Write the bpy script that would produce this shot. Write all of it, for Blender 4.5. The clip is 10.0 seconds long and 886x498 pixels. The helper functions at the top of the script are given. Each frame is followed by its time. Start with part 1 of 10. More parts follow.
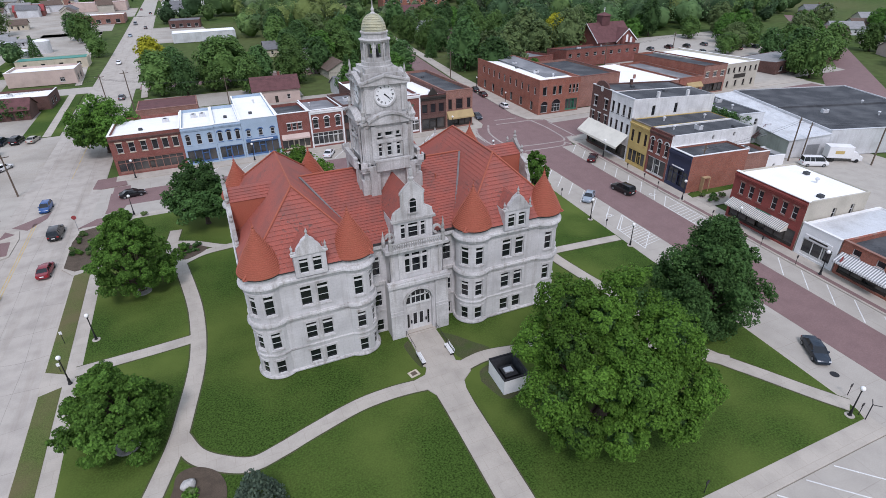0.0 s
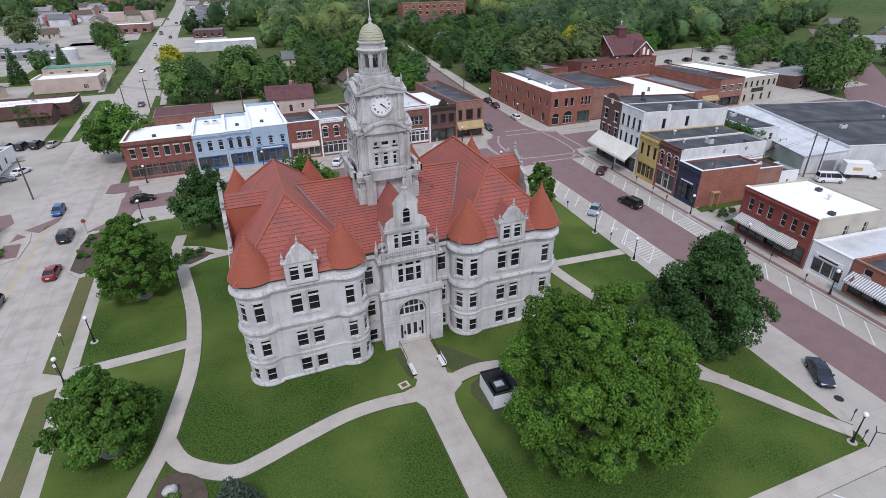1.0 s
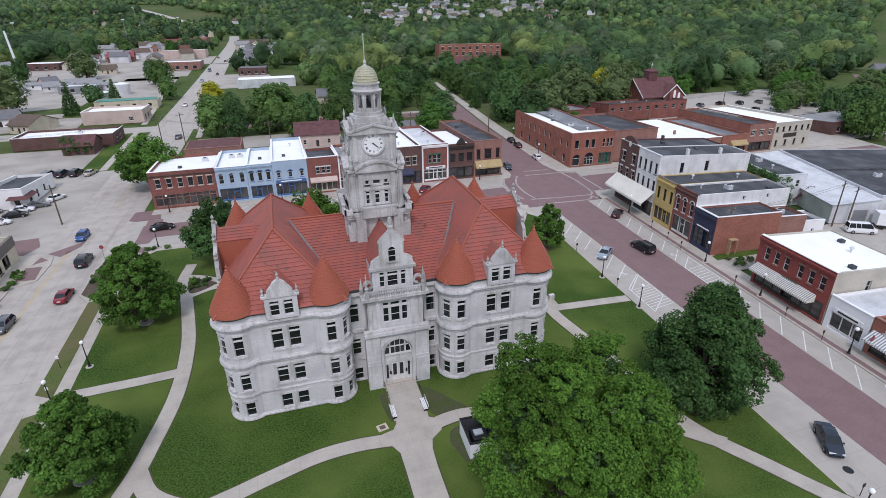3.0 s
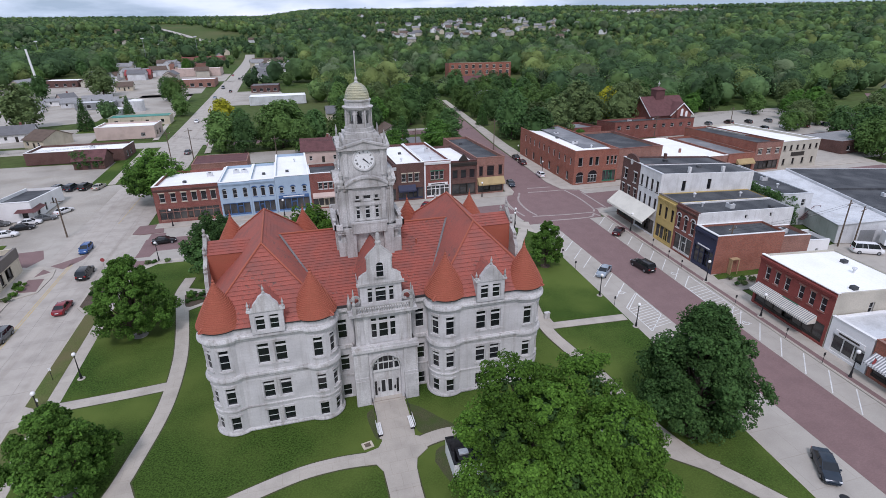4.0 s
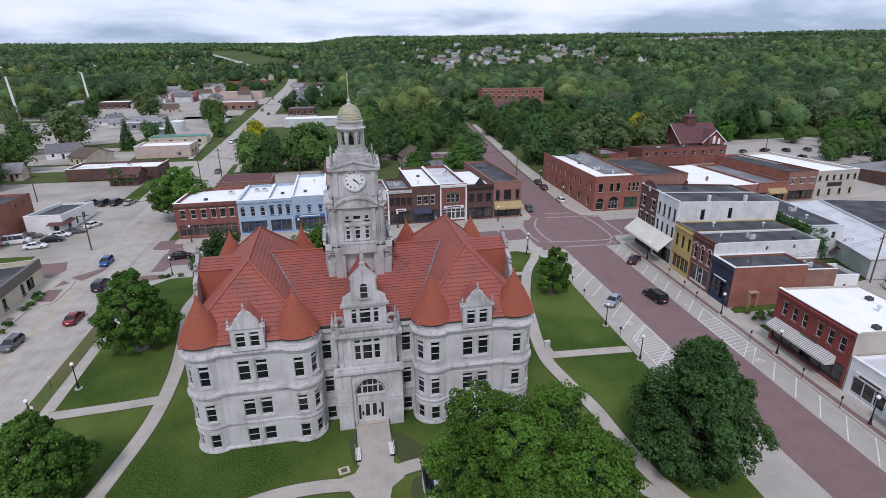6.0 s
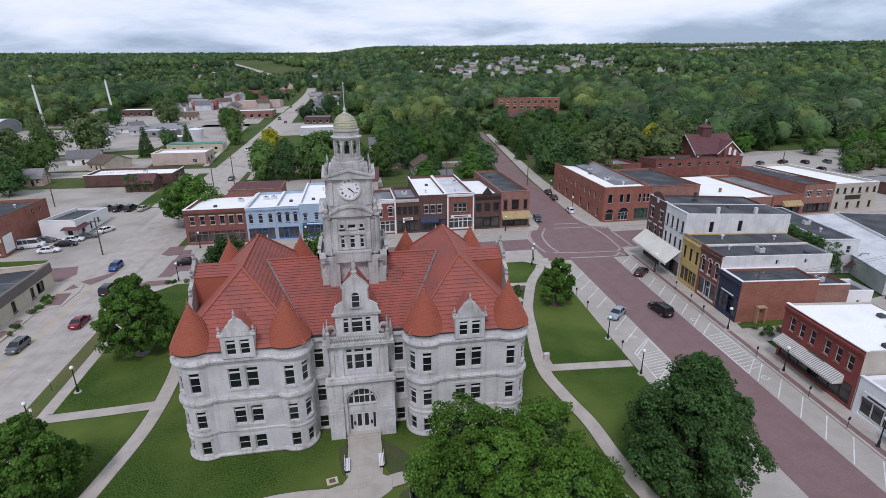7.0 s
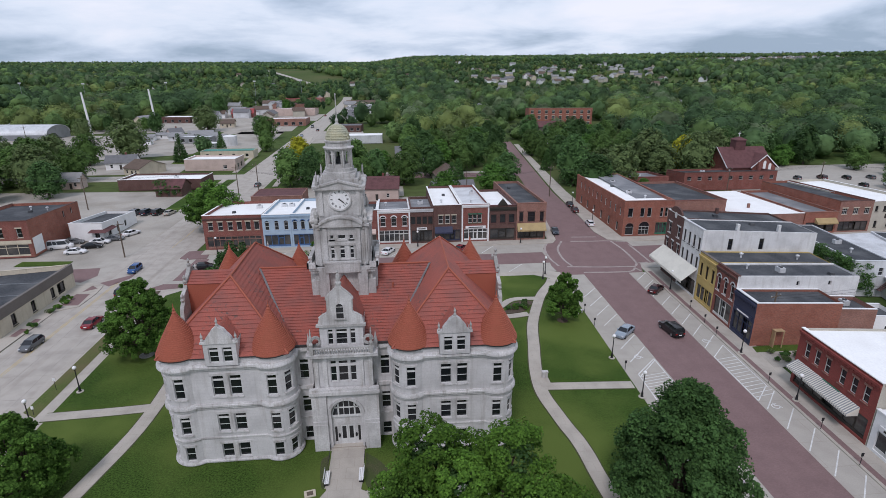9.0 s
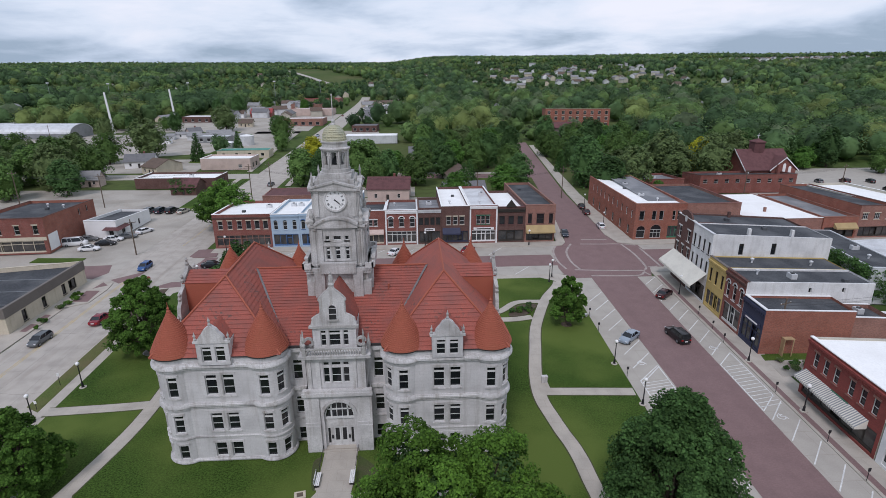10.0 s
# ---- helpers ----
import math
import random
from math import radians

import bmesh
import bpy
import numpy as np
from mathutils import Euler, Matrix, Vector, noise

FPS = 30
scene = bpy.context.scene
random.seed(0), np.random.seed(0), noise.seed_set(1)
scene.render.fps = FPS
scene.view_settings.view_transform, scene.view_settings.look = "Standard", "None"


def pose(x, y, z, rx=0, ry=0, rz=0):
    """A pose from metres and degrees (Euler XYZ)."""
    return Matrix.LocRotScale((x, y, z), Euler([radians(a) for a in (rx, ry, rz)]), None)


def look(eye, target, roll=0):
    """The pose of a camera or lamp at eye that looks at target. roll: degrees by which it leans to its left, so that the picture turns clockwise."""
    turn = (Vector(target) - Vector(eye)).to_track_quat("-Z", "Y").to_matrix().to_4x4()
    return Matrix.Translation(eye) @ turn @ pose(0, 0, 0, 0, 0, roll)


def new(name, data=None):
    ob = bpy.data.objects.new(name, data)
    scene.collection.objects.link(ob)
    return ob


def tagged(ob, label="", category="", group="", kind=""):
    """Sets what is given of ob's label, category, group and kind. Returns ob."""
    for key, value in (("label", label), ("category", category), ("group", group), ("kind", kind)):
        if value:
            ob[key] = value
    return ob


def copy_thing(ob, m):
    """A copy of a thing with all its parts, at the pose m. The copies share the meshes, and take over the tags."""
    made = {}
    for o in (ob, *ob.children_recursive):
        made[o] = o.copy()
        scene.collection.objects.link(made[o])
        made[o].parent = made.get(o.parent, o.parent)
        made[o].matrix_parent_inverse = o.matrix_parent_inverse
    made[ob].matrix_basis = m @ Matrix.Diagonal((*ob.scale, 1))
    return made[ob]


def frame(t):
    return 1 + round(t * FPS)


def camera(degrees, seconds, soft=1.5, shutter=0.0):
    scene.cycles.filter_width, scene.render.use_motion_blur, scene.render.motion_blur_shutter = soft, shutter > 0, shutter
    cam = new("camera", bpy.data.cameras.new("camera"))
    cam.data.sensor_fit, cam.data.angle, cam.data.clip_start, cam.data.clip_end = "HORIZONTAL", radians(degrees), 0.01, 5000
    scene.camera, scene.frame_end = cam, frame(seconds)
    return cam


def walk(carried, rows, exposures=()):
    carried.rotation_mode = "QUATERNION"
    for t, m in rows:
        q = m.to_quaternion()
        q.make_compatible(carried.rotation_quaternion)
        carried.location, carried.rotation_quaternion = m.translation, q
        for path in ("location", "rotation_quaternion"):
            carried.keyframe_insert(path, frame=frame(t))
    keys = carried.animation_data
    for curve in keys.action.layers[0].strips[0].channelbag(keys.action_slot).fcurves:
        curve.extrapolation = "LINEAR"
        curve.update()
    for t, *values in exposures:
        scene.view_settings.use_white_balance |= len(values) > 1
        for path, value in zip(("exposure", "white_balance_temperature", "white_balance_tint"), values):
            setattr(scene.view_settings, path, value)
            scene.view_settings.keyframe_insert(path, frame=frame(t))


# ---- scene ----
cam = camera(78.9, 10.0, soft=0.6)
PATH = [
    (0, (-18.802, -51.641, 43.956), (-18.121, -50.048, 42.956), -0.8),
    (0.5, (-17.418, -51.976, 43.858), (-16.767, -50.363, 42.871), -0.8),
    (1, (-15.945, -52.339, 43.798), (-15.32, -50.704, 42.831), -0.7),
    (1.5, (-14.531, -52.641, 43.849), (-13.934, -50.979, 42.91), -0.7),
    (2, (-13.075, -52.892, 43.878), (-12.503, -51.205, 42.969), -0.7),
    (2.5, (-11.562, -53.076, 43.956), (-11.022, -51.362, 43.077), -0.6),
    (4, (-7.553, -53.856, 43.742), (-7.069, -52.085, 42.949), -0.5),
    (4.5, (-6.145, -53.975, 43.587), (-5.691, -52.184, 42.82), -0.5),
    (5, (-4.801, -54.121, 43.467), (-4.367, -52.318, 42.718), -0.4),
    (5.5, (-3.336, -54.212, 43.356), (-2.936, -52.393, 42.626), -0.4),
    (7, (0.897, -54.29, 43.249), (1.199, -52.434, 42.568), -0.3),
    (7.5, (2.174, -54.218, 43.223), (2.453, -52.353, 42.556), -0.3),
    (8, (3.581, -54.123, 43.339), (3.824, -52.249, 42.682), -0.2),
    (8.5, (4.985, -54.014, 43.343), (5.198, -52.135, 42.691), -0.2),
    (9, (6.358, -53.922, 43.427), (6.534, -52.039, 42.776), -0.2),
    (9.5, (7.778, -53.725, 43.436), (7.915, -51.839, 42.786), -0.2),
    (10, (9.076, -53.496, 43.446), (9.185, -51.607, 42.796), -0.2),
]
walk(cam, [(t, look(eye, target, roll)) for t, eye, target, roll in PATH],
     exposures=[(0.0, 0.4, 6000, 23), (2.5, 0.34, 6000, 23), (5.0, 0.24, 5980, 25), (10.0, 0.05, 6080, 22)])

# ---------------------------------------------------------------- sky and sun
SUN_ELEV, SUN_TURN = 52.0, 200.0
world = bpy.data.worlds.new("overcast_sky")
scene.world = world
world.use_nodes = True
wn, wl = world.node_tree.nodes, world.node_tree.links
wn.clear()


def wnode(kind, **values):
    n = wn.new(kind)
    for k, v in values.items():
        n.inputs[k.replace("_", " ")].default_value = v
    return n


w_out = wn.new("ShaderNodeOutputWorld")
w_bg = wn.new("ShaderNodeBackground")
w_sky = wn.new("ShaderNodeTexSky")
w_sky.sky_type = "NISHITA"
w_sky.sun_disc = False
w_sky.sun_elevation, w_sky.sun_rotation = radians(SUN_ELEV), radians(SUN_TURN)
w_sky.air_density, w_sky.dust_density, w_sky.ozone_density = 1.0, 2.0, 1.0
w_dim = wn.new("ShaderNodeVectorMath")
w_dim.operation = "SCALE"
w_dim.inputs["Scale"].default_value = 0.09
w_co = wn.new("ShaderNodeTexCoord")
w_sep = wn.new("ShaderNodeSeparateXYZ")
w_up = wn.new("ShaderNodeMath")
w_up.operation, w_up.use_clamp = "MAXIMUM", False
w_up.inputs[1].default_value = 0.0
w_add = wn.new("ShaderNodeMath")
w_add.operation = "ADD"
w_add.inputs[1].default_value = 0.2
w_div = wn.new("ShaderNodeVectorMath")
w_div.operation = "DIVIDE"
w_comb = wn.new("ShaderNodeCombineXYZ")
w_n1 = wnode("ShaderNodeTexNoise", Scale=0.95, Detail=8.0, Roughness=0.55, Distortion=0.25)
w_n2 = wnode("ShaderNodeTexNoise", Scale=0.38, Detail=3.0, Roughness=0.5)
w_sum = wn.new("ShaderNodeMath")
w_sum.operation = "ADD"
w_ramp = wn.new("ShaderNodeValToRGB")
cr = w_ramp.color_ramp
cr.elements[0].position, cr.elements[0].color = 0.415, (0.38, 0.50, 0.575, 1)
cr.elements[1].position, cr.elements[1].color = 0.61, (0.95, 1.0, 0.995, 1)
e = cr.elements.new(0.475)
e.color = (0.585, 0.71, 0.785, 1)
e = cr.elements.new(0.53)
e.color = (0.785, 0.895, 0.935, 1)
w_cloud = wn.new("ShaderNodeVectorMath")
w_cloud.operation = "SCALE"
w_cloud.inputs["Scale"].default_value = 1.0
w_mix = wn.new("ShaderNodeMix")
w_mix.data_type = "RGBA"
w_mix.inputs["Factor"].default_value = 0.93
wl.new(w_co.outputs["Generated"], w_sep.inputs[0])
wl.new(w_sep.outputs["Z"], w_up.inputs[0])
wl.new(w_up.outputs[0], w_add.inputs[0])
for k in range(3):
    wl.new(w_add.outputs[0], w_comb.inputs[k])
wl.new(w_co.outputs["Generated"], w_div.inputs[0])
wl.new(w_comb.outputs[0], w_div.inputs[1])
wl.new(w_div.outputs[0], w_n1.inputs["Vector"])
wl.new(w_div.outputs[0], w_n2.inputs["Vector"])
wl.new(w_n1.outputs["Fac"], w_sum.inputs[0])
wl.new(w_n2.outputs["Fac"], w_sum.inputs[1])
w_half = wn.new("ShaderNodeMath")
w_half.operation = "MULTIPLY"
w_half.inputs[1].default_value = 0.5
wl.new(w_sum.outputs[0], w_half.inputs[0])
wl.new(w_half.outputs[0], w_ramp.inputs["Fac"])
wl.new(w_ramp.outputs["Color"], w_cloud.inputs[0])
wl.new(w_sky.outputs["Color"], w_dim.inputs[0])
wl.new(w_dim.outputs[0], w_mix.inputs["A"])
wl.new(w_cloud.outputs[0], w_mix.inputs["B"])
wl.new(w_mix.outputs["Result"], w_bg.inputs["Color"])
wl.new(w_bg.outputs[0], w_out.inputs["Surface"])
w_bg.inputs["Strength"].default_value = 0.9

sun = new("sun", bpy.data.lights.new("sun", "SUN"))
sun.data.energy, sun.data.angle, sun.data.color = 1.55, radians(14), (1.0, 0.96, 0.9)
sun.matrix_world = pose(0, 0, 200, 90 - SUN_ELEV, 0, 180 - SUN_TURN)

# ---------------------------------------------------------------- materials


def material(name, col, rough=0.8, scale=1.0, var=0.25, bump=0.3, big=0.2, metal=0.0, col2=None, spec=0.3, big_scale=None, coords="Object"):
    """A procedural surface: base colour with fine grain, broad stains and relief. scale: grain size in 1/m."""
    m = bpy.data.materials.new(name)
    m.use_nodes = True
    nt = m.node_tree
    nodes, links = nt.nodes, nt.links
    b = nodes["Principled BSDF"]
    b.inputs["Roughness"].default_value, b.inputs["Metallic"].default_value = rough, metal
    b.inputs["Specular IOR Level"].default_value = spec
    co = nodes.new("ShaderNodeTexCoord")
    out = co.outputs[coords] if coords != "World" else nodes.new("ShaderNodeNewGeometry").outputs["Position"]
    n1, n2 = nodes.new("ShaderNodeTexNoise"), nodes.new("ShaderNodeTexNoise")
    n1.inputs["Scale"].default_value, n1.inputs["Detail"].default_value = scale * 6, 5
    n2.inputs["Scale"].default_value, n2.inputs["Detail"].default_value = big_scale or scale * 0.35, 4
    links.new(out, n1.inputs["Vector"])
    links.new(out, n2.inputs["Vector"])
    dark = [c * (1 - var) for c in col]
    light = [min(1, c * (1 + var)) for c in col]
    r1 = nodes.new("ShaderNodeValToRGB")
    r1.color_ramp.elements[0].position, r1.color_ramp.elements[1].position = 0.3, 0.7
    r1.color_ramp.elements[0].color, r1.color_ramp.elements[1].color = (*dark, 1), (*light, 1)
    links.new(n1.outputs["Fac"], r1.inputs["Fac"])
    mix = nodes.new("ShaderNodeMix")
    mix.data_type = "RGBA"
    mix.inputs["B"].default_value = (*(col2 or [c * 0.55 for c in col]), 1)
    r2 = nodes.new("ShaderNodeMapRange")
    r2.inputs["From Min"].default_value, r2.inputs["From Max"].default_value = 0.42, 0.72
    r2.inputs["To Max"].default_value = big * 2
    r2.clamp = True
    links.new(n2.outputs["Fac"], r2.inputs["Value"])
    links.new(r2.outputs["Result"], mix.inputs["Factor"])
    links.new(r1.outputs["Color"], mix.inputs["A"])
    links.new(mix.outputs["Result"], b.inputs["Base Color"])
    if bump:
        bp = nodes.new("ShaderNodeBump")
        bp.inputs["Strength"].default_value, bp.inputs["Distance"].default_value = bump, 0.02
        links.new(n1.outputs["Fac"], bp.inputs["Height"])
        links.new(bp.outputs["Normal"], b.inputs["Normal"])
    m["mix"] = mix.name
    return m


def bricked(name, col, mortar, bw=0.24, bh=0.085, gap=0.012, rough=0.85, var=0.35, floor=False, stain=0.25):
    """Masonry: bricks or blocks in courses, on upright faces (or on a floor), with stains on top."""
    m = material(name, col, rough, 1.2, 0.2, 0.0, stain)
    nodes, links = m.node_tree.nodes, m.node_tree.links
    b, mix = nodes["Principled BSDF"], nodes[m["mix"]]
    co = nodes.new("ShaderNodeTexCoord")
    sep, comb = nodes.new("ShaderNodeSeparateXYZ"), nodes.new("ShaderNodeCombineXYZ")
    links.new(co.outputs["Object"], sep.inputs[0])
    if floor:
        links.new(sep.outputs["X"], comb.inputs["X"])
        links.new(sep.outputs["Y"], comb.inputs["Y"])
    else:
        add = nodes.new("ShaderNodeMath")
        links.new(sep.outputs["X"], add.inputs[0])
        links.new(sep.outputs["Y"], add.inputs[1])
        links.new(add.outputs[0], comb.inputs["X"])
        links.new(sep.outputs["Z"], comb.inputs["Y"])
    br = nodes.new("ShaderNodeTexBrick")
    br.inputs["Scale"].default_value = 1.0
    br.inputs["Brick Width"].default_value, br.inputs["Row Height"].default_value = bw, bh
    br.inputs["Mortar Size"].default_value, br.inputs["Mortar Smooth"].default_value = gap, 0.3
    br.inputs["Bias"].default_value = 0.0
    br.inputs["Color1"].default_value = (*[min(1, c * (1 + var)) for c in col], 1)
    br.inputs["Color2"].default_value = (*[c * (1 - var) for c in col], 1)
    br.inputs["Mortar"].default_value = (*mortar, 1)
    links.new(comb.outputs[0], br.inputs["Vector"])
    old = mix.inputs["A"].links[0].from_socket
    half = nodes.new("ShaderNodeMix")
    half.data_type = "RGBA"
    half.inputs["Factor"].default_value = 0.75
    links.new(old, half.inputs["A"])
    links.new(br.outputs["Color"], half.inputs["B"])
    links.new(half.outputs["Result"], mix.inputs["A"])
    bp = nodes.new("ShaderNodeBump")
    bp.invert = True
    bp.inputs["Strength"].default_value, bp.inputs["Distance"].default_value = 0.5, 0.015
    links.new(br.outputs["Fac"], bp.inputs["Height"])
    links.new(bp.outputs["Normal"], b.inputs["Normal"])
    return m


def foliage(name, col, var=0.35):
    """Leaves: each leaf its own shade, some light passing through."""
    m = bpy.data.materials.new(name)
    m.use_nodes = True
    nodes, links = m.node_tree.nodes, m.node_tree.links
    b = nodes["Principled BSDF"]
    b.inputs["Roughness"].default_value = 0.7
    b.inputs["Specular IOR Level"].default_value = 0.1
    geo, info = nodes.new("ShaderNodeNewGeometry"), nodes.new("ShaderNodeObjectInfo")
    ramp = nodes.new("ShaderNodeValToRGB")
    ramp.color_ramp.elements[0].color = (*[c * (1 - var) for c in col], 1)
    ramp.color_ramp.elements[1].color = (col[0] * (1 + var * 1.3), col[1] * (1 + var), col[2] * (1 + var * 0.6), 1)
    links.new(geo.outputs["Random Per Island"], ramp.inputs["Fac"])
    hsv = nodes.new("ShaderNodeHueSaturation")
    links.new(ramp.outputs["Color"], hsv.inputs["Color"])
    rng = nodes.new("ShaderNodeMapRange")
    rng.inputs["To Min"].default_value, rng.inputs["To Max"].default_value = 0.7, 1.3
    links.new(info.outputs["Random"], rng.inputs["Value"])
    links.new(rng.outputs["Result"], hsv.inputs["Value"])
    links.new(hsv.outputs["Color"], b.inputs["Base Color"])
    n, bp = nodes.new("ShaderNodeTexNoise"), nodes.new("ShaderNodeBump")
    n.inputs["Scale"].default_value, n.inputs["Detail"].default_value = 1.8, 4
    bp.inputs["Strength"].default_value, bp.inputs["Distance"].default_value = 0.7, 0.5
    links.new(geo.outputs["Position"], n.inputs["Vector"])
    links.new(n.outputs["Fac"], bp.inputs["Height"])
    links.new(bp.outputs["Normal"], b.inputs["Normal"])
    tr = nodes.new("ShaderNodeBsdfTranslucent")
    links.new(hsv.outputs["Color"], tr.inputs["Color"])
    mx = nodes.new("ShaderNodeMixShader")
    mx.inputs["Fac"].default_value = 0.26
    links.new(b.outputs[0], mx.inputs[1])
    links.new(tr.outputs[0], mx.inputs[2])
    links.new(mx.outputs[0], nodes["Material Output"].inputs["Surface"])
    return m


STONE = bricked("limestone_ashlar", (0.56, 0.55, 0.54), (0.455, 0.445, 0.435), 0.95, 0.42, 0.012, 0.85, 0.035, stain=0.22)
STONE_TOWER = material("tower_limestone", (0.50, 0.49, 0.475), 0.88, 1.0, 0.16, 0.4, 0.4, col2=(0.25, 0.24, 0.225))
STONE_TRIM = material("limestone_trim", (0.56, 0.55, 0.535), 0.85, 1.0, 0.12, 0.3, 0.35, col2=(0.27, 0.26, 0.25))
STONE_OLD = material("weathered_limestone", (0.42, 0.41, 0.39), 0.9, 1.0, 0.18, 0.4, 0.4, col2=(0.16, 0.155, 0.14))
TILE = material("red_clay_tile", (0.315, 0.090, 0.066), 0.75, 2.2, 0.26, 0.4, 0.34, col2=(0.19, 0.080, 0.068), big_scale=0.5)
TILE_CONE = material("orange_clay_tile", (0.335, 0.096, 0.058), 0.75, 2.2, 0.2, 0.5, 0.2, col2=(0.28, 0.09, 0.05))
GUTTER = material("dark_metal_gutter", (0.075, 0.07, 0.07), 0.5, 2.0, 0.2, 0.1, 0.2, metal=0.5)
LEAD = material("weathered_lead", (0.17, 0.16, 0.16), 0.7, 2.0, 0.25, 0.2, 0.3)
GLASS = material("dark_window_glass", (0.012, 0.014, 0.017), 0.06, 0.5, 0.3, 0.0, 0.2, spec=0.6)
SHOPGLASS = material("shop_window_glass", (0.03, 0.033, 0.036), 0.05, 0.8, 0.5, 0.0, 0.4, spec=0.6, col2=(0.10, 0.09, 0.08))
FRAME_W = material("pale_painted_frame", (0.60, 0.60, 0.58), 0.6, 2.0, 0.1, 0.1, 0.15)
FRAME_D = material("dark_painted_frame", (0.04, 0.035, 0.03), 0.5, 2.0, 0.2, 0.1, 0.2)
GRASS = material("mown_grass", (0.042, 0.078, 0.013), 0.9, 0.9, 0.6, 1.0, 0.75, col2=(0.094, 0.132, 0.028), spec=0.1, big_scale=0.06, coords="World")
SOIL = material("bare_soil", (0.078, 0.080, 0.042), 0.95, 2.0, 0.35, 0.6, 0.5, col2=(0.058, 0.088, 0.025), spec=0.1, big_scale=0.5, coords="World")
GRASS_DRY = material("worn_verge_grass", (0.085, 0.115, 0.032), 0.9, 1.4, 0.35, 0.8, 0.4, col2=(0.14, 0.115, 0.06), spec=0.1, big_scale=0.2, coords="World")
CONCRETE = bricked("pavement_concrete", (0.44, 0.40, 0.345), (0.36, 0.32, 0.27), 1.7, 1.7, 0.022, 0.9, 0.02, floor=True, stain=0.2)
ROADCON = bricked("road_concrete", (0.40, 0.37, 0.325), (0.32, 0.29, 0.25), 5.2, 4.2, 0.035, 0.9, 0.02, floor=True, stain=0.13)
LOT = material("gravel_lot", (0.39, 0.36, 0.315), 0.95, 1.5, 0.15, 0.3, 0.35, col2=(0.22, 0.20, 0.17), big_scale=0.08, coords="World")
BRICKROAD = bricked("brick_street", (0.222, 0.142, 0.136), (0.19, 0.135, 0.13), 0.22, 0.11, 0.008, 0.85, 0.10, floor=True, stain=0.12)
PAINT = material("white_road_paint", (0.66, 0.66, 0.64), 0.8, 2.0, 0.2, 0.1, 0.3, col2=(0.42, 0.41, 0.40))
YELLOW = material("yellow_road_paint", (0.50, 0.36, 0.12), 0.8, 2.0, 0.2, 0.1, 0.4, col2=(0.40, 0.36, 0.28))
MULCH = material("bark_mulch", (0.095, 0.072, 0.052), 0.95, 3.0, 0.5, 0.9, 0.3)
BRICK_RED = bricked("red_brick", (0.225, 0.068, 0.052), (0.22, 0.16, 0.14))
BRICK_DARK = bricked("dark_brown_brick", (0.115, 0.055, 0.045), (0.14, 0.11, 0.10))
BRICK_ORANGE = bricked("orange_brick", (0.30, 0.100, 0.064), (0.27, 0.19, 0.16))
BRICK_PINK = bricked("faded_pink_brick", (0.28, 0.135, 0.10), (0.28, 0.2, 0.18))
PAINTED_RED = bricked("red_painted_brick", (0.25, 0.058, 0.048), (0.21, 0.07, 0.06), var=0.2, stain=0.2)
BRICK_WHITE = bricked("white_painted_brick", (0.70, 0.70, 0.69), (0.55, 0.55, 0.54), var=0.06)
BLUE = material("pale_blue_stucco", (0.34, 0.44, 0.54), 0.8, 1.0, 0.08, 0.2, 0.15)
BLUE_D = material("deep_blue_paint", (0.07, 0.14, 0.29), 0.6, 1.0, 0.1, 0.1, 0.2)
YELLOW_W = material("ochre_painted_wall", (0.50, 0.37, 0.14), 0.8, 1.0, 0.1, 0.2, 0.2)
CREAM = material("cream_stucco", (0.55, 0.49, 0.38), 0.85, 1.0, 0.08, 0.2, 0.2)
BEIGE = material("beige_panel_wall", (0.46, 0.43, 0.36), 0.85, 1.0, 0.08, 0.2, 0.2)
PINKW = material("pink_beige_wall", (0.52, 0.41, 0.36), 0.85, 1.0, 0.08, 0.2, 0.2)
NAVY = material("navy_painted_front", (0.035, 0.04, 0.075), 0.6, 1.0, 0.15, 0.1, 0.2)
TAUPE = material("taupe_fascia", (0.16, 0.14, 0.125), 0.7, 1.0, 0.1, 0.1, 0.15)
GREEN_P = material("green_painted_wood", (0.04, 0.16, 0.10), 0.6, 1.0, 0.15, 0.1, 0.2)
TEAL = material("teal_metal_roof", (0.03, 0.22, 0.17), 0.5, 1.0, 0.1, 0.1, 0.15)
MAROON = material("maroon_shingle", (0.13, 0.06, 0.06), 0.9, 2.0, 0.25, 0.4, 0.3)
WHITE_R = material("white_membrane_roof", (0.86, 0.86, 0.84), 0.7, 0.6, 0.05, 0.05, 0.12, col2=(0.55, 0.53, 0.50))
WHITE_P = material("white_paint", (0.76, 0.76, 0.75), 0.6, 1.0, 0.05, 0.05, 0.12)
GREY_R = material("grey_membrane_roof", (0.17, 0.175, 0.185), 0.9, 0.6, 0.15, 0.1, 0.3, col2=(0.36, 0.36, 0.36))
BLACK_R = material("black_bitumen_roof", (0.060, 0.064, 0.070), 0.9, 0.6, 0.3, 0.1, 0.45, col2=(0.125, 0.13, 0.135), spec=0.12)
METAL_W = material("pale_corrugated_metal", (0.66, 0.67, 0.68), 0.5, 0.8, 0.08, 0.1, 0.25, metal=0.3, col2=(0.38, 0.38, 0.38))
METAL_G = material("grey_metal", (0.32, 0.33, 0.34), 0.5, 1.0, 0.1, 0.1, 0.2, metal=0.6)
BLACK_M = material("black_painted_metal", (0.018, 0.018, 0.02), 0.45, 2.0, 0.2, 0.1, 0.1)
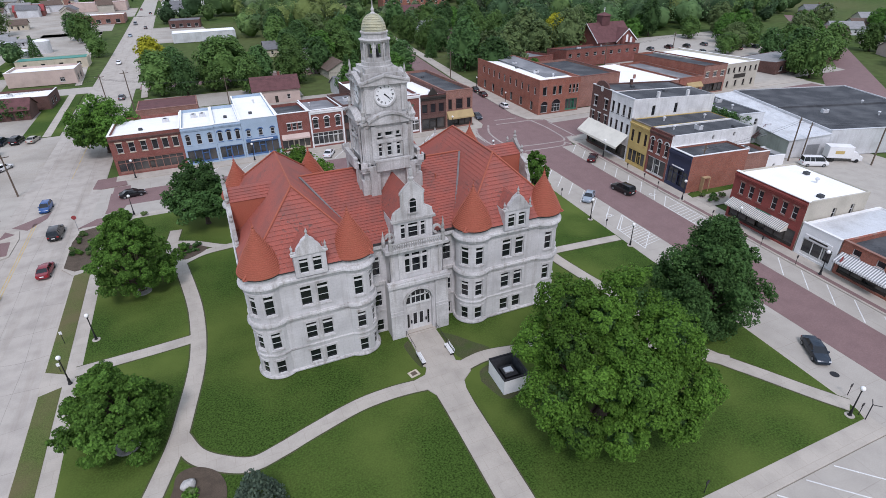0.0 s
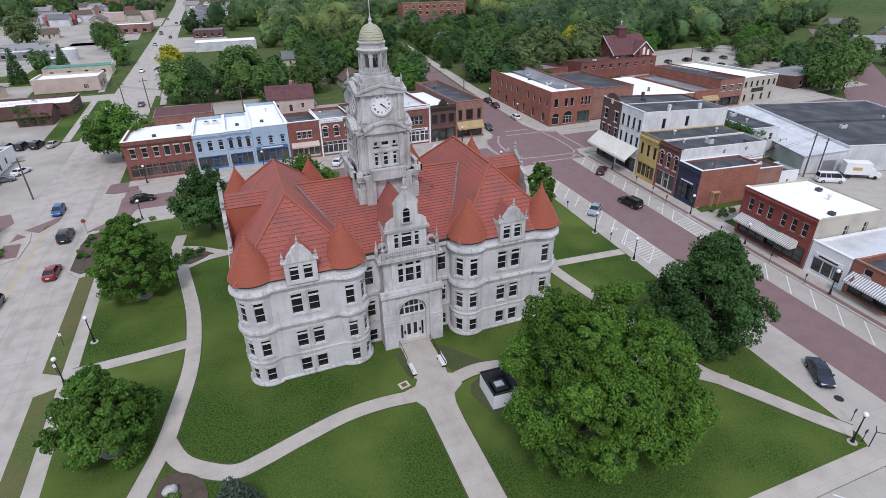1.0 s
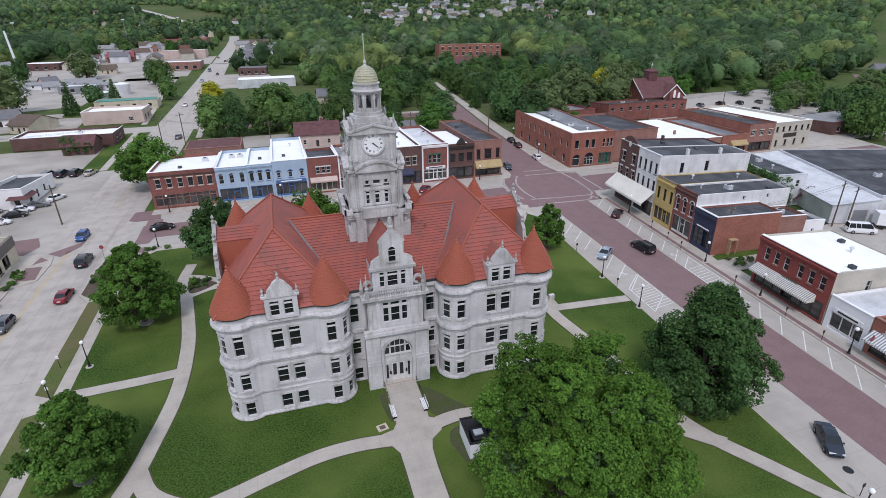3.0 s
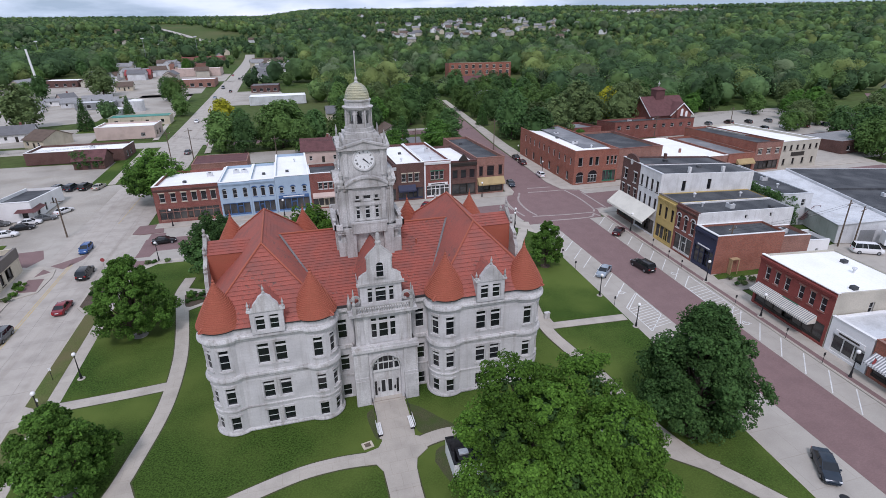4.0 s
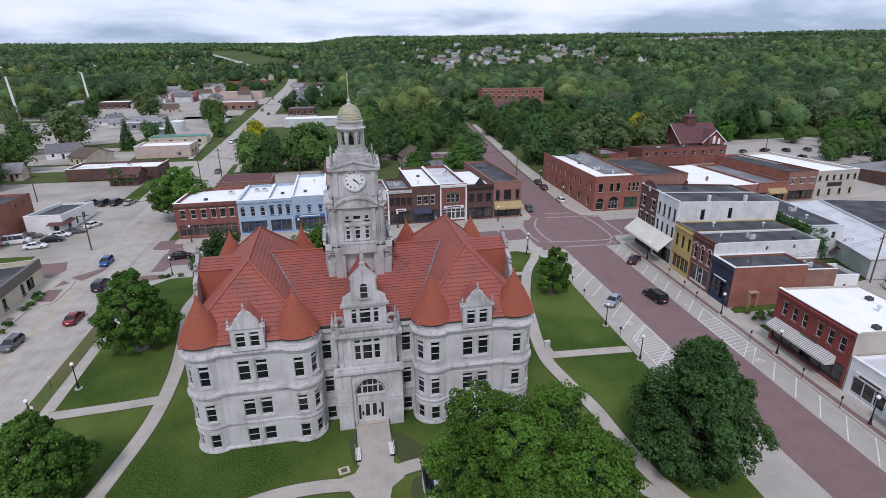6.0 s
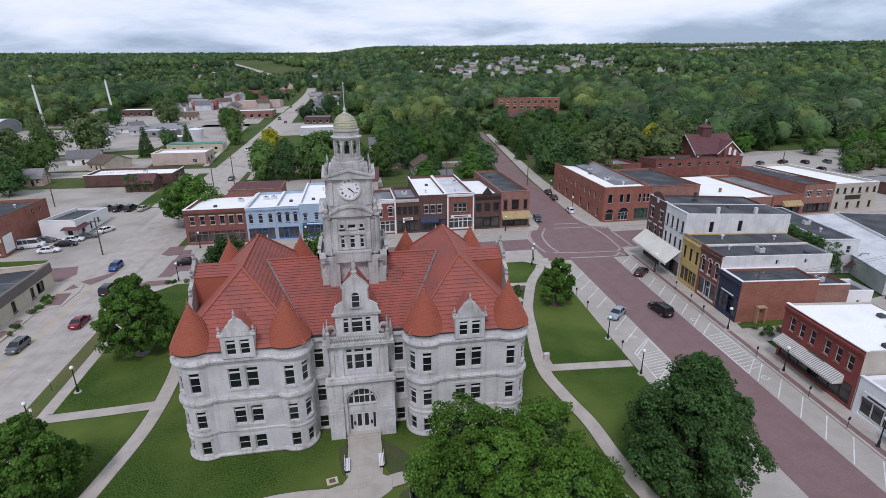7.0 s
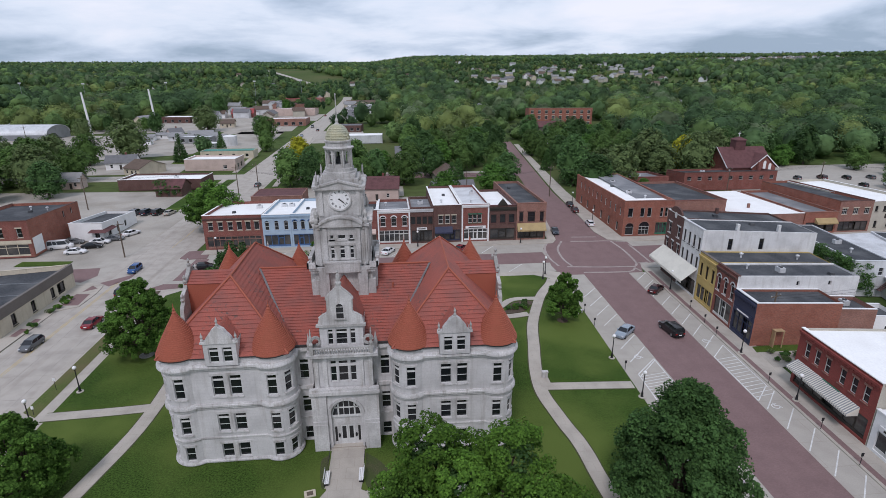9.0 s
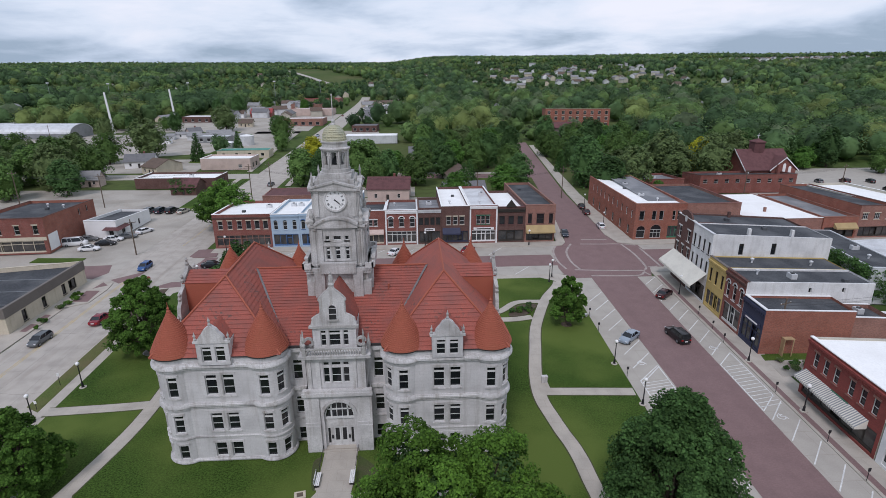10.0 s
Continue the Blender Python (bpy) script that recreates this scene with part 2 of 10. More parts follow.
WOOD_G = material("weathered_wood_pole", (0.13, 0.10, 0.075), 0.9, 3.0, 0.25, 0.5, 0.3)
WOOD_L = material("pale_wood", (0.42, 0.30, 0.17), 0.8, 3.0, 0.2, 0.3, 0.2)
BARK = material("tree_bark", (0.085, 0.065, 0.05), 0.95, 3.0, 0.3, 0.9, 0.3)
GLOBE = material("frosted_white_globe", (0.82, 0.82, 0.80), 0.4, 2.0, 0.02, 0.0, 0.05)
GOLD = material("weathered_gilt_dome", (0.44, 0.42, 0.29), 0.65, 2.2, 0.3, 0.3, 0.5, metal=0.1, col2=(0.36, 0.38, 0.31))
RUBBER = material("black_rubber", (0.02, 0.02, 0.02), 0.8, 3.0, 0.2, 0.1, 0.1)
CANVAS_W = material("pale_canvas_awning", (0.66, 0.64, 0.56), 0.85, 1.5, 0.06, 0.1, 0.15)
CANVAS_T = material("tan_canvas_awning", (0.40, 0.30, 0.15), 0.85, 1.5, 0.08, 0.1, 0.2)
CANVAS_D = material("grey_canvas_stripe", (0.27, 0.28, 0.29), 0.85, 1.5, 0.08, 0.1, 0.2)
CANVAS_R = material("red_canvas", (0.30, 0.06, 0.06), 0.85, 1.5, 0.1, 0.1, 0.2)
CARPAINT = {}
for cname, c in dict(black=(0.012, 0.012, 0.014), red=(0.22, 0.02, 0.03), blue=(0.03, 0.09, 0.25), white=(0.75, 0.75, 0.75), silver=(0.28, 0.33, 0.38), navy=(0.02, 0.03, 0.045), maroon=(0.06, 0.018, 0.02), grey=(0.12, 0.125, 0.13), beige=(0.42, 0.39, 0.33)).items():
    CARPAINT[cname] = material(cname + "_car_paint", c, 0.22, 1.0, 0.05, 0.0, 0.06, metal=0.15 if cname not in ("white", "black") else 0.0, spec=0.6)
LAMPGLASS = material("headlight_glass", (0.6, 0.62, 0.64), 0.15, 1.0, 0.05, 0.0, 0.05, spec=0.6)
TAILRED = material("tail_light_red", (0.35, 0.015, 0.015), 0.25, 1.0, 0.1, 0.0, 0.05)
LEAF_A = foliage("maple_leaves", (0.078, 0.170, 0.026), 0.4)
# Dark foliage; also the painted shade inside lobed crowns.
LEAF_B = foliage("dark_maple_and_crown_shade_leaves", (0.056, 0.122, 0.038))
LEAF_C = foliage("ash_leaves", (0.084, 0.182, 0.034), 0.36)
LEAF_E = foliage("town_ash_leaves", (0.096, 0.178, 0.050), 0.25)
LEAF_F = foliage("dark_town_leaves", (0.070, 0.145, 0.050), 0.3)
LEAF_G = foliage("bright_town_leaves", (0.078, 0.180, 0.036), 0.25)
LEAF_D = foliage("pale_tree_leaves", (0.122, 0.178, 0.070), 0.2)
LEAF_Y = foliage("yellow_tree_leaves", (0.36, 0.37, 0.03), 0.2)
LEAF_S = foliage("spruce_needles", (0.09, 0.135, 0.10))


def drift(m, scale, amount):
    """Lets a foliage's brightness drift over the land, from tree to tree."""
    nodes, links = m.node_tree.nodes, m.node_tree.links
    geo = nodes.new("ShaderNodeNewGeometry")
    n = nodes.new("ShaderNodeTexNoise")
    n.inputs["Scale"].default_value, n.inputs["Detail"].default_value = scale, 2
    links.new(geo.outputs["Position"], n.inputs["Vector"])
    r = nodes.new("ShaderNodeMapRange")
    r.inputs["From Min"].default_value, r.inputs["From Max"].default_value = 0.3, 0.7
    r.inputs["To Min"].default_value, r.inputs["To Max"].default_value = 1 - amount, 1 + amount
    links.new(n.outputs["Fac"], r.inputs["Value"])
    hsv = [x for x in nodes if x.bl_idname == "ShaderNodeHueSaturation"][0]
    links.new(r.outputs["Result"], hsv.inputs["Value"])


WOODS = [foliage("woodland_leaves_" + n, c, 0.16) for n, c in (("dark", (0.057, 0.108, 0.048)), ("mid", (0.087, 0.156, 0.062)), ("fresh", (0.118, 0.198, 0.066)), ("yellowish", (0.158, 0.212, 0.069)), ("grey", (0.115, 0.162, 0.086)))]
for m in WOODS:
    drift(m, 0.075, 0.45)


def streak(m, amount, tone=(0.5, 0.46, 0.41)):
    """Rain streaks and grime running down a stone face."""
    nodes, links = m.node_tree.nodes, m.node_tree.links
    b = nodes["Principled BSDF"]
    co = nodes.new("ShaderNodeTexCoord")
    mp = nodes.new("ShaderNodeMapping")
    mp.inputs["Scale"].default_value = (1.7, 1.7, 0.16)
    links.new(co.outputs["Object"], mp.inputs["Vector"])
    n = nodes.new("ShaderNodeTexNoise")
    n.inputs["Scale"].default_value, n.inputs["Detail"].default_value, n.inputs["Roughness"].default_value = 1.0, 6, 0.65
    links.new(mp.outputs["Vector"], n.inputs["Vector"])
    r = nodes.new("ShaderNodeMapRange")
    r.inputs["From Min"].default_value, r.inputs["From Max"].default_value, r.inputs["To Max"].default_value = 0.5, 0.74, amount
    links.new(n.outputs["Fac"], r.inputs["Value"])
    mul = nodes.new("ShaderNodeMix")
    mul.data_type, mul.blend_type = "RGBA", "MULTIPLY"
    old = b.inputs["Base Color"].links[0].from_socket
    links.new(r.outputs["Result"], mul.inputs["Factor"])
    links.new(old, mul.inputs["A"])
    mul.inputs["B"].default_value = (*tone, 1)
    links.new(mul.outputs["Result"], b.inputs["Base Color"])


streak(STONE, 0.4)
streak(STONE_TRIM, 0.9)
streak(STONE_TOWER, 0.9)
streak(BRICK_WHITE, 0.35)
streak(METAL_W, 0.3)
streak(CREAM, 0.35)


def worn(m, along, amount, tone):
    """Tyre tracks and patches drawn out along a street. along: the noise's scale in x, y."""
    streak(m, amount, tone)
    for n in m.node_tree.nodes:
        if n.bl_idname == "ShaderNodeMapping":
            n.inputs["Scale"].default_value = (*along, 1.0)


def specks(m, amount):
    """Small dark flakes and moss gathered in patches on old tiles."""
    nodes, links = m.node_tree.nodes, m.node_tree.links
    b = nodes["Principled BSDF"]
    pos = nodes.new("ShaderNodeNewGeometry").outputs["Position"]
    fac = []
    for scale, lo, hi in ((3.2, 0.56, 0.66), (0.22, 0.46, 0.68)):
        n, r = nodes.new("ShaderNodeTexNoise"), nodes.new("ShaderNodeMapRange")
        n.inputs["Scale"].default_value, n.inputs["Detail"].default_value = scale, 3
        r.inputs["From Min"].default_value, r.inputs["From Max"].default_value = lo, hi
        links.new(pos, n.inputs["Vector"])
        links.new(n.outputs["Fac"], r.inputs["Value"])
        fac.append(r.outputs["Result"])
    both = nodes.new("ShaderNodeMath")
    both.operation = "MULTIPLY"
    links.new(fac[0], both.inputs[0])
    links.new(fac[1], both.inputs[1])
    dim = nodes.new("ShaderNodeMath")
    dim.operation = "MULTIPLY"
    dim.inputs[1].default_value = amount
    links.new(both.outputs[0], dim.inputs[0])
    mix = nodes.new("ShaderNodeMix")
    mix.data_type = "RGBA"
    links.new(b.inputs["Base Color"].links[0].from_socket, mix.inputs["A"])
    mix.inputs["B"].default_value = (0.10, 0.075, 0.065, 1)
    links.new(dim.outputs[0], mix.inputs["Factor"])
    links.new(mix.outputs["Result"], b.inputs["Base Color"])


specks(TILE, 0.85)
ROADWEST = bricked("main_street_concrete", (0.425, 0.388, 0.342), (0.39, 0.355, 0.31), 9.0, 6.1, 0.02, 0.9, 0.02, floor=True, stain=0.22)
worn(ROADWEST, (0.55, 0.035), 0.6, (0.72, 0.69, 0.66))
worn(LOT, (0.12, 0.12), 0.5, (0.78, 0.72, 0.63))
worn(BRICKROAD, (0.5, 0.03), 0.3, (0.80, 0.78, 0.78))
BAND = material("crossing_band_concrete", (0.38, 0.33, 0.305), 0.9, 1.5, 0.12, 0.2, 0.3)

# ---------------------------------------------------------------- mesh tools


class Shape:
    """Collects vertices and faces of one mesh."""

    def __init__(s):
        s.v, s.f = [], []

    def add(s, verts, faces):
        n = len(s.v)
        s.v += [tuple(p) for p in verts]
        s.f += [[i + n for i in q] for q in faces]
        return s

    def box(s, x0, y0, z0, x1, y1, z1):
        return s.add([(x0, y0, z0), (x1, y0, z0), (x1, y1, z0), (x0, y1, z0), (x0, y0, z1), (x1, y0, z1), (x1, y1, z1), (x0, y1, z1)],
                     [(0, 3, 2, 1), (4, 5, 6, 7), (0, 1, 5, 4), (1, 2, 6, 5), (2, 3, 7, 6), (3, 0, 4, 7)])

    def prism(s, poly, z0, z1):
        n = len(poly)
        return s.add([(x, y, z0) for x, y in poly] + [(x, y, z1) for x, y in poly],
                     [list(range(n))[::-1], list(range(n, 2 * n))] + [(i, (i + 1) % n, (i + 1) % n + n, i + n) for i in range(n)])

    def extrude(s, pts, by):
        """A flat polygon in space, thickened by a vector."""
        n, by = len(pts), Vector(by)
        return s.add([Vector(p) for p in pts] + [Vector(p) + by for p in pts],
                     [list(range(n))[::-1], list(range(n, 2 * n))] + [(i, (i + 1) % n, (i + 1) % n + n, i + n) for i in range(n)])

    def lathe(s, profile, cx=0, cy=0, n=24, turn=0.0):
        k = len(profile)
        v = [(cx + r * math.cos(turn + 2 * math.pi * i / n), cy + r * math.sin(turn + 2 * math.pi * i / n), z) for i in range(n) for r, z in profile]
        f = [(i * k + j, ((i + 1) % n) * k + j, ((i + 1) % n) * k + j + 1, i * k + j + 1) for i in range(n) for j in range(k - 1)]
        f.append([i * k for i in range(n)][::-1])
        f.append([i * k + k - 1 for i in range(n)])
        return s.add(v, f)

    def tube(s, p, q, r0, r1=None, n=6):
        p, q = Vector(p), Vector(q)
        r1 = r0 if r1 is None else r1
        a = (q - p).normalized()
        b = a.orthogonal().normalized()
        c = a.cross(b)
        ring = [b * math.cos(2 * math.pi * i / n) + c * math.sin(2 * math.pi * i / n) for i in range(n)]
        return s.add([p + d * r0 for d in ring] + [q + d * r1 for d in ring],
                     [(i, (i + 1) % n, (i + 1) % n + n, i + n) for i in range(n)] + [list(range(n))[::-1], list(range(n, 2 * n))])

    def ball(s, x, y, z, r, n=10, squash=1.0):
        k = n // 2 + 1
        return s.lathe([(max(1e-3, r * math.sin(math.pi * j / k)), z - squash * r * math.cos(math.pi * j / k)) for j in range(k + 1)], x, y, n)

    def loft(s, rings):
        """Skin over closed outlines of equal length, with both ends shut."""
        n = len(rings[0])
        v = [p for r in rings for p in r]
        f = [(k * n + i, k * n + (i + 1) % n, (k + 1) * n + (i + 1) % n, (k + 1) * n + i) for k in range(len(rings) - 1) for i in range(n)]
        f += [list(range(n))[::-1], list(range((len(rings) - 1) * n, len(rings) * n))]
        return s.add(v, f)

    def wall(s, place, u0, u1, z0, z1, holes, depth=0.3, step=99.0):
        """A wall face with openings and reveals. place(u, d, z): the point u along, d inward, z up. holes: (u0, u1, z0, z1[, arch])."""
        us, zs = {u0, u1}, {z0, z1}
        for h in holes:
            us |= {h[0], h[1]}
            zs |= {h[2], h[3]}
        us, zs = sorted(us), sorted(zs)
        full = []
        for a, b in zip(us, us[1:]):
            k = max(1, math.ceil((b - a) / step))
            full += [a + (b - a) * i / k for i in range(k)]
        us = full + [us[-1]]
        for a, b in zip(us, us[1:]):
            for c, d in zip(zs, zs[1:]):
                m, n = (a + b) / 2, (c + d) / 2
                if not any(h[0] < m < h[1] and h[2] < n < h[3] for h in holes):
                    s.add([place(a, 0, c), place(b, 0, c), place(b, 0, d), place(a, 0, d)], [(0, 1, 2, 3)])
        for h in holes:
            a, b, c, d = h[:4]
            if len(h) > 4:
                rise = h[4]
                pts = [(a + (b - a) * (1 - math.cos(math.pi * i / 14)) / 2, d - rise + rise * math.sin(math.pi * i / 14)) for i in range(15)]
                for (p, q), (p2, q2) in zip(pts, pts[1:]):
                    s.add([place(p, 0, q), place(p2, 0, q2), place(p2, 0, d), place(p, 0, d)], [(0, 1, 2, 3)])
                    s.add([place(p, 0, q), place(p2, 0, q2), place(p2, depth, q2), place(p, depth, q)], [(0, 3, 2, 1)])
                d = d - rise
            else:
                s.add([place(a, 0, d), place(b, 0, d), place(b, depth, d), place(a, depth, d)], [(0, 1, 2, 3)])
            s.add([place(a, 0, c), place(b, 0, c), place(b, depth, c), place(a, depth, c)], [(3, 2, 1, 0)])
            s.add([place(a, 0, c), place(a, depth, c), place(a, depth, d), place(a, 0, d)], [(3, 2, 1, 0)])
            s.add([place(b, 0, c), place(b, depth, c), place(b, depth, d), place(b, 0, d)], [(0, 1, 2, 3)])
        return s

    def courses(s, poly, row=0.5, lip=0.06, thick=0.12):
        """A roof slope (convex, flat polygon, any order) laid in overlapping courses."""
        P = [Vector(p) for p in poly]
        nrm = Vector((0, 0, 0))
        for a, b in zip(P, P[1:] + P[:1]):
            nrm += a.cross(b)
        nrm.normalize()
        if nrm.z < 0:
            nrm, P = -nrm, P[::-1]
        up = (Vector((0, 0, 1)) - nrm * nrm.z).normalized()
        lo, hi = min(p.dot(up) for p in P), max(p.dot(up) for p in P)
        k = max(1, round((hi - lo) / row))
        for i in range(k):
            a, b = lo + (hi - lo) * i / k, lo + (hi - lo) * (i + 1) / k
            band = clip(clip(P, up, a), -up, -b)
            if len(band) < 3:
                continue
            top = [p + nrm * (lip * (b - p.dot(up)) / (b - a)) for p in band]
            s.add(top, [list(range(len(top)))])
            low = [(p, t) for p, t in zip(band, top) if p.dot(up) < a + 1e-4]
            if len(low) == 2:
                (p, t), (p2, t2) = low
                s.add([p, p2, t2, t], [(0, 1, 2, 3)])
        return s

    def mesh(s, name, mat, smooth=False, fix=True):
        me = bpy.data.meshes.new(name)
        me.from_pydata([tuple(p) for p in s.v], [], s.f)
        if fix:
            bm = bmesh.new()
            bm.from_mesh(me)
            bmesh.ops.remove_doubles(bm, verts=bm.verts, dist=0.0005)
            bmesh.ops.recalc_face_normals(bm, faces=bm.faces)
            bm.to_mesh(me)
            bm.free()
        me.materials.append(mat)
        if smooth:
            me.set_sharp_from_angle(angle=radians(40))
            me.shade_smooth()
            me.set_sharp_from_angle(angle=radians(40))
        return me


def clip(P, n, d):
    """The part of a convex polygon with p.n >= d."""
    out = []
    for a, b in zip(P, P[1:] + P[:1]):
        da, db = a.dot(n) - d, b.dot(n) - d
        if da >= 0:
            out.append(a)
        if (da > 0 > db) or (da < 0 < db):
            out.append(a + (b - a) * (da / (da - db)))
    return out


def thing(name, m, label="", category="", group="", kind=""):
    """An Empty at the base of a thing, that its parts hang on."""
    ob = new(name)
    ob.empty_display_size = 0.2
    ob.matrix_basis = m
    return tagged(ob, label, category, group, kind)


def part(name, shape, mat, parent=None, label="", smooth=False, m=None, fix=True):
    """One mesh object under a thing or a part; shape is a Shape or a finished mesh."""
    me = shape if isinstance(shape, bpy.types.Mesh) else shape.mesh(name, mat, smooth, fix)
    ob = new(name, me)
    ob.parent = parent
    if m is not None:
        ob.matrix_basis = m
    return tagged(ob, label)


def solid(name, shape, mat, label, category, kind="", smooth=False, group=""):
    """A thing that is one mesh."""
    return tagged(part(name, shape, mat, None, "", smooth), label, category, group, kind)


WINDOWS = {}


def window(parent, m, w, h, style="sash", frame=None, pane=None, name="window"):
    """A window at m (its sill's middle, facing -y), with frame and pane. style: sash, transom, plain, grid."""
    frame, pane = frame or FRAME_W, pane or GLASS
    key = (round(w, 2), round(h, 2), style, frame.name, pane.name)
    if key not in WINDOWS:
        s, t = Shape(), 0.07
        s.box(-w / 2, -0.03, 0, -w / 2 + t, 0.09, h).box(w / 2 - t, -0.03, 0, w / 2, 0.09, h)
        s.box(-w / 2 + t, -0.03, 0, w / 2 - t, 0.09, t).box(-w / 2 + t, -0.03, h - t, w / 2 - t, 0.09, h)
        body = h
        if style == "transom":
            body = h * 0.77
            s.box(-w / 2 + t, -0.06, body - 0.09, w / 2 - t, 0.09, body + 0.09)
        if style in ("sash", "transom"):
            s.box(-w / 2 + t, 0.0, body * 0.48 - 0.03, w / 2 - t, 0.09, body * 0.48 + 0.03)
        if style == "grid":
            for i in (1, 2):
                s.box(-w / 2 + w * i / 3 - 0.03, 0.0, t, -w / 2 + w * i / 3 + 0.03, 0.09, h - t)
            s.box(-w / 2 + t, 0.01, h * 0.6, w / 2 - t, 0.085, h * 0.6 + 0.06)
        p = Shape().box(-w / 2 + t / 2, 0.045, t / 2, w / 2 - t / 2, 0.06, h - t / 2)
        WINDOWS[key] = (s.mesh("window_frame", frame), p.mesh("pane", pane))
    a, b = WINDOWS[key]
    win = part(name, a, None, parent, m=m)
    part("pane", b, None, win)
    return win


def grow(points, k=6):
    """A smooth curve through the points (Catmull-Rom)."""
    P = [Vector((*p, 0)) for p in points]
    P = [P[0] * 2 - P[1]] + P + [P[-1] * 2 - P[-2]]
    out = []
    for a, b, c, d in zip(P, P[1:], P[2:], P[3:]):
        for i in range(k):
            t = i / k
            out.append(0.5 * (2 * b + (c - a) * t + (2 * a - 5 * b + 4 * c - d) * t * t + (3 * b - a - 3 * c + d) * t ** 3))
    return out + [P[-2]]


def ribbon(points, width, z, thick=0.1, k=6, end_width=None):
    """A path of that width along a smooth line, as a slab with its top at z."""
    C, s = grow(points, k), Shape()
    n = len(C)
    L, R = [], []
    for i, p in enumerate(C):
        d = (C[min(i + 1, n - 1)] - C[max(i - 1, 0)]).normalized()
        w = width + ((end_width or width) - width) * i / (n - 1)
        side = Vector((-d.y, d.x, 0)) * w / 2
        L.append(p + side)
        R.append(p - side)
    for i in range(n - 1):
        q = [L[i], R[i], R[i + 1], L[i + 1]]
        s.add([(p.x, p.y, z) for p in q], [(0, 1, 2, 3)])
        s.add([(L[i].x, L[i].y, z), (L[i + 1].x, L[i + 1].y, z), (L[i + 1].x, L[i + 1].y, z - thick), (L[i].x, L[i].y, z - thick)], [(0, 1, 2, 3)])
        s.add([(R[i].x, R[i].y, z), (R[i + 1].x, R[i + 1].y, z), (R[i + 1].x, R[i + 1].y, z - thick), (R[i].x, R[i].y, z - thick)], [(3, 2, 1, 0)])
    return s

# ---------------------------------------------------------------- ground, streets, lawns


def smooth(a, b, t):
    t = min(1.0, max(0.0, (t - a) / (b - a)))
    return t * t * (3 - 2 * t)


def ground_z(x, y):
    """Flat town, low hills far out, higher to the north-east."""
    r = math.hypot(x, y)
    if r < 430:
        return -0.2
    hill = 7 * noise.noise(Vector((x / 900, y / 900, 3.1))) + 4 * noise.noise(Vector((x / 320, y / 320, 7.7)))
    out, east = smooth(1000, 3600, r), smooth(-150, 200, x)
    rise = 44 * smooth(430, 1600, r) * east + 27 * smooth(620, 1500, r) * (1 - east)
    return -0.2 + rise + out * (14 + hill + 18 * east)


def terrain():
    rings = [0, 60, 130, 200, 300, 420, 500, 580, 660, 740, 820, 900, 1000, 1100, 1220, 1350, 1500, 1650, 2000, 2400, 2900, 3500, 4200, 4850]
    n, v, f = 120, [(0, 0, -0.2)], []
    for r in rings[1:]:
        for i in range(n):
            a = 2 * math.pi * i / n
            x, y = r * math.sin(a), r * math.cos(a)
            v.append((x, y, ground_z(x, y)))
    f += [(0, 1 + (i + 1) % n, 1 + i) for i in range(n)]
    for k in range(len(rings) - 2):
        o = 1 + k * n
        f += [(o + i, o + (i + 1) % n, o + n + (i + 1) % n, o + n + i) for i in range(n)]
    s = Shape().add(v, f)
    m = material("rolling_farm_ground", (0.062, 0.098, 0.028), 0.95, 0.05, 0.3, 0.2, 0.5, col2=(0.11, 0.115, 0.05), spec=0.05, big_scale=0.006, coords="World")
    ob = part("ground", s, m, smooth=True)
    return tagged(ob, "green grassy ground reaching out to low hills", "ground", kind="structure")


terrain()


def sheet(name, poly, z, mat, label, category, thick=0.25, kind="structure"):
    return solid(name, Shape().prism(poly, z - thick, z), mat, label, category, kind)


Z_ROAD, Z_WALK, Z_LAWN = -0.14, 0.0, 0.035


def kerb_w(y):
    return 39.2 + 0.045 * y


def kerb_e(y):
    return 58.7 + 0.05 * y


def front_e(y):
    return 61.9 + 0.055 * y


def brick_w(y):
    return 45.7 + 0.028 * y


def brick_e(y):
    return 54.5 + 0.052 * y


# roads: east street in brick with concrete parking lanes, north street, west street in concrete
YN, YS = 420.0, -140.0
sheet("road_east", [(kerb_w(YS), YS), (kerb_e(YS), YS), (kerb_e(52), 52), (kerb_w(52), 52)], Z_ROAD - 0.012, ROADCON, "concrete parking lanes along the east street", "road")
sheet("brick_road_east", [(brick_w(YS), YS), (brick_e(YS), YS), (brick_e(52), 52), (brick_w(52), 52)], Z_ROAD + 0.004, BRICKROAD, "dark red brick paved street", "road", 0.05)
sheet("road_north", [(-62, 54.5), (172, 54.5), (172, 73.6), (-62, 73.6)], Z_ROAD - 0.02, ROADCON, "concrete parking lanes along the north street", "road")
sheet("brick_road_north", [(-41, 60.0), (42, 60.0), (42, 67.3), (-41, 67.3)], Z_ROAD + 0.002, BRICKROAD, "dark red brick paved street", "road", 0.05)
sheet("brick_crossing", [(42.0, 52.0), (60.5, 52.0), (62.4, 57.6), (65.6, 57.6), (65.8, 72.9), (62.4, 74.4), (62.0, 79.0), (48.0, 79.0), (43.0, 70.0), (41.6, 58.0)], Z_ROAD + 0.007, BRICKROAD, "dark red brick paved street crossing", "road", 0.05)
sheet("brick_road_far", [(48.5, 77.0), (60.6, 77.0), (63.0, 130.0), (76.0, 262.0), (67.5, 262.0), (54.5, 130.0)], Z_ROAD + 0.004, BRICKROAD, "dark red brick paved street between trees", "road", 0.2)
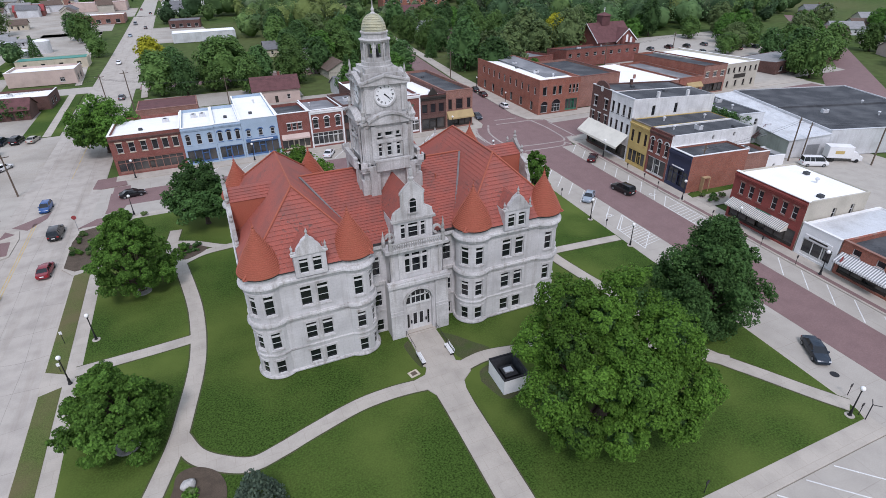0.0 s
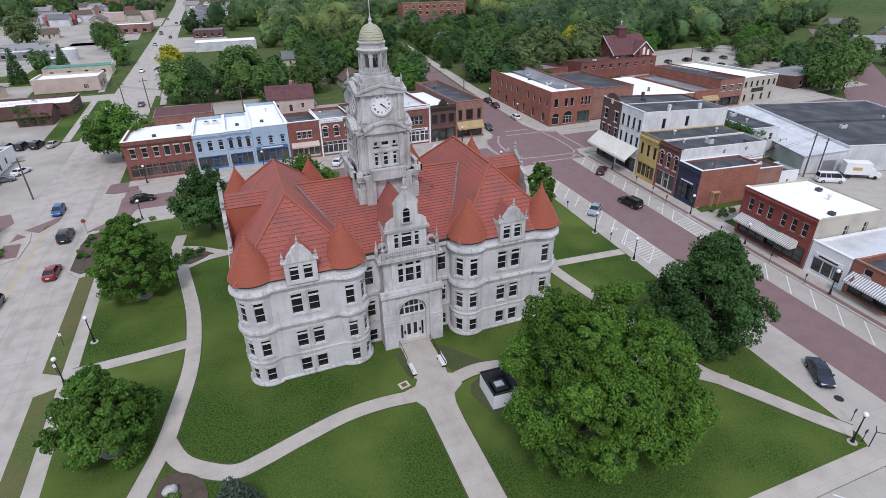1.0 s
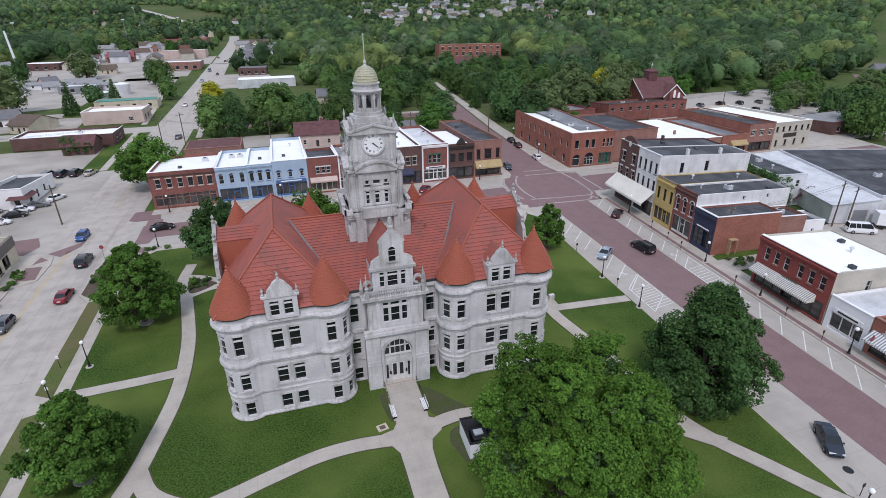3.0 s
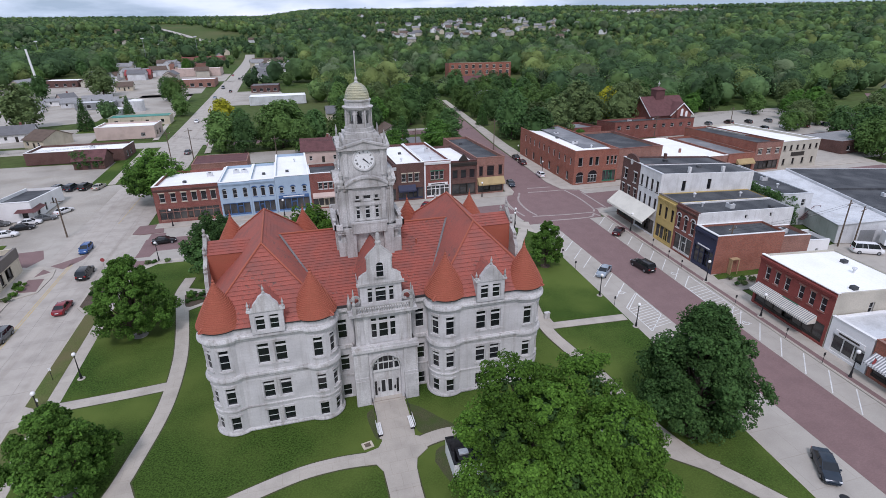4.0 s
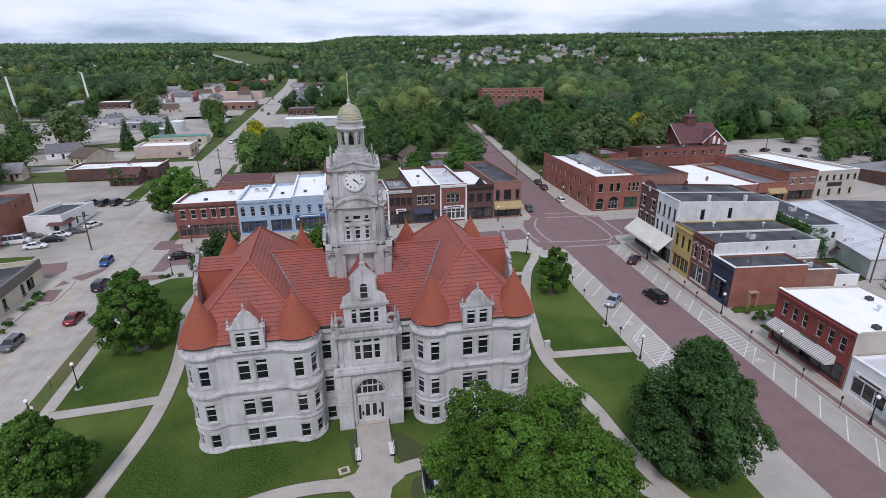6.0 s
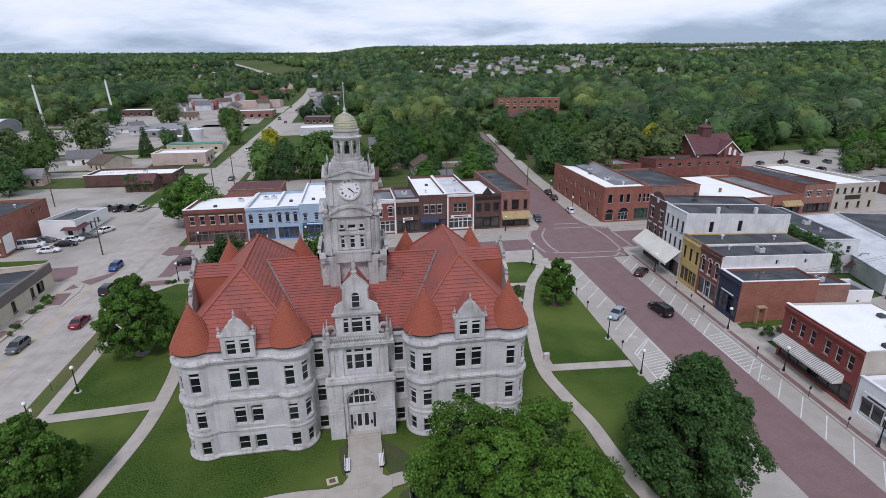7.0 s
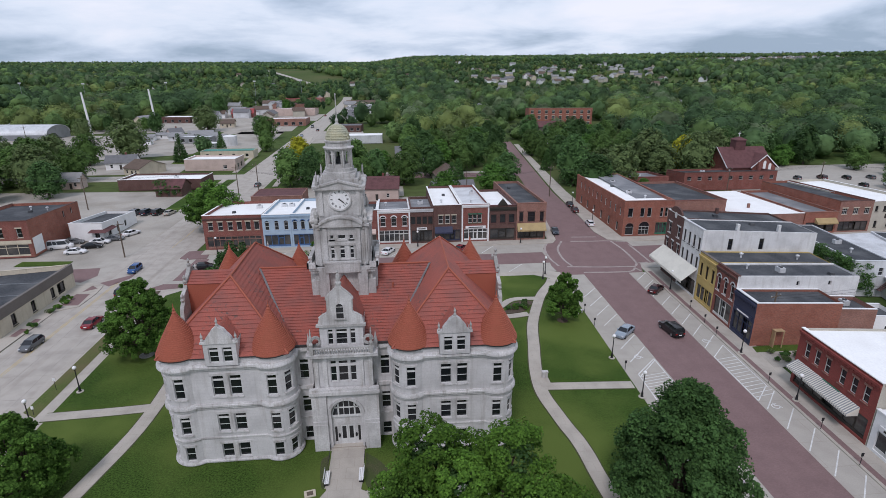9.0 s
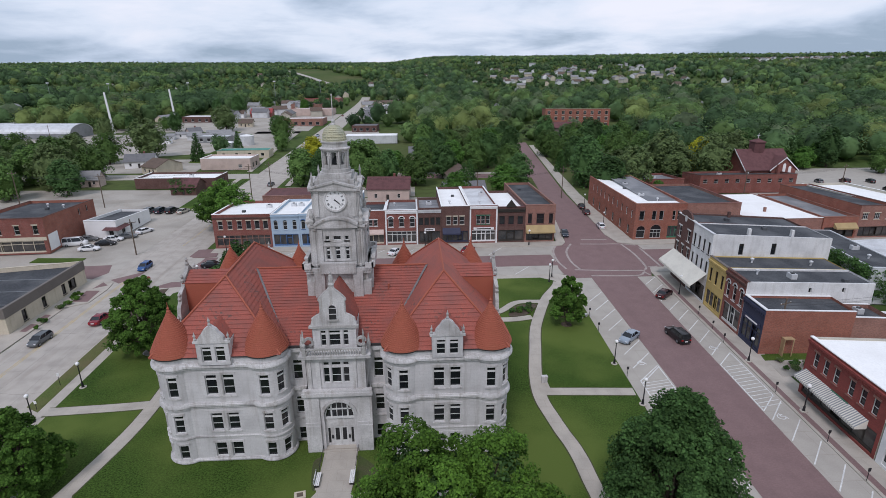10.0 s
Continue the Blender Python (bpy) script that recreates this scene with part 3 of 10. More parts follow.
sheet("road_west", [(-58.0, -140.0), (-43.5, -140.0), (-43.5, 54.0), (-42.6, 74.0), (-41.5, 150.0), (-40.8, 222.0), (-40.2, 300.0), (-40.4, 400.0),
                     (-54.0, 400.0), (-54.4, 300.0), (-55.0, 222.0), (-56.0, 150.0), (-57.0, 74.0)], Z_ROAD, ROADWEST, "pale worn concrete main street", "road")


def draped(name, pts, width, mat, label, category, lift=0.12):
    """A road that follows the rise and fall of the land."""
    line = grow(pts, 8)
    s, n = Shape(), len(line)
    v = []
    for i, p in enumerate(line):
        d = (line[min(n - 1, i + 1)] - line[max(0, i - 1)]).normalized()
        side = Vector((d.y, -d.x, 0)) * width / 2
        for q in (p - side, p + side):
            v.append((q.x, q.y, ground_z(p.x, p.y) + lift))
    s.add(v, [(2 * i, 2 * i + 1, 2 * i + 3, 2 * i + 2) for i in range(n - 1)])
    return solid(name, s, mat, label, category, "structure")


draped("road_far_bend", [(-47.2, 398.0), (-47.0, 480.0), (-46.6, 560.0), (-47.6, 640.0), (-50.0, 700.0)], 11, ROADCON, "pale far street bending up the hill", "road", 0.3)
HIGHWAY = [(-122.0, 935.0), (-138.0, 980.0), (-158.0, 1030.0), (-185.0, 1102.0), (-217.0, 1186.0), (-248.0, 1266.0), (-278.0, 1345.0), (-309.0, 1433.0), (-350.0, 1560.0)]
draped("highway", HIGHWAY, 12, ROADCON, "pale far road curving up a grassy hill", "road", 0.6)
sheet("road_cross_far", [(-260, 168.0), (-42, 166.0), (60, 163.0), (60, 172.0), (-42, 176.0), (-260, 180.0)], Z_ROAD - 0.006, ROADCON, "pale concrete side street", "road")
sheet("parking_lot_west", [(-125, 60.0), (-56.5, 60.0), (-56.5, 146.0), (-66, 146.0), (-140, 150.0), (-140, 84.0)], -0.165, LOT, "pale gravel and concrete parking lot", "parking lot", 0.1)

# white bands across the brick crossing
bands = [[(44.9, 56.9), (53.0, 55.9), (60.4, 55.5)], [(47.5, 53.1), (57.2, 52.6), (59.8, 54.4)], [(60.6, 55.9), (61.5, 57.6), (62.0, 61.6), (62.3, 67.5), (61.9, 73.8)], [(65.0, 57.6), (65.2, 63.2), (65.4, 70.8)],
         [(52.8, 78.2), (59.5, 77.7)], [(51.5, 74.7), (56.5, 74.3), (61.5, 74.1), (65.2, 72.8)], [(46.2, 57.2), (45.6, 62.0), (46.4, 69.0), (49.2, 75.0)], [(43.2, 57.6), (42.6, 63.0), (43.4, 70.0), (46.2, 76.0)], [(62.0, 57.6), (64.4, 57.9)], [(59.8, 54.8), (60.4, 52.8)]]
for pts in bands:
    solid("crosswalk_band", ribbon(pts, 0.5, Z_ROAD + 0.012, 0.03, 4), BAND, "pale concrete band set in the brick crossing", "road marking", "structure")

# the courthouse square
lawn = [(-39.4, -32.5), (36.9, -32.5), (37.5, -31.4), (kerb_w(0), 0.0), (kerb_w(46), 46.0), (38.6, 50.5), (36.0, 52.4), (-36.0, 52.4), (-39.4, 49.0)]
sheet("pavement_square", [(-43.5, -34.7), (kerb_w(-34.7), -34.7), (kerb_w(0), 0.0), (kerb_w(50), 50.0), (42.3, 53.5), (40.0, 54.5), (-40.0, 54.5), (-42.4, 53.6), (-44.6, 51.8), (-45.4, 47.0), (-45.4, 37.4), (-43.5, 34.6)], Z_WALK, CONCRETE, "pale concrete pavement round the courthouse square", "pavement", 0.3)
sheet("lawn", lawn, Z_LAWN, GRASS, "mown green courthouse lawn", "lawn", 0.05)
sheet("verge_west_a", [(-43.3, -32.5), (-41.1, -32.5), (-41.1, 7.6), (-43.3, 6.9)], Z_LAWN, GRASS_DRY, "worn grass strip beside the kerb", "lawn", 0.05)
sheet("verge_west_b", [(-43.3, 11.2), (-41.1, 9.9), (-41.1, 35.2), (-43.3, 34.4)], Z_LAWN, GRASS_DRY, "worn grass strip beside the kerb", "lawn", 0.05)
sheet("planting_bed_west", [(-45.1, 37.6), (-43.4, 35.8), (-41.0, 36.2), (-40.7, 42.0), (-41.3, 51.6), (-44.3, 50.6), (-45.1, 46.6)], Z_LAWN + 0.03, MULCH, "mulched planting bed beside the kerb", "planting bed", 0.05)
sheet("pavement_south", [(-45.0, -140.0), (kerb_w(-140), -140.0), (37.6, -34.75), (-45.0, -34.75)], Z_ROAD + 0.02, ROADCON, "concrete street with parking stalls", "road", 0.3)

PATH_Z = 0.075
PATHS = [
    ([(-28.9, 44.0), (-29.6, 37.5), (-28.4, 31.5), (-26.8, 20.2), (-26.4, 13.7), (-26.5, 7.9), (-27.0, 3.4), (-28.0, -1.7), (-29.0, -6.2), (-30.6, -10.8), (-32.4, -15.4), (-36.2, -25.0), (-39.4, -33.0)], 1.85),
    ([(-26.5, 10.7), (-31.0, 10.3), (-36.0, 10.0), (-40.0, 9.8)], 1.75),
    ([(-28.3, 31.5), (-24.7, 33.6), (-19.5, 34.3)], 1.6),
    ([(-30.0, 39.5), (-26.0, 37.6), (-22.0, 34.6), (-19.5, 33.9)], 1.3),
    ([(-1.0, -9.5), (-3.6, -9.0), (-7.0, -8.75), (-11.0, -9.1), (-16.0, -10.5), (-19.4, -11.6), (-22.3, -12.2), (-24.9, -11.0), (-27.3, -8.9), (-28.8, -5.6)], 1.8),
    ([(0.0, 0.2), (0.0, -3.0), (-0.2, -6.5)], 3.9),
    ([(-0.8, -10.0), (-0.85, -18.0), (-0.95, -26.0), (-1.0, -33.0)], 3.25),
    ([(1.0, -8.6), (3.4, -7.8), (6.2, -7.6), (11.0, -8.6)], 1.8),
    ([(39.2, 49.6), (38.0, 47.0), (34.7, 41.6), (31.7, 34.4), (29.7, 28.6), (28.2, 21.9), (26.9, 16.1), (26.2, 11.6), (26.1, 8.2), (26.6, 4.5), (27.1, 1.4), (27.6, -1.0), (27.9, -3.7), (28.0, -7.0), (28.3, -11.0), (28.9, -15.0), (30.3, -19.0), (33.0, -23.6), (35.5, -27.9), (37.3, -30.7)], 1.85),
    ([(25.8, 10.4), (33.7, 9.9), (39.4, 9.5)], 1.7),
    ([(30.2, 33.6), (26.2, 32.9), (20.0, 33.2)], 1.6),
    ([(33.5, 40.2), (28.6, 40.0), (24.6, 36.2), (20.0, 34.6)], 1.4),
    ([(31.4, -20.4), (28.4, -17.4), (23.0, -12.0), (16.0, -8.2), (10.5, -8.4)], 1.9),
]
for i, (pts, w) in enumerate(PATHS):
    if i != 5:
        solid("path_edge", ribbon(pts, w + 0.34, Z_LAWN + 0.006 + 0.002 * i, 0.03), SOIL, "strip of bare soil along the footpath", "soil", "structure")
    solid("footpath", ribbon(pts, w, PATH_Z + 0.004 * i), CONCRETE, "pale concrete footpath through the lawn", "footpath", "structure")
for pts in ([(-29.4, -12.2), (-29.0, -10.6), (-27.5, -10.3), (-25.6, -11.6), (-24.8, -13.8), (-25.4, -16.0), (-28.0, -17.0), (-30.0, -15.0)],
            [(-28.8, 36.9), (-27.0, 37.3), (-24.2, 35.2), (-25.8, 33.2), (-28.0, 32.6)],
            [(26.2, 35.2), (28.5, 38.6), (32.2, 39.0), (30.8, 36.2), (29.2, 34.5), (26.4, 34.0)],
            [(31.0, -13.2), (32.6, -13.4), (33.2, -15.4), (32.0, -16.2), (31.0, -15.0)]):
    ring = grow([*pts, pts[0]], 4)[:-1]
    solid("planting_bed", Shape().prism([(p.x, p.y) for p in ring], 0.0, 0.12), MULCH, "dark mulched planting bed beside the path", "planting bed", "structure")

for pts in ([(2.1, -1.0), (3.6, -2.4), (5.2, -4.6), (6.6, -6.6), (4.0, -6.9), (2.3, -6.2)], [(-2.1, -1.0), (-3.0, -2.0), (-2.6, -5.8), (-2.1, -6.0)], [(3.0, -11.2), (4.0, -9.4), (7.8, -9.2), (8.4, -13.5), (5.5, -14.8), (3.9, -14.4)]):
    ring = grow([*pts, pts[0]], 4)[:-1]
    solid("bare_patch", Shape().prism([(p.x, p.y) for p in ring], 0.0, Z_LAWN + 0.012), SOIL, "patch of bare worn soil in the lawn", "soil", "structure")

# pavements of the other sides
sheet("pavement_east", [(kerb_e(-140), -140.0), (front_e(-140) + 4, -140.0), (front_e(54) + 0.5, 54.0), (kerb_e(50), 54.0)], Z_WALK, CONCRETE, "concrete pavement before the shops", "pavement", 0.3)
sheet("brick_band_east", [(kerb_e(-60) + 0.25, -60.0), (kerb_e(-60) + 1.05, -60.0), (kerb_e(52) + 1.05, 52.0), (kerb_e(52) + 0.25, 52.0)], Z_WALK + 0.008, BRICKROAD, "narrow brick band along the kerb", "pavement", 0.05)
sheet("pavement_north", [(-40.5, 73.6), (46.5, 73.6), (48.0, 76.0), (50.0, 90.0), (55.0, 130.0), (53.0, 130.0), (45.9, 77.0), (-40.5, 77.0)], Z_WALK, CONCRETE, "concrete pavement before the shops", "pavement", 0.3)
sheet("pavement_north_east", [(65.9, 73.2), (172.0, 73.2), (172.0, 78.0), (66.0, 78.0), (68.0, 130.0), (78.0, 250.0), (75.5, 250.0), (63.6, 130.0), (61.3, 92.0), (60.4, 82.0), (61.4, 75.0)], Z_WALK, CONCRETE, "concrete pavement before the shops", "pavement", 0.3)
sheet("pavement_west", [(-64.0, 20.0), (-57.5, 20.0), (-57.0, 56.0), (-64.0, 57.0)], Z_WALK, CONCRETE, "concrete pavement before a low building", "pavement", 0.3)
sheet("brick_apron_west", [(-44.6, 71.4), (-43.0, 70.6), (-38.2, 70.9), (-38.6, 73.5), (-40.5, 73.5), (-40.5, 76.6), (-44.2, 76.4)], Z_WALK, BRICKROAD, "red brick corner apron", "pavement", 0.3)
sheet("yard_east", [(62.6, 12.0), (74.0, 12.0), (80.0, 19.0), (63.2, 18.2)], 0.02, LOT, "gravel yard between two shops", "yard", 0.1)
sheet("yard_grass", [(62.8, 16.4), (77.4, 16.2), (79.4, 18.9), (63.2, 18.15)], 0.045, GRASS, "weedy grass strip along a brick wall", "grass", 0.1)
sheet("yard_back_east", [(74.0, -30.0), (118.0, -30.0), (118.0, 28.0), (80.0, 20.0), (76.0, 12.0)], -0.12, ROADCON, "pale concrete back yard", "yard", 0.1)
sheet("lot_north_east", [(96.0, 78.0), (200.0, 78.0), (230.0, 170.0), (150.0, 170.0), (120.0, 110.0), (96.0, 112.0)], -0.13, ROADCON, "pale concrete car park beyond the shops", "parking lot", 0.1)

# stall lines and hatched bays
lines = []
for k in range(14):
    y = 44.4 - 4.04 * k
    if y > 14 or y < 2:
        lines.append(((kerb_w(y - 4) + 1.9, y - 4.3), (brick_w(y) - 0.2, y)))
for k in range(26):
    y = 51.5 - 4.1 * k
    if not 7.5 < y < 20:
        lines.append(((brick_e(y - 4) + 0.25, y - 3.9), (kerb_e(y) - 0.4, y)))
for k in range(8):
    x = -20 + 7.3 * k
    lines.append(((x, 73.3), (x - 4.0, 68.0)))
    lines.append(((x, 55.0), (x + 4.0, 59.6)))
for a, b in lines:
    solid("stall_line", ribbon([a, b], 0.14, Z_ROAD + 0.006, 0.02, 1), PAINT, "white painted parking stall line", "road marking", "structure")


def hatched(x0, x1, y0, y1, lean, n):
    """A hatched bay: outline and slanting bars, joined."""
    s = Shape()
    corner = [(x0(y0), y0), (x1(y0), y0 + lean), (x1(y1), y1 + lean), (x0(y1), y1)]
    for a, b in zip(corner, corner[1:] + corner[:1]):
        r = ribbon([a, b], 0.14, Z_ROAD + 0.008, 0.02, 1)
        s.add(r.v, r.f)
    for i in range(1, n):
        y = y0 + (y1 - y0) * i / n
        r = ribbon([(x0(y), y), (x1(y), y + lean * 0.2)], 0.1, Z_ROAD + 0.008, 0.02, 1)
        s.add(r.v, r.f)
    return solid("hatched_bay", s, PAINT, "white hatched no-parking bay", "road marking", "structure")


hatched(lambda y: kerb_w(y) + 1.8, lambda y: brick_w(y) - 0.2, 5.0, 12.4, 4.0, 11)
hatched(lambda y: brick_e(y) + 0.2, lambda y: kerb_e(y) - 0.5, 4.4, 16.0, 3.4, 14)
for pts in ([(-53.0, -60.0), (-52.6, 58.0)], [(-52.6, -60.0), (-52.2, 58.0)], [(-49.5, 80.0), (-48.5, 140.0)]):
    solid("centre_line", ribbon(pts, 0.14, Z_ROAD + 0.006, 0.02, 1), YELLOW, "worn yellow centre line", "road marking", "structure")

solid("footpath", Shape().prism([(-1.95, -5.5), (-1.95, -6.8), (-2.5, -7.7), (-4.2, -8.15), (-4.2, -9.7), (-3.1, -10.0), (-2.5, -11.2), (-2.45, -14.0), (0.8, -14.0), (0.95, -11.6), (1.3, -10.3), (2.7, -9.2), (2.8, -7.5), (1.8, -6.9), (1.95, -5.5)], -0.03, PATH_Z + 0.066), CONCRETE, "pale concrete path crossing before the entrance", "footpath", "structure")
for a, b in [((28.6 - 3.85 * k, -35.0), (32.7 - 3.85 * k, -39.2)) for k in range(12)]:
    solid("stall_line", ribbon([a, b], 0.14, Z_ROAD + 0.03, 0.02, 1), PAINT, "white painted parking stall line", "road marking", "structure")
for poly in ([(-57.0, 52.6), (-56.6, 56.0), (-54.8, 54.2)], [(-57.5, 46.2), (-57.6, 51.6), (-54.9, 51.4), (-54.4, 46.0)],
             [(-59.2, 34.0), (-59.1, 36.8), (-57.7, 36.5), (-58.0, 33.7)], [(-62.9, 35.0), (-62.9, 37.0), (-60.8, 37.0), (-60.9, 34.4)], [(-59.0, 39.2), (-58.9, 40.6), (-57.8, 40.4), (-57.7, 39.0)],
             [(-45.0, 52.2), (-42.2, 55.2), (-38.6, 55.0), (-38.4, 52.6), (-41.6, 52.0)]):
    sheet("brick_paving", poly, Z_WALK + 0.012, BRICKROAD, "dark brick paving panel set in pale concrete", "pavement", 0.05)
sheet("corner_pavement_west", [(-64.0, 57.5), (-57.4, 57.5), (-54.4, 55.6), (-53.8, 52.0), (-54.0, 45.6), (-57.5, 43.5), (-57.5, 56.0)], Z_WALK - 0.004, CONCRETE, "concrete corner pavement built out into the street", "pavement", 0.3)
sheet("brick_street_west", [(-68.0, 66.6), (-60.4, 67.0), (-58.6, 62.0), (-60.2, 58.2), (-63.4, 59.6)], -0.15, BRICKROAD, "worn brick paving at the mouth of the side street", "road", 0.05)
sheet("brick_crossing_west", [(-41.2, 57.2), (-38.4, 57.2), (-37.2, 62.0), (-37.6, 70.6), (-40.6, 70.6), (-40.8, 62.0)], Z_ROAD + 0.008, BRICKROAD, "dark red brick crossing at the corner", "road", 0.05)
sheet("brick_patch_west", [(-56.0, 57.6), (-50.6, 62.4), (-50.8, 59.6), (-53.2, 55.4)], Z_ROAD + 0.006, BRICKROAD, "dark brick patch in the worn street", "road", 0.05)
sheet("lot_grass_west", [(-80.5, 69.6), (-68.8, 69.4), (-68.9, 72.0), (-80.5, 72.8)], -0.04, GRASS, "strip of grass before the car park", "lawn", 0.12)
sheet("lot_far_west", [(-106, 318.0), (-66, 318.0), (-74, 480.0), (-118, 480.0)], -0.16, LOT, "pale paved lot beside the far street", "parking lot", 0.1)
sheet("lot_far_west_b", [(-40, 268.0), (-6, 268.0), (-14, 330.0), (-52, 330.0)], -0.16, LOT, "pale paved lot beside the far street", "parking lot", 0.1)
sheet("lot_far_west_c", [(-250, 225.0), (-130, 222.0), (-96, 235.0), (-96, 300.0), (-130, 312.0), (-250, 330.0)], -0.17, LOT, "pale gravel works yard", "yard", 0.1)
sheet("lawn_far_west", [(-96, 205.0), (-60, 203.0), (-62, 245.0), (-96, 250.0)], -0.12, GRASS, "green lawn beside the far street", "lawn", 0.1)
sheet("lot_alley_north", [(-38, 108.0), (47, 108.0), (50, 118.0), (52, 128.0), (-38, 130.0)], -0.15, LOT, "pale gravel alley behind the shops", "yard", 0.1)
sheet("brick_road_cross_far", [(-40, 163.0), (62, 160.0), (62, 168.0), (-40, 172.0)], Z_ROAD + 0.002, BRICKROAD, "dark brick side street between the trees", "road", 0.1)
sheet("brick_road_north_east", [(65.0, 58.0), (170.0, 58.0), (170.0, 69.5), (65.0, 69.5)], Z_ROAD - 0.004, BRICKROAD, "dark red brick paved street beyond the crossing", "road", 0.05)
sheet("lot_far_street", [(-150, 402.0), (-54, 402.0), (-54, 470.0), (-58, 560.0), (-110, 575.0), (-160, 530.0)], -0.15, LOT, "pale paved lots along the far street", "parking lot", 0.1)
sheet("lot_far_street_b", [(-40, 402.0), (-12, 402.0), (-10, 470.0), (-40, 470.0)], -0.15, LOT, "pale paved lots along the far street", "parking lot", 0.1)
sheet("lot_far_west_d", [(-200, 331.0), (-62, 331.0), (-64, 401.0), (-200, 401.0)], -0.165, LOT, "pale paved lots between far stores", "parking lot", 0.1)
gt = random.Random(21)
seams = Shape()
for k in range(22):
    y = -34 + 6.1 * k
    r = ribbon([(-57.5, y + gt.uniform(-0.2, 0.2)), (-54.0, y + gt.uniform(-0.4, 0.4)), (-50.0, y + gt.uniform(-0.4, 0.4)), (-46.5, y + gt.uniform(-0.4, 0.4)), (-43.4, y + gt.uniform(-0.2, 0.2))], gt.uniform(0.025, 0.06), Z_ROAD + 0.005, 0.02, 4)
    seams.add(r.v, r.f)
for x in (-54.6, -50.1, -46.2):
    r = ribbon([(x + gt.uniform(-0.25, 0.25), -40 + 9 * k) for k in range(20)], 0.045, Z_ROAD + 0.005, 0.02, 4)
    seams.add(r.v, r.f)
solid("tar_seams", seams, material("tar_seam", (0.30, 0.28, 0.25), 0.9, 3.0, 0.3, 0.1, 0.3), "dark tar seams in the worn concrete street", "road marking", "stuff")
sheet("lot_store_west", [(-130, 181.0), (-84, 181.0), (-86, 215.0), (-132, 217.0)], -0.13, LOT, "pale gravel yard beside a flat-roofed store", "yard", 0.1)
sheet("lot_tanks", [(-95.8, 251.0), (-63.5, 249.0), (-66.5, 330.0), (-95.8, 330.0)], -0.16, LOT, "pale paved yard round the storage tanks", "yard", 0.1)
sheet("lot_behind_shops", [(-38, 130.5), (10, 130.5), (10, 146.0), (-38, 148.0)], -0.15, LOT, "pale gravel yard behind the shops", "yard", 0.1)

# ---------------------------------------------------------------- the courthouse
hall = thing("courthouse", pose(0, 0, 0), "pale limestone courthouse with red tile roofs and clock tower", "courthouse")
PX, TO, TI, TY, TR = 12.55, 17.5, 7.65, 0.9, 2.2
FRONT, REAR, SIDE, INNER = -0.9, 23.9, 19.4, 5.85
ROWS3 = ((0.6, 2.5, "sash"), (4.15, 6.45, "transom"), (8.8, 11.35, "transom"))
EAVE = 13.65


def put_rows(place_m, w, rows=ROWS3):
    for z0, z1, style in rows:
        window(hall, place_m(z0), w, z1 - z0, style)


def holes_at(us, w, rows=ROWS3):
    return [(u - w / 2, u + w / 2, z0, z1) for u in us for z0, z1, _ in rows]


def band(s, poly, z, out, h):
    """A moulding round a closed outline: three steps."""
    s.loft([[(x, y, z + h * k) for x, y in offset(poly, out * o)] for o, k in ((0.45, 0), (0.45, 0.35), (1.0, 0.45), (1.0, 0.75), (0.7, 0.8), (0.6, 1.0))])


def offset(poly, d):
    """The outline of an axis-aligned, anticlockwise polygon moved outward by d."""
    out, n = [], len(poly)
    for i in range(n):
        (ax, ay), (bx, by), (cx, cy) = poly[i - 1], poly[i], poly[(i + 1) % n]
        e1, e2 = Vector((bx - ax, by - ay)).normalized(), Vector((cx - bx, cy - by)).normalized()
        n1, n2 = Vector((e1.y, -e1.x)), Vector((e2.y, -e2.x))
        t = n1 + n2
        t = t / max(0.3, t.dot(n1))
        out.append((bx + t.x * d, by + t.y * d))
    return out


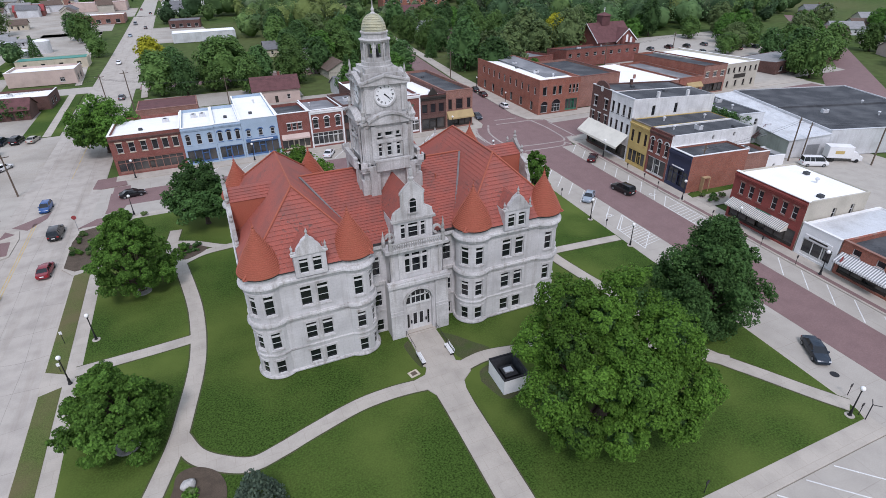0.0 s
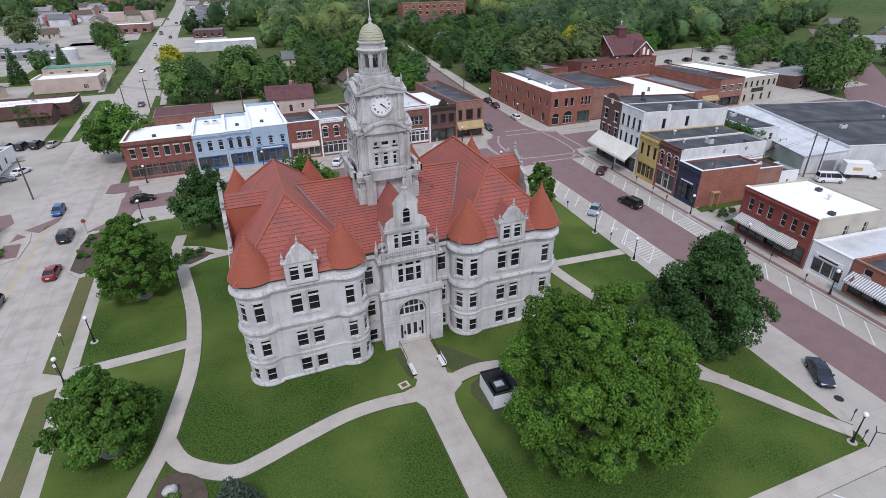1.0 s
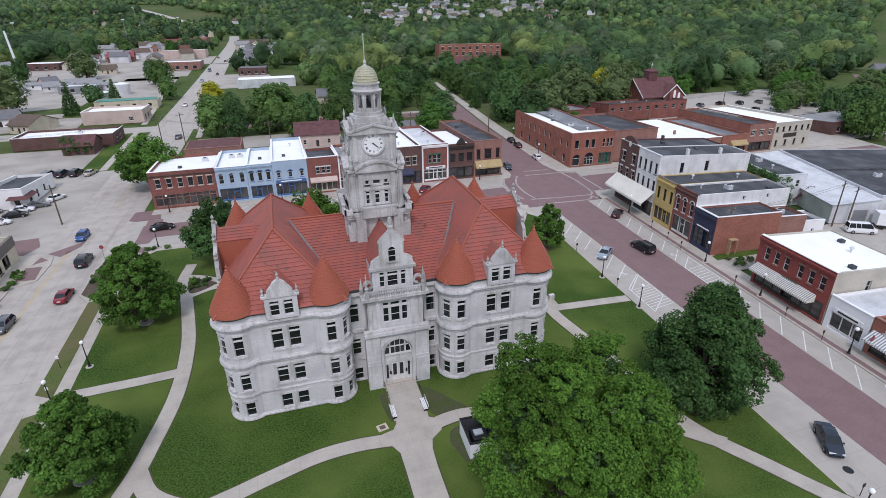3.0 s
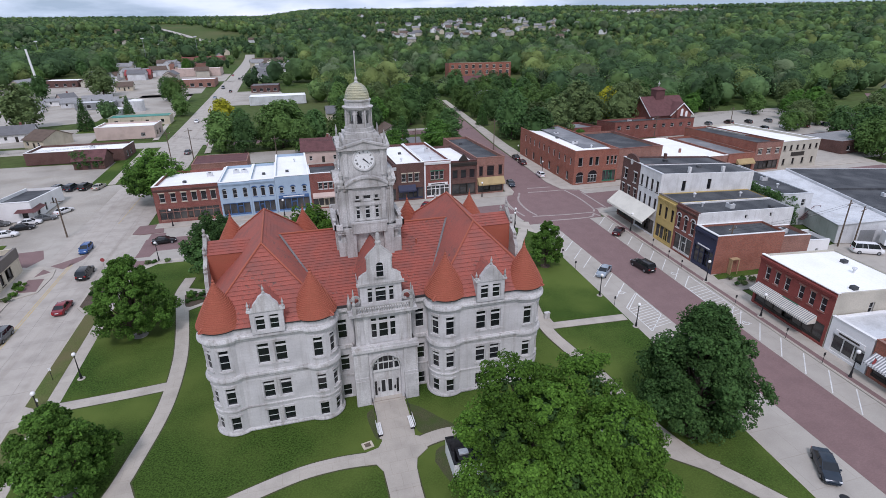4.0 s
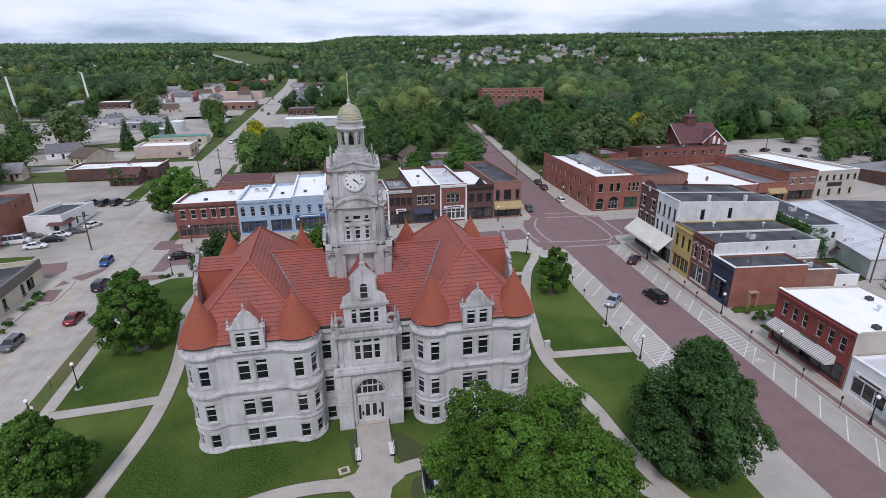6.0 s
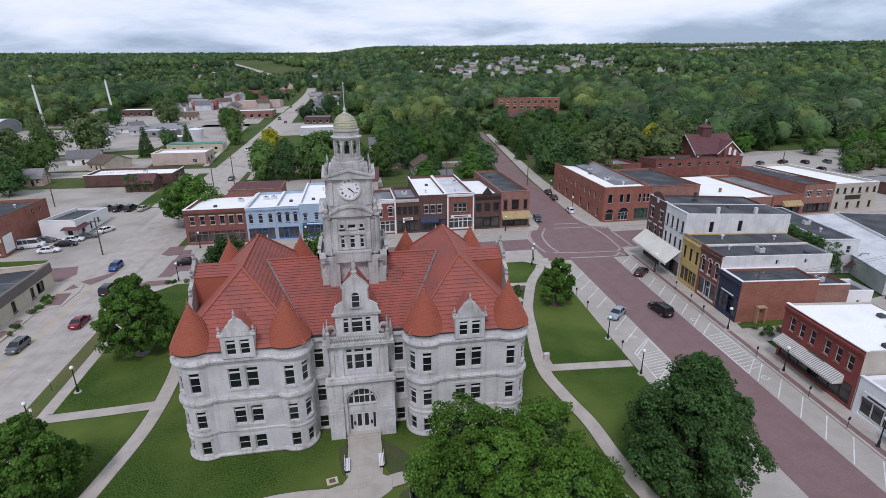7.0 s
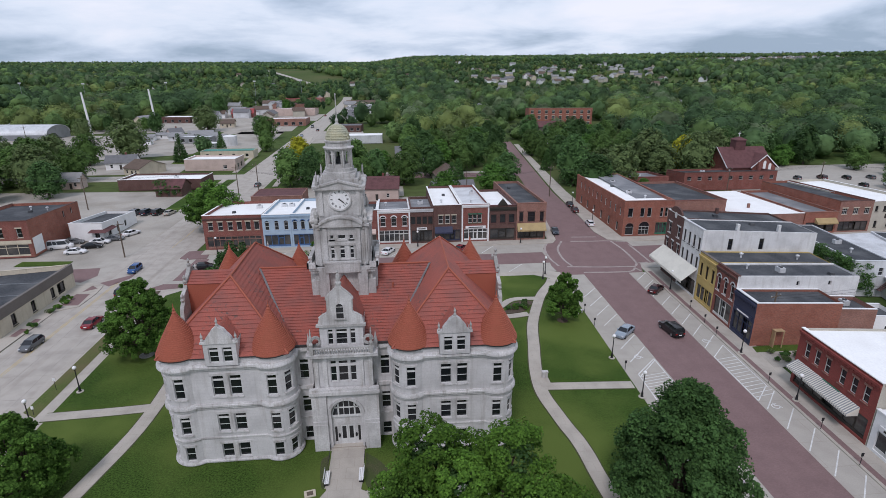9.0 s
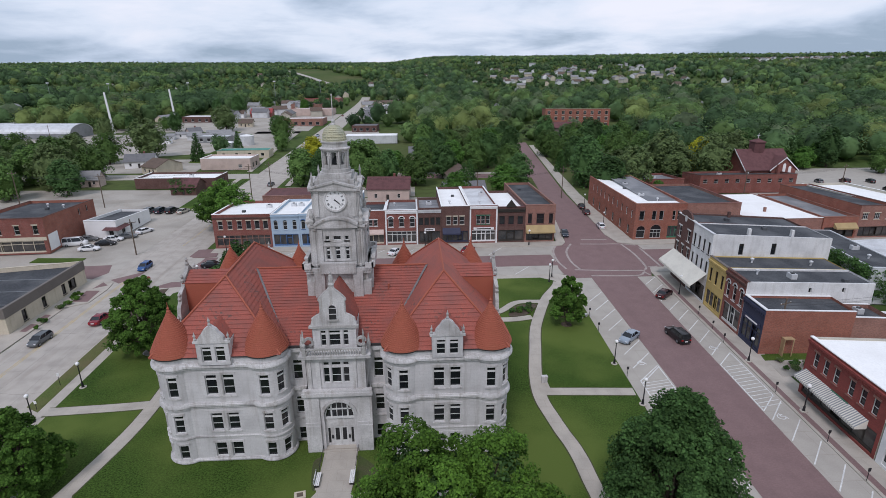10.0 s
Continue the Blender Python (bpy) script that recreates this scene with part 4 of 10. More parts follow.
for sgn in (-1, 1):
    c = PX * sgn
    # pavilion walls
    s = Shape()
    pair = (c - 0.93, c + 0.93)
    s.wall(lambda u, d, z: (u, FRONT + d, z), min(TO * sgn, TI * sgn), max(TO * sgn, TI * sgn), 0, EAVE, holes_at(pair, 1.25), 0.35)
    for u in pair:
        put_rows(lambda z: pose(u, FRONT + 0.22, z), 1.25)
    sd = (5.0, 7.0, 10.5, 12.5, 16.0, 18.0)
    s.wall(lambda u, d, z: (SIDE * sgn - d * sgn, u, z), TY, REAR - 1.8, 0, EAVE, holes_at(sd, 1.2), 0.35)
    for u in sd:
        put_rows(lambda z: pose(SIDE * sgn - 0.22 * sgn, u, z, rz=90 * sgn), 1.2)
    s.wall(lambda u, d, z: (u, REAR - d, z), min(TO * sgn, TI * sgn), max(TO * sgn, TI * sgn), 0, EAVE, holes_at(pair, 1.25), 0.35)
    for u in pair:
        put_rows(lambda z: pose(u, REAR - 0.22, z, rz=180), 1.25)
    s.wall(lambda u, d, z: (INNER * sgn + d * sgn, u, z), TY, REAR - 1.8, 0, EAVE, [])
    part("pavilion_wall", s, STONE, hall)
    box = [(min(SIDE * sgn, INNER * sgn), FRONT), (max(SIDE * sgn, INNER * sgn), FRONT), (max(SIDE * sgn, INNER * sgn), REAR), (min(SIDE * sgn, INNER * sgn), REAR)]
    inner = [(box[0][0] + 1.6, FRONT), (box[1][0] - 1.6, FRONT), (box[1][0] - 1.6, REAR), (box[0][0] + 1.6, REAR)]
    side = [(box[0][0], FRONT + 1.8), (box[1][0], FRONT + 1.8), (box[1][0], REAR - 1.8), (box[0][0], REAR - 1.8)]
    for z, o, h, nm in ((0.0, 0.22, 0.45, "plinth"), (3.2, 0.10, 0.3, "string_course"), (7.25, 0.3, 0.7, "string_course"), (12.15, 0.42, 0.75, "cornice")):
        for outline, k in ((inner, 1.0), (side, 0.97)):
            t = Shape()
            band(t, outline, z, o * k, h * k)
            part(nm, t, STONE_TRIM, hall)
    # window surrounds of the pavilion front: sills and lintels
    for u in pair:
        for z0, z1, _ in ROWS3:
            part("sill", Shape().box(u - 0.75, FRONT - 0.1, z0 - 0.2, u + 0.75, FRONT + 0.2, z0 - 0.02), STONE_TRIM, hall)
    for z0, z1, _ in ROWS3:
        part("lintel", Shape().box(c - 1.75, FRONT - 0.06, z1 + 0.03, c + 1.75, FRONT + 0.1, z1 + 0.33), STONE_TRIM, hall)
        part("mullion", Shape().box(c - 0.26, FRONT - 0.06, z0 - 0.1, c + 0.26, FRONT + 0.1, z1 + 0.02), STONE_TRIM, hall)
    # round corner turrets
    for tx, ty, views in ((TO * sgn, TY, (-90, -90 + 52 * sgn, -90 + 100 * sgn)), (TI * sgn, TY, (-90, -90 - 52 * sgn)), (TO * sgn, REAR - 1.8, (90, 90 - 52 * sgn)), (TI * sgn, REAR - 1.8, (90,))):
        turret = part("turret", Shape().wall(lambda u, d, z: (tx + (TR - d) * math.cos(u / TR), ty + (TR - d) * math.sin(u / TR), z),
                                              -math.pi * TR, math.pi * TR, 0, EAVE,
                                              [(TR * a - 0.52, TR * a + 0.52, z0, z1) for a in (math.atan2(math.sin(radians(v)), math.cos(radians(v))) for v in views) for z0, z1, _ in ROWS3], 0.35, 0.35), STONE, hall)
        for v in views:
            for z0, z1, style in ROWS3:
                a = radians(v)
                rr = TR - 0.24
                window(turret, pose(tx + rr * math.cos(a), ty + rr * math.sin(a), z0, rz=v + 90), 1.06, z1 - z0, style)
                for lo, hi, o in ((z0 - 0.2, z0 - 0.02, 0.10), (z1 + 0.03, z1 + 0.3, 0.07)):
                    q = Shape()
                    for i in range(-4, 4):
                        a0, a1 = a + i * 0.08, a + (i + 1) * 0.08
                        q.prism([(tx + r * math.cos(t), ty + r * math.sin(t)) for r, t in ((TR - 0.1, a1), (TR - 0.1, a0), (TR + o, a0), (TR + o, a1))][::-1], lo, hi)
                    part("sill" if lo < z0 else "lintel", q, STONE_TRIM, turret)
        for z, o, h in ((0.0, 0.28, 0.5), (3.2, 0.12, 0.3), (7.2, 0.33, 0.75), (12.1, 0.45, 0.8)):
            rings = Shape().lathe([(TR - 0.2, z), (TR + o * 0.5, z), (TR + o * 0.5, z + h * 0.3), (TR + o, z + h * 0.4), (TR + o, z + h * 0.7), (TR + o * 0.6, z + h), (TR - 0.2, z + h * 1.02)], tx, ty, 40)
            part("turret_moulding", rings, STONE_TRIM, hall, smooth=True)
        part("turret_gutter", Shape().lathe([(TR - 0.1, 13.5), (TR + 0.2, 13.5), (TR + 0.3, 13.56), (TR + 0.32, 13.72), (TR + 0.22, 13.74), (TR - 0.1, 13.7)], tx, ty, 40), GUTTER, hall)
        guard = Shape()
        for k in range(56):
            a = 2 * math.pi * k / 56
            guard.tube((tx + (TR + 0.27) * math.cos(a), ty + (TR + 0.27) * math.sin(a), 13.7), (tx + (TR + 0.24) * math.cos(a), ty + (TR + 0.24) * math.sin(a), 13.9), 0.07, 0.05, 4)
        part("snow_guard", guard, GUTTER, hall, "row of small dark snow guards")
        cone = Shape()
        prof, rows = [], 24
        for i in range(rows + 1):
            f = i / rows
            r = (TR + 0.26) * (1 - f) ** 1.06 + 0.06 + 0.16 * math.sin(math.pi * f) * (1 - f)
            z = 13.72 + 4.75 * f
            prof += [(r + 0.012, z), (max(0.04, r - 0.02), z + 4.75 / rows - 0.01)] if i < rows else [(0.05, z)]
        cone.lathe(prof, tx, ty, 36)
        part("conical_roof", cone, TILE_CONE, hall)
        part("finial", Shape().lathe([(0.2, 18.2), (0.23, 18.35), (0.1, 18.5), (0.16, 18.65), (0.05, 18.85), (0.02, 19.35)], tx, ty, 10), TILE_CONE, hall)
    # eave gutter along the straight faces
    for x0, y0, x1, y1 in ((TI, FRONT - 0.2, PX - 1.75, FRONT + 0.1), (PX + 1.75, FRONT - 0.2, TO, FRONT + 0.1), (TI, REAR - 0.1, PX - 1.75, REAR + 0.2), (PX + 1.75, REAR - 0.1, TO, REAR + 0.2), (SIDE - 0.1, TY, SIDE + 0.2, REAR - 1.8)):
        xa, xb = sorted((x0 * sgn, x1 * sgn))
        part("gutter", Shape().box(xa, y0, 13.54, xb, y1, 13.7), GUTTER, hall)
    # pavilion roof: ridge along y with hips
    RZ, ra, rb = 20.45, 5.4, 17.6
    x0, x1, y0, y1 = c - 6.95, c + 6.95, FRONT - 0.15, REAR + 0.15
    roof = Shape()
    roof.courses([(x0, y0, EAVE), (x1, y0, EAVE), (c, ra, RZ)], 0.52, 0.075)
    roof.courses([(x0, y1, EAVE), (x1, y1, EAVE), (c, rb, RZ)], 0.52, 0.075)
    roof.courses([(x0, y0, EAVE), (x0, y1, EAVE), (c, rb, RZ), (c, ra, RZ)], 0.52, 0.075)
    roof.courses([(x1, y0, EAVE), (x1, y1, EAVE), (c, rb, RZ), (c, ra, RZ)], 0.52, 0.075)
    part("pavilion_roof", roof, TILE, hall, "red clay tile hipped roof")
    hips = Shape()
    for p, q in (((x0, y0, EAVE), (c, ra, RZ)), ((x1, y0, EAVE), (c, ra, RZ)), ((x0, y1, EAVE), (c, rb, RZ)), ((x1, y1, EAVE), (c, rb, RZ)), ((c, ra, RZ), (c, rb, RZ))):
        hips.tube(Vector(p) + Vector((0, 0, 0.1)), Vector(q) + Vector((0, 0, 0.12)), 0.13, 0.13, 6)
    part("ridge_tiles", hips, TILE_CONE, hall)
    # front dormer, stone, with curved gable
    for fy, face in ((FRONT, 1), (REAR, -1)):
        Y = lambda d: fy + d * face
        d = Shape()
        dpair = (c - 0.72, c + 0.72)
        d.wall(lambda u, dd, z: (u, Y(dd - 0.5), z), c - 1.72, c + 1.72, 12.9, 15.6, [(u - 0.5, u + 0.5, 13.25, 15.05) for u in dpair], 0.3)
        for u0, u1 in ((c - 1.72, c - 1.70), (c + 1.70, c + 1.72)):
            ya, yb = sorted((Y(-0.5), Y(2.2)))
            d.box(u0, ya, 12.9, u1, yb, 15.55)
        out = [(-1.95, 15.55), (1.95, 15.55), (1.95, 15.75), (1.38, 15.85), (1.3, 16.2), (1.05, 16.55), (0.85, 16.75), (0.62, 17.15), (0.0, 17.6), (-0.62, 17.15), (-0.85, 16.75), (-1.05, 16.55), (-1.3, 16.2), (-1.38, 15.85), (-1.95, 15.75)]
        dorm = part("dormer", d, STONE, hall)
        part("dormer_gable", Shape().extrude([(c + a, Y(-0.62), b) for a, b in out], (0, 0.6 * face, 0)), STONE_TRIM, dorm)
        for u in dpair:
            window(dorm, pose(u, Y(-0.3), 13.25, rz=0 if face > 0 else 180), 1.0, 1.8, "transom")
        for a, b, k in ((-1.75, 15.75, 1.0), (1.75, 15.75, 1.0), (0, 17.5, 1.0)):
            fin = Shape().lathe([(0.14 * k, b), (0.18 * k, b + 0.2 * k), (0.08 * k, b + 0.35 * k), (0.15 * k, b + 0.6 * k), (0.05 * k, b + 0.85 * k), (0.02, b + 1.05 * k)], c + a, Y(-0.35), 8)
            part("dormer_finial", fin, STONE_OLD, dorm)
        rf = Shape()
        for w in (-1, 1):
            rf.courses([(c, Y(-0.1), 17.1), (c, Y(3.1), 17.1), (c + 1.6 * w, Y(1.9), 15.5), (c + 1.6 * w, Y(-0.1), 15.5)], 0.4, 0.06)
        part("dormer_roof", rf, TILE, dorm)
    # side gable: tile-hung wall dormer behind a stone parapet gable
    G, W2, gz, ez = 11.5, 2.1, 19.1, 18.05
    xs = SIDE * sgn
    xin = (c + 1.3 * sgn)
    gs = Shape()
    for w in (-1, 1):
        gs.courses([(xs, G, gz), (xin, G, gz), (xin + 0.2 * sgn, G + W2 * w, ez), (xs, G + W2 * w, ez)], 0.45, 0.06)
    side_dormer = part("side_dormer_roof", gs, TILE, hall)
    for w in (-1, 1):
        ya, yb = sorted((G + W2 * w * 0.97, G + W2 * w * 0.9))
        xa, xb = sorted((xs, c + 2.2 * sgn))
        part("cheek_wall", Shape().box(xa, ya, 13.6, xb, yb, ez - 0.02), TILE_CONE, side_dormer, "orange tile-hung cheek wall")
    prof = [(-5.0, 12.9), (5.0, 12.9), (5.0, 13.9), (4.4, 14.6), (4.2, 15.7), (3.6, 16.3), (3.4, 17.2), (2.2, 17.7), (1.9, 18.6), (0.9, 19.0), (0, 19.8), (-0.9, 19.0), (-1.9, 18.6), (-2.2, 17.7), (-3.4, 17.2), (-3.6, 16.3), (-4.2, 15.7), (-4.4, 14.6), (-5.0, 13.9)]
    part("side_gable", Shape().extrude([(xs + 0.15 * sgn, G + a, b) for a, b in prof], (-0.45 * sgn, 0, 0)), STONE_OLD, side_dormer)
    for a, b in ((-4.7, 13.9), (4.7, 13.9), (-3.5, 16.4), (3.5, 16.4), (-2.0, 18.2), (2.0, 18.2), (0, 19.7)):
        fin = Shape().lathe([(0.2, b), (0.26, b + 0.25), (0.1, b + 0.45), (0.2, b + 0.75), (0.05, b + 1.05)], xs - 0.05 * sgn, G + a, 8)
        part("gable_finial", fin, STONE_OLD, side_dormer)

# middle range between the pavilions
MF, MB = 2.0, 20.9
s = Shape()
mid = [x * sg for x in (4.68,) for sg in (-1, 1)]
mrows = ((0.2, 2.0, "sash"), (4.0, 6.3, "transom"), (8.6, 11.2, "transom"))
s.wall(lambda u, d, z: (u, MF + d, z), -INNER, INNER, 0, 13.2, holes_at(mid, 1.1, mrows), 0.35)
part("middle_wall", s, STONE, hall)
part("rear_wall", Shape().wall(lambda u, d, z: (u, MB - d, z), -INNER, INNER, 0, 13.2, []), STONE, hall)
for u in mid:
    put_rows(lambda z: pose(u, MF + 0.22, z), 1.1, mrows)
for z, h, o in ((7.2, 0.6, 0.25), (12.2, 0.7, 0.35), (3.2, 0.3, 0.1)):
    for xa, xb in ((-INNER, -3.5), (3.5, INNER)):
        t = Shape().box(xa, MF - o, z + h * 0.3, xb, MF + 0.1, z + h).box(xa, MF - o * 0.5, z, xb, MF + 0.1, z + h * 0.3)
        part("string_course", t, STONE_TRIM, hall)
MZ = 19.0
roof = Shape()
roof.courses([(-11.2, MF - 0.25, 13.2), (11.2, MF - 0.25, 13.2), (11.2, 11.45, MZ), (-11.2, 11.45, MZ)], 0.42, 0.07)
roof.courses([(-11.2, MB + 0.25, 13.2), (11.2, MB + 0.25, 13.2), (11.2, 11.45, MZ), (-11.2, 11.45, MZ)], 0.42, 0.07)
part("middle_roof", roof, TILE, hall, "red clay tile roof")
g = Shape()
for xa, xb in ((-INNER - 1, -3.6), (3.6, INNER + 1)):
    g.box(xa, MF - 0.42, 13.0, xb, MF - 0.1, 13.25)
part("gutter", g, GUTTER, hall)
for sg in (-1, 1):
    v = Shape().tube((5.7 * sg, MF, 13.42), (10.75 * sg, 11.45, 19.02), 0.17, 0.17, 4)
    part("valley_lead", v, LEAD, hall, "grey lead valley gutter")
part("roof_ridge", Shape().tube((-10.8, 11.45, MZ + 0.1), (10.8, 11.45, MZ + 0.1), 0.13, 0.13, 6), TILE_CONE, hall)
part("vent_pipe", Shape().lathe([(0.09, 16.2), (0.09, 17.6), (0.13, 17.6), (0.13, 17.8)], 5.9, 8.3, 8), TILE_CONE, hall)

# entrance bay
s = Shape()
s.wall(lambda u, d, z: (u, 0.15 + d, z), -3.75, 3.75, 0, 8.0, [(-1.75, 1.75, 0.25, 6.6, 1.75)], 0.7)
for sg in (-1, 1):
    s.box(min(3.75 * sg, 3.7 * sg), 0.15, 0, max(3.75 * sg, 3.7 * sg), MF, 8.0)
part("entrance_wall", s, STONE, hall)
for sg in (-1, 1):
    xa, xb = sorted((2.15 * sg, 3.85 * sg))
    t = Shape().box(xa, -0.25, 0, xb, 0.14, 3.6).box(xa, -0.15, 3.6, xb, 0.14, 4.0).box(xa, -0.05, 4.0, xb, 0.14, 7.6)
    part("entrance_pier", t, STONE_TRIM, hall)
part("entrance_cornice", Shape().box(-4.0, -0.35, 7.65, 4.0, 0.3, 8.05).box(-3.95, -0.2, 8.05, 3.95, 0.4, 8.3), STONE_TRIM, hall)
arch = Shape()
for i in range(14):
    a0, a1 = math.pi * i / 14, math.pi * (i + 1) / 14
    arch.extrude([(r * math.cos(a), 0.04, 4.85 + r * math.sin(a)) for r, a in ((1.78, a0), (2.12, a0), (2.12, a1), (1.78, a1))], (0, 0.2, 0))
part("arch_moulding", arch, STONE_TRIM, hall)
fan = Shape()
fan.extrude([(1.74 * math.cos(math.pi * i / 14), 0.62, 4.3 + 2.25 * math.sin(math.pi * i / 14)) for i in range(15)], (0, 0.02, 0))
fanlight = part("arched_window", fan, GLASS, hall)
for x in (-0.95, 0.95):
    part("mullion", Shape().box(x - 0.09, 0.5, 4.3, x + 0.09, 0.62, 6.1), FRAME_W, fanlight)
for x in (-0.32, 0.32):
    part("glazing_bar", Shape().box(x - 0.035, 0.54, 4.3, x + 0.035, 0.62, 6.5), FRAME_W, fanlight)
part("transom", Shape().box(-1.74, 0.5, 5.35, 1.74, 0.62, 5.47), FRAME_W, fanlight)
part("transom", Shape().box(-1.74, 0.45, 4.15, 1.74, 0.75, 4.38), FRAME_W, fanlight)
bars = Shape()
for i in range(14):
    a0, a1 = math.pi * i / 14, math.pi * (i + 1) / 14
    bars.extrude([(k * 1.74 * math.cos(a), 0.5, 4.3 + k * 2.25 * math.sin(a)) for k, a in ((0.93, a0), (1.0, a0), (1.0, a1), (0.93, a1))], (0, 0.12, 0))
part("arched_frame", bars, FRAME_W, fanlight)
doorwall = Shape()
doorwall.wall(lambda u, d, z: (u, 0.62 + d, z), -1.76, 1.76, 0.15, 4.2, [(-1.5, -1.22, 0.6, 2.75), (-0.8, -0.04, 0.3, 2.9), (0.04, 0.8, 0.3, 2.9), (1.22, 1.5, 0.6, 2.75)], 0.12)
part("door_surround", doorwall, STONE_TRIM, hall)
for x in (-0.42, 0.42):
    dr = part("entrance_door", Shape().wall(lambda u, d, z: (u, 0.68 + d, z), x - 0.38, x + 0.38, 0.3, 2.9, [(x - 0.24, x + 0.24, 0.95, 2.7)], 0.06), FRAME_W, hall, "pale painted door with tall glass")
    part("door_glass", Shape().box(x - 0.25, 0.72, 0.94, x + 0.25, 0.74, 2.71), GLASS, dr)
for x in (-1.36, 1.36):
    part("side_light", Shape().box(x - 0.15, 0.7, 0.6, x + 0.15, 0.73, 2.75), GLASS, hall)
for x in (-1.0, 1.0):
    part("wall_lantern", Shape().lathe([(0.05, 1.3), (0.12, 1.4), (0.12, 1.7), (0.04, 1.85)], x, 0.5, 8), BLACK_M, hall)
part("threshold", Shape().box(-2.1, -0.35, 0, 2.1, 0.66, 0.16).box(-1.75, 0.0, 0.16, 1.75, 0.8, 0.26), CONCRETE, hall)
# upper storey of the bay
s = Shape()
u3 = ((-1.12, 0.72), (0.0, 1.12), (1.12, 0.72))
s.wall(lambda u, d, z: (u, 0.5 + d, z), -3.4, 3.4, 8.0, 12.6, [(x - w / 2, x + w / 2, a, b) for x, w in u3 for a, b in ((8.95, 10.95), (11.15, 11.65))], 0.3)
for sg in (-1, 1):
    s.box(min(3.4 * sg, 3.35 * sg), 0.5, 8.0, max(3.4 * sg, 3.35 * sg), MF, 12.6)
part("upper_bay_wall", s, STONE, hall)
for x, w in u3:
    window(hall, pose(x, 0.68, 8.95), w, 2.0, "sash")
    window(hall, pose(x, 0.68, 11.15), w, 0.5, "plain")
for x in (-2.05, -3.05, 2.05, 3.05):
    t = Shape().box(x - 0.24, 0.36, 8.3, x + 0.24, 0.5, 12.0).box(x - 0.32, 0.28, 11.85, x + 0.32, 0.5, 12.15)
    part("pilaster", t, STONE_TRIM, hall)
part("bay_cornice", Shape().box(-3.6, 0.2, 12.15, 3.6, 0.6, 12.4).box(-4.0, -0.15, 12.4, 4.0, 1.6, 12.7), STONE_TRIM, hall)
bal = part("balcony_floor", Shape().box(-3.95, -0.2, 12.7, 3.95, 1.7, 12.82), STONE_TRIM, hall)
for i in range(22):
    x = -3.0 + 6.0 * i / 21
    part("baluster", Shape().lathe([(0.09, 12.82), (0.05, 12.95), (0.1, 13.15), (0.05, 13.4), (0.08, 13.5)], x, 0.0, 6), STONE_OLD, bal)
part("balcony_rail", Shape().box(-3.2, -0.12, 13.5, 3.2, 0.12, 13.66), STONE_OLD, bal)
for sg in (-1, 1):
    fin = Shape().box(min(3.1 * sg, 3.5 * sg), -0.2, 12.82, max(3.1 * sg, 3.5 * sg), 0.2, 13.8)
    fin.lathe([(0.16, 13.8), (0.24, 14.1), (0.12, 14.4), (0.2, 14.8), (0.08, 15.2), (0.1, 15.5), (0.02, 16.0)], 3.3 * sg, 0, 8)
    part("balcony_post", fin, STONE_OLD, bal)
    part("balcony_urn", Shape().lathe([(0.2, 12.8), (0.25, 13.6), (0.12, 14.2), (0.02, 14.9)], 3.75 * sg, 1.2, 8), STONE_OLD, bal)
# the great stone gable
gab = [(-2.45, 12.8), (2.45, 12.8), (2.45, 15.75)]
right = [(2.55, 16.1), (2.35, 16.75), (1.9, 17.1), (1.4, 17.35), (1.3, 17.6), (1.3, 18.9), (1.45, 19.1), (1.15, 19.5), (0.75, 19.9), (0.35, 20.25), (0.0, 20.75)]
gab += right + [(-a, b) for a, b in right[::-1][1:]] + [(-2.45, 15.75)]
s = Shape()
s.wall(lambda u, d, z: (u, 1.1 + d, z), -2.45, 2.45, 12.8, 15.75, [(x - w / 2, x + w / 2, 13.35, 15.3) for x, w in ((-1.25, 0.62), (0, 1.3), (1.25, 0.62))], 0.3)
for sg in (-1, 1):
    s.box(min(2.45 * sg, 2.42 * sg), 1.1, 12.8, max(2.45 * sg, 2.42 * sg), 4.5, 15.75)
gable = part("front_gable_wall", s, STONE, hall)
for x, w in ((-1.25, 0.62), (0, 1.3), (1.25, 0.62)):
    window(gable, pose(x, 1.3, 13.35), w, 1.95, "transom")
s = Shape()
top = [(2.5, 15.75)] + right + [(-a, b) for a, b in right[::-1][1:]] + [(-2.5, 15.75)]
s.extrude([(a, 1.0, b) for a, b in top], (0, 0.5, 0))
part("front_gable", s, STONE_TRIM, gable)
s = Shape()
s.box(-2.75, 0.85, 15.7, 2.75, 1.3, 15.98)
s.box(-0.62, 0.82, 16.55, 0.62, 1.1, 16.72)
edge = right[1:]
for (a, b), (a2, b2) in zip(edge, edge[1:]):
    for sg in (-1, 1):
        s.tube((a * sg, 1.15, b), (a2 * sg, 1.15, b2), 0.16, 0.16, 6)
part("gable_coping", s, STONE_OLD, gable)
win = Shape()
win.extrude([(-0.42, 0.97, 16.75), (0.42, 0.97, 16.75)] + [(0.42 * math.cos(math.pi * i / 8), 0.97, 18.1 + 0.42 * math.sin(math.pi * i / 8)) for i in range(9)], (0, 0.02, 0))
gw = part("gable_window", win, GLASS, gable)
fr = Shape().box(-0.52, 0.9, 16.72, -0.4, 1.0, 18.1).box(0.4, 0.9, 16.72, 0.52, 1.0, 18.1).box(-0.4, 0.93, 17.35, 0.4, 0.985, 17.43).box(-0.4, 0.93, 18.06, 0.4, 0.985, 18.14)
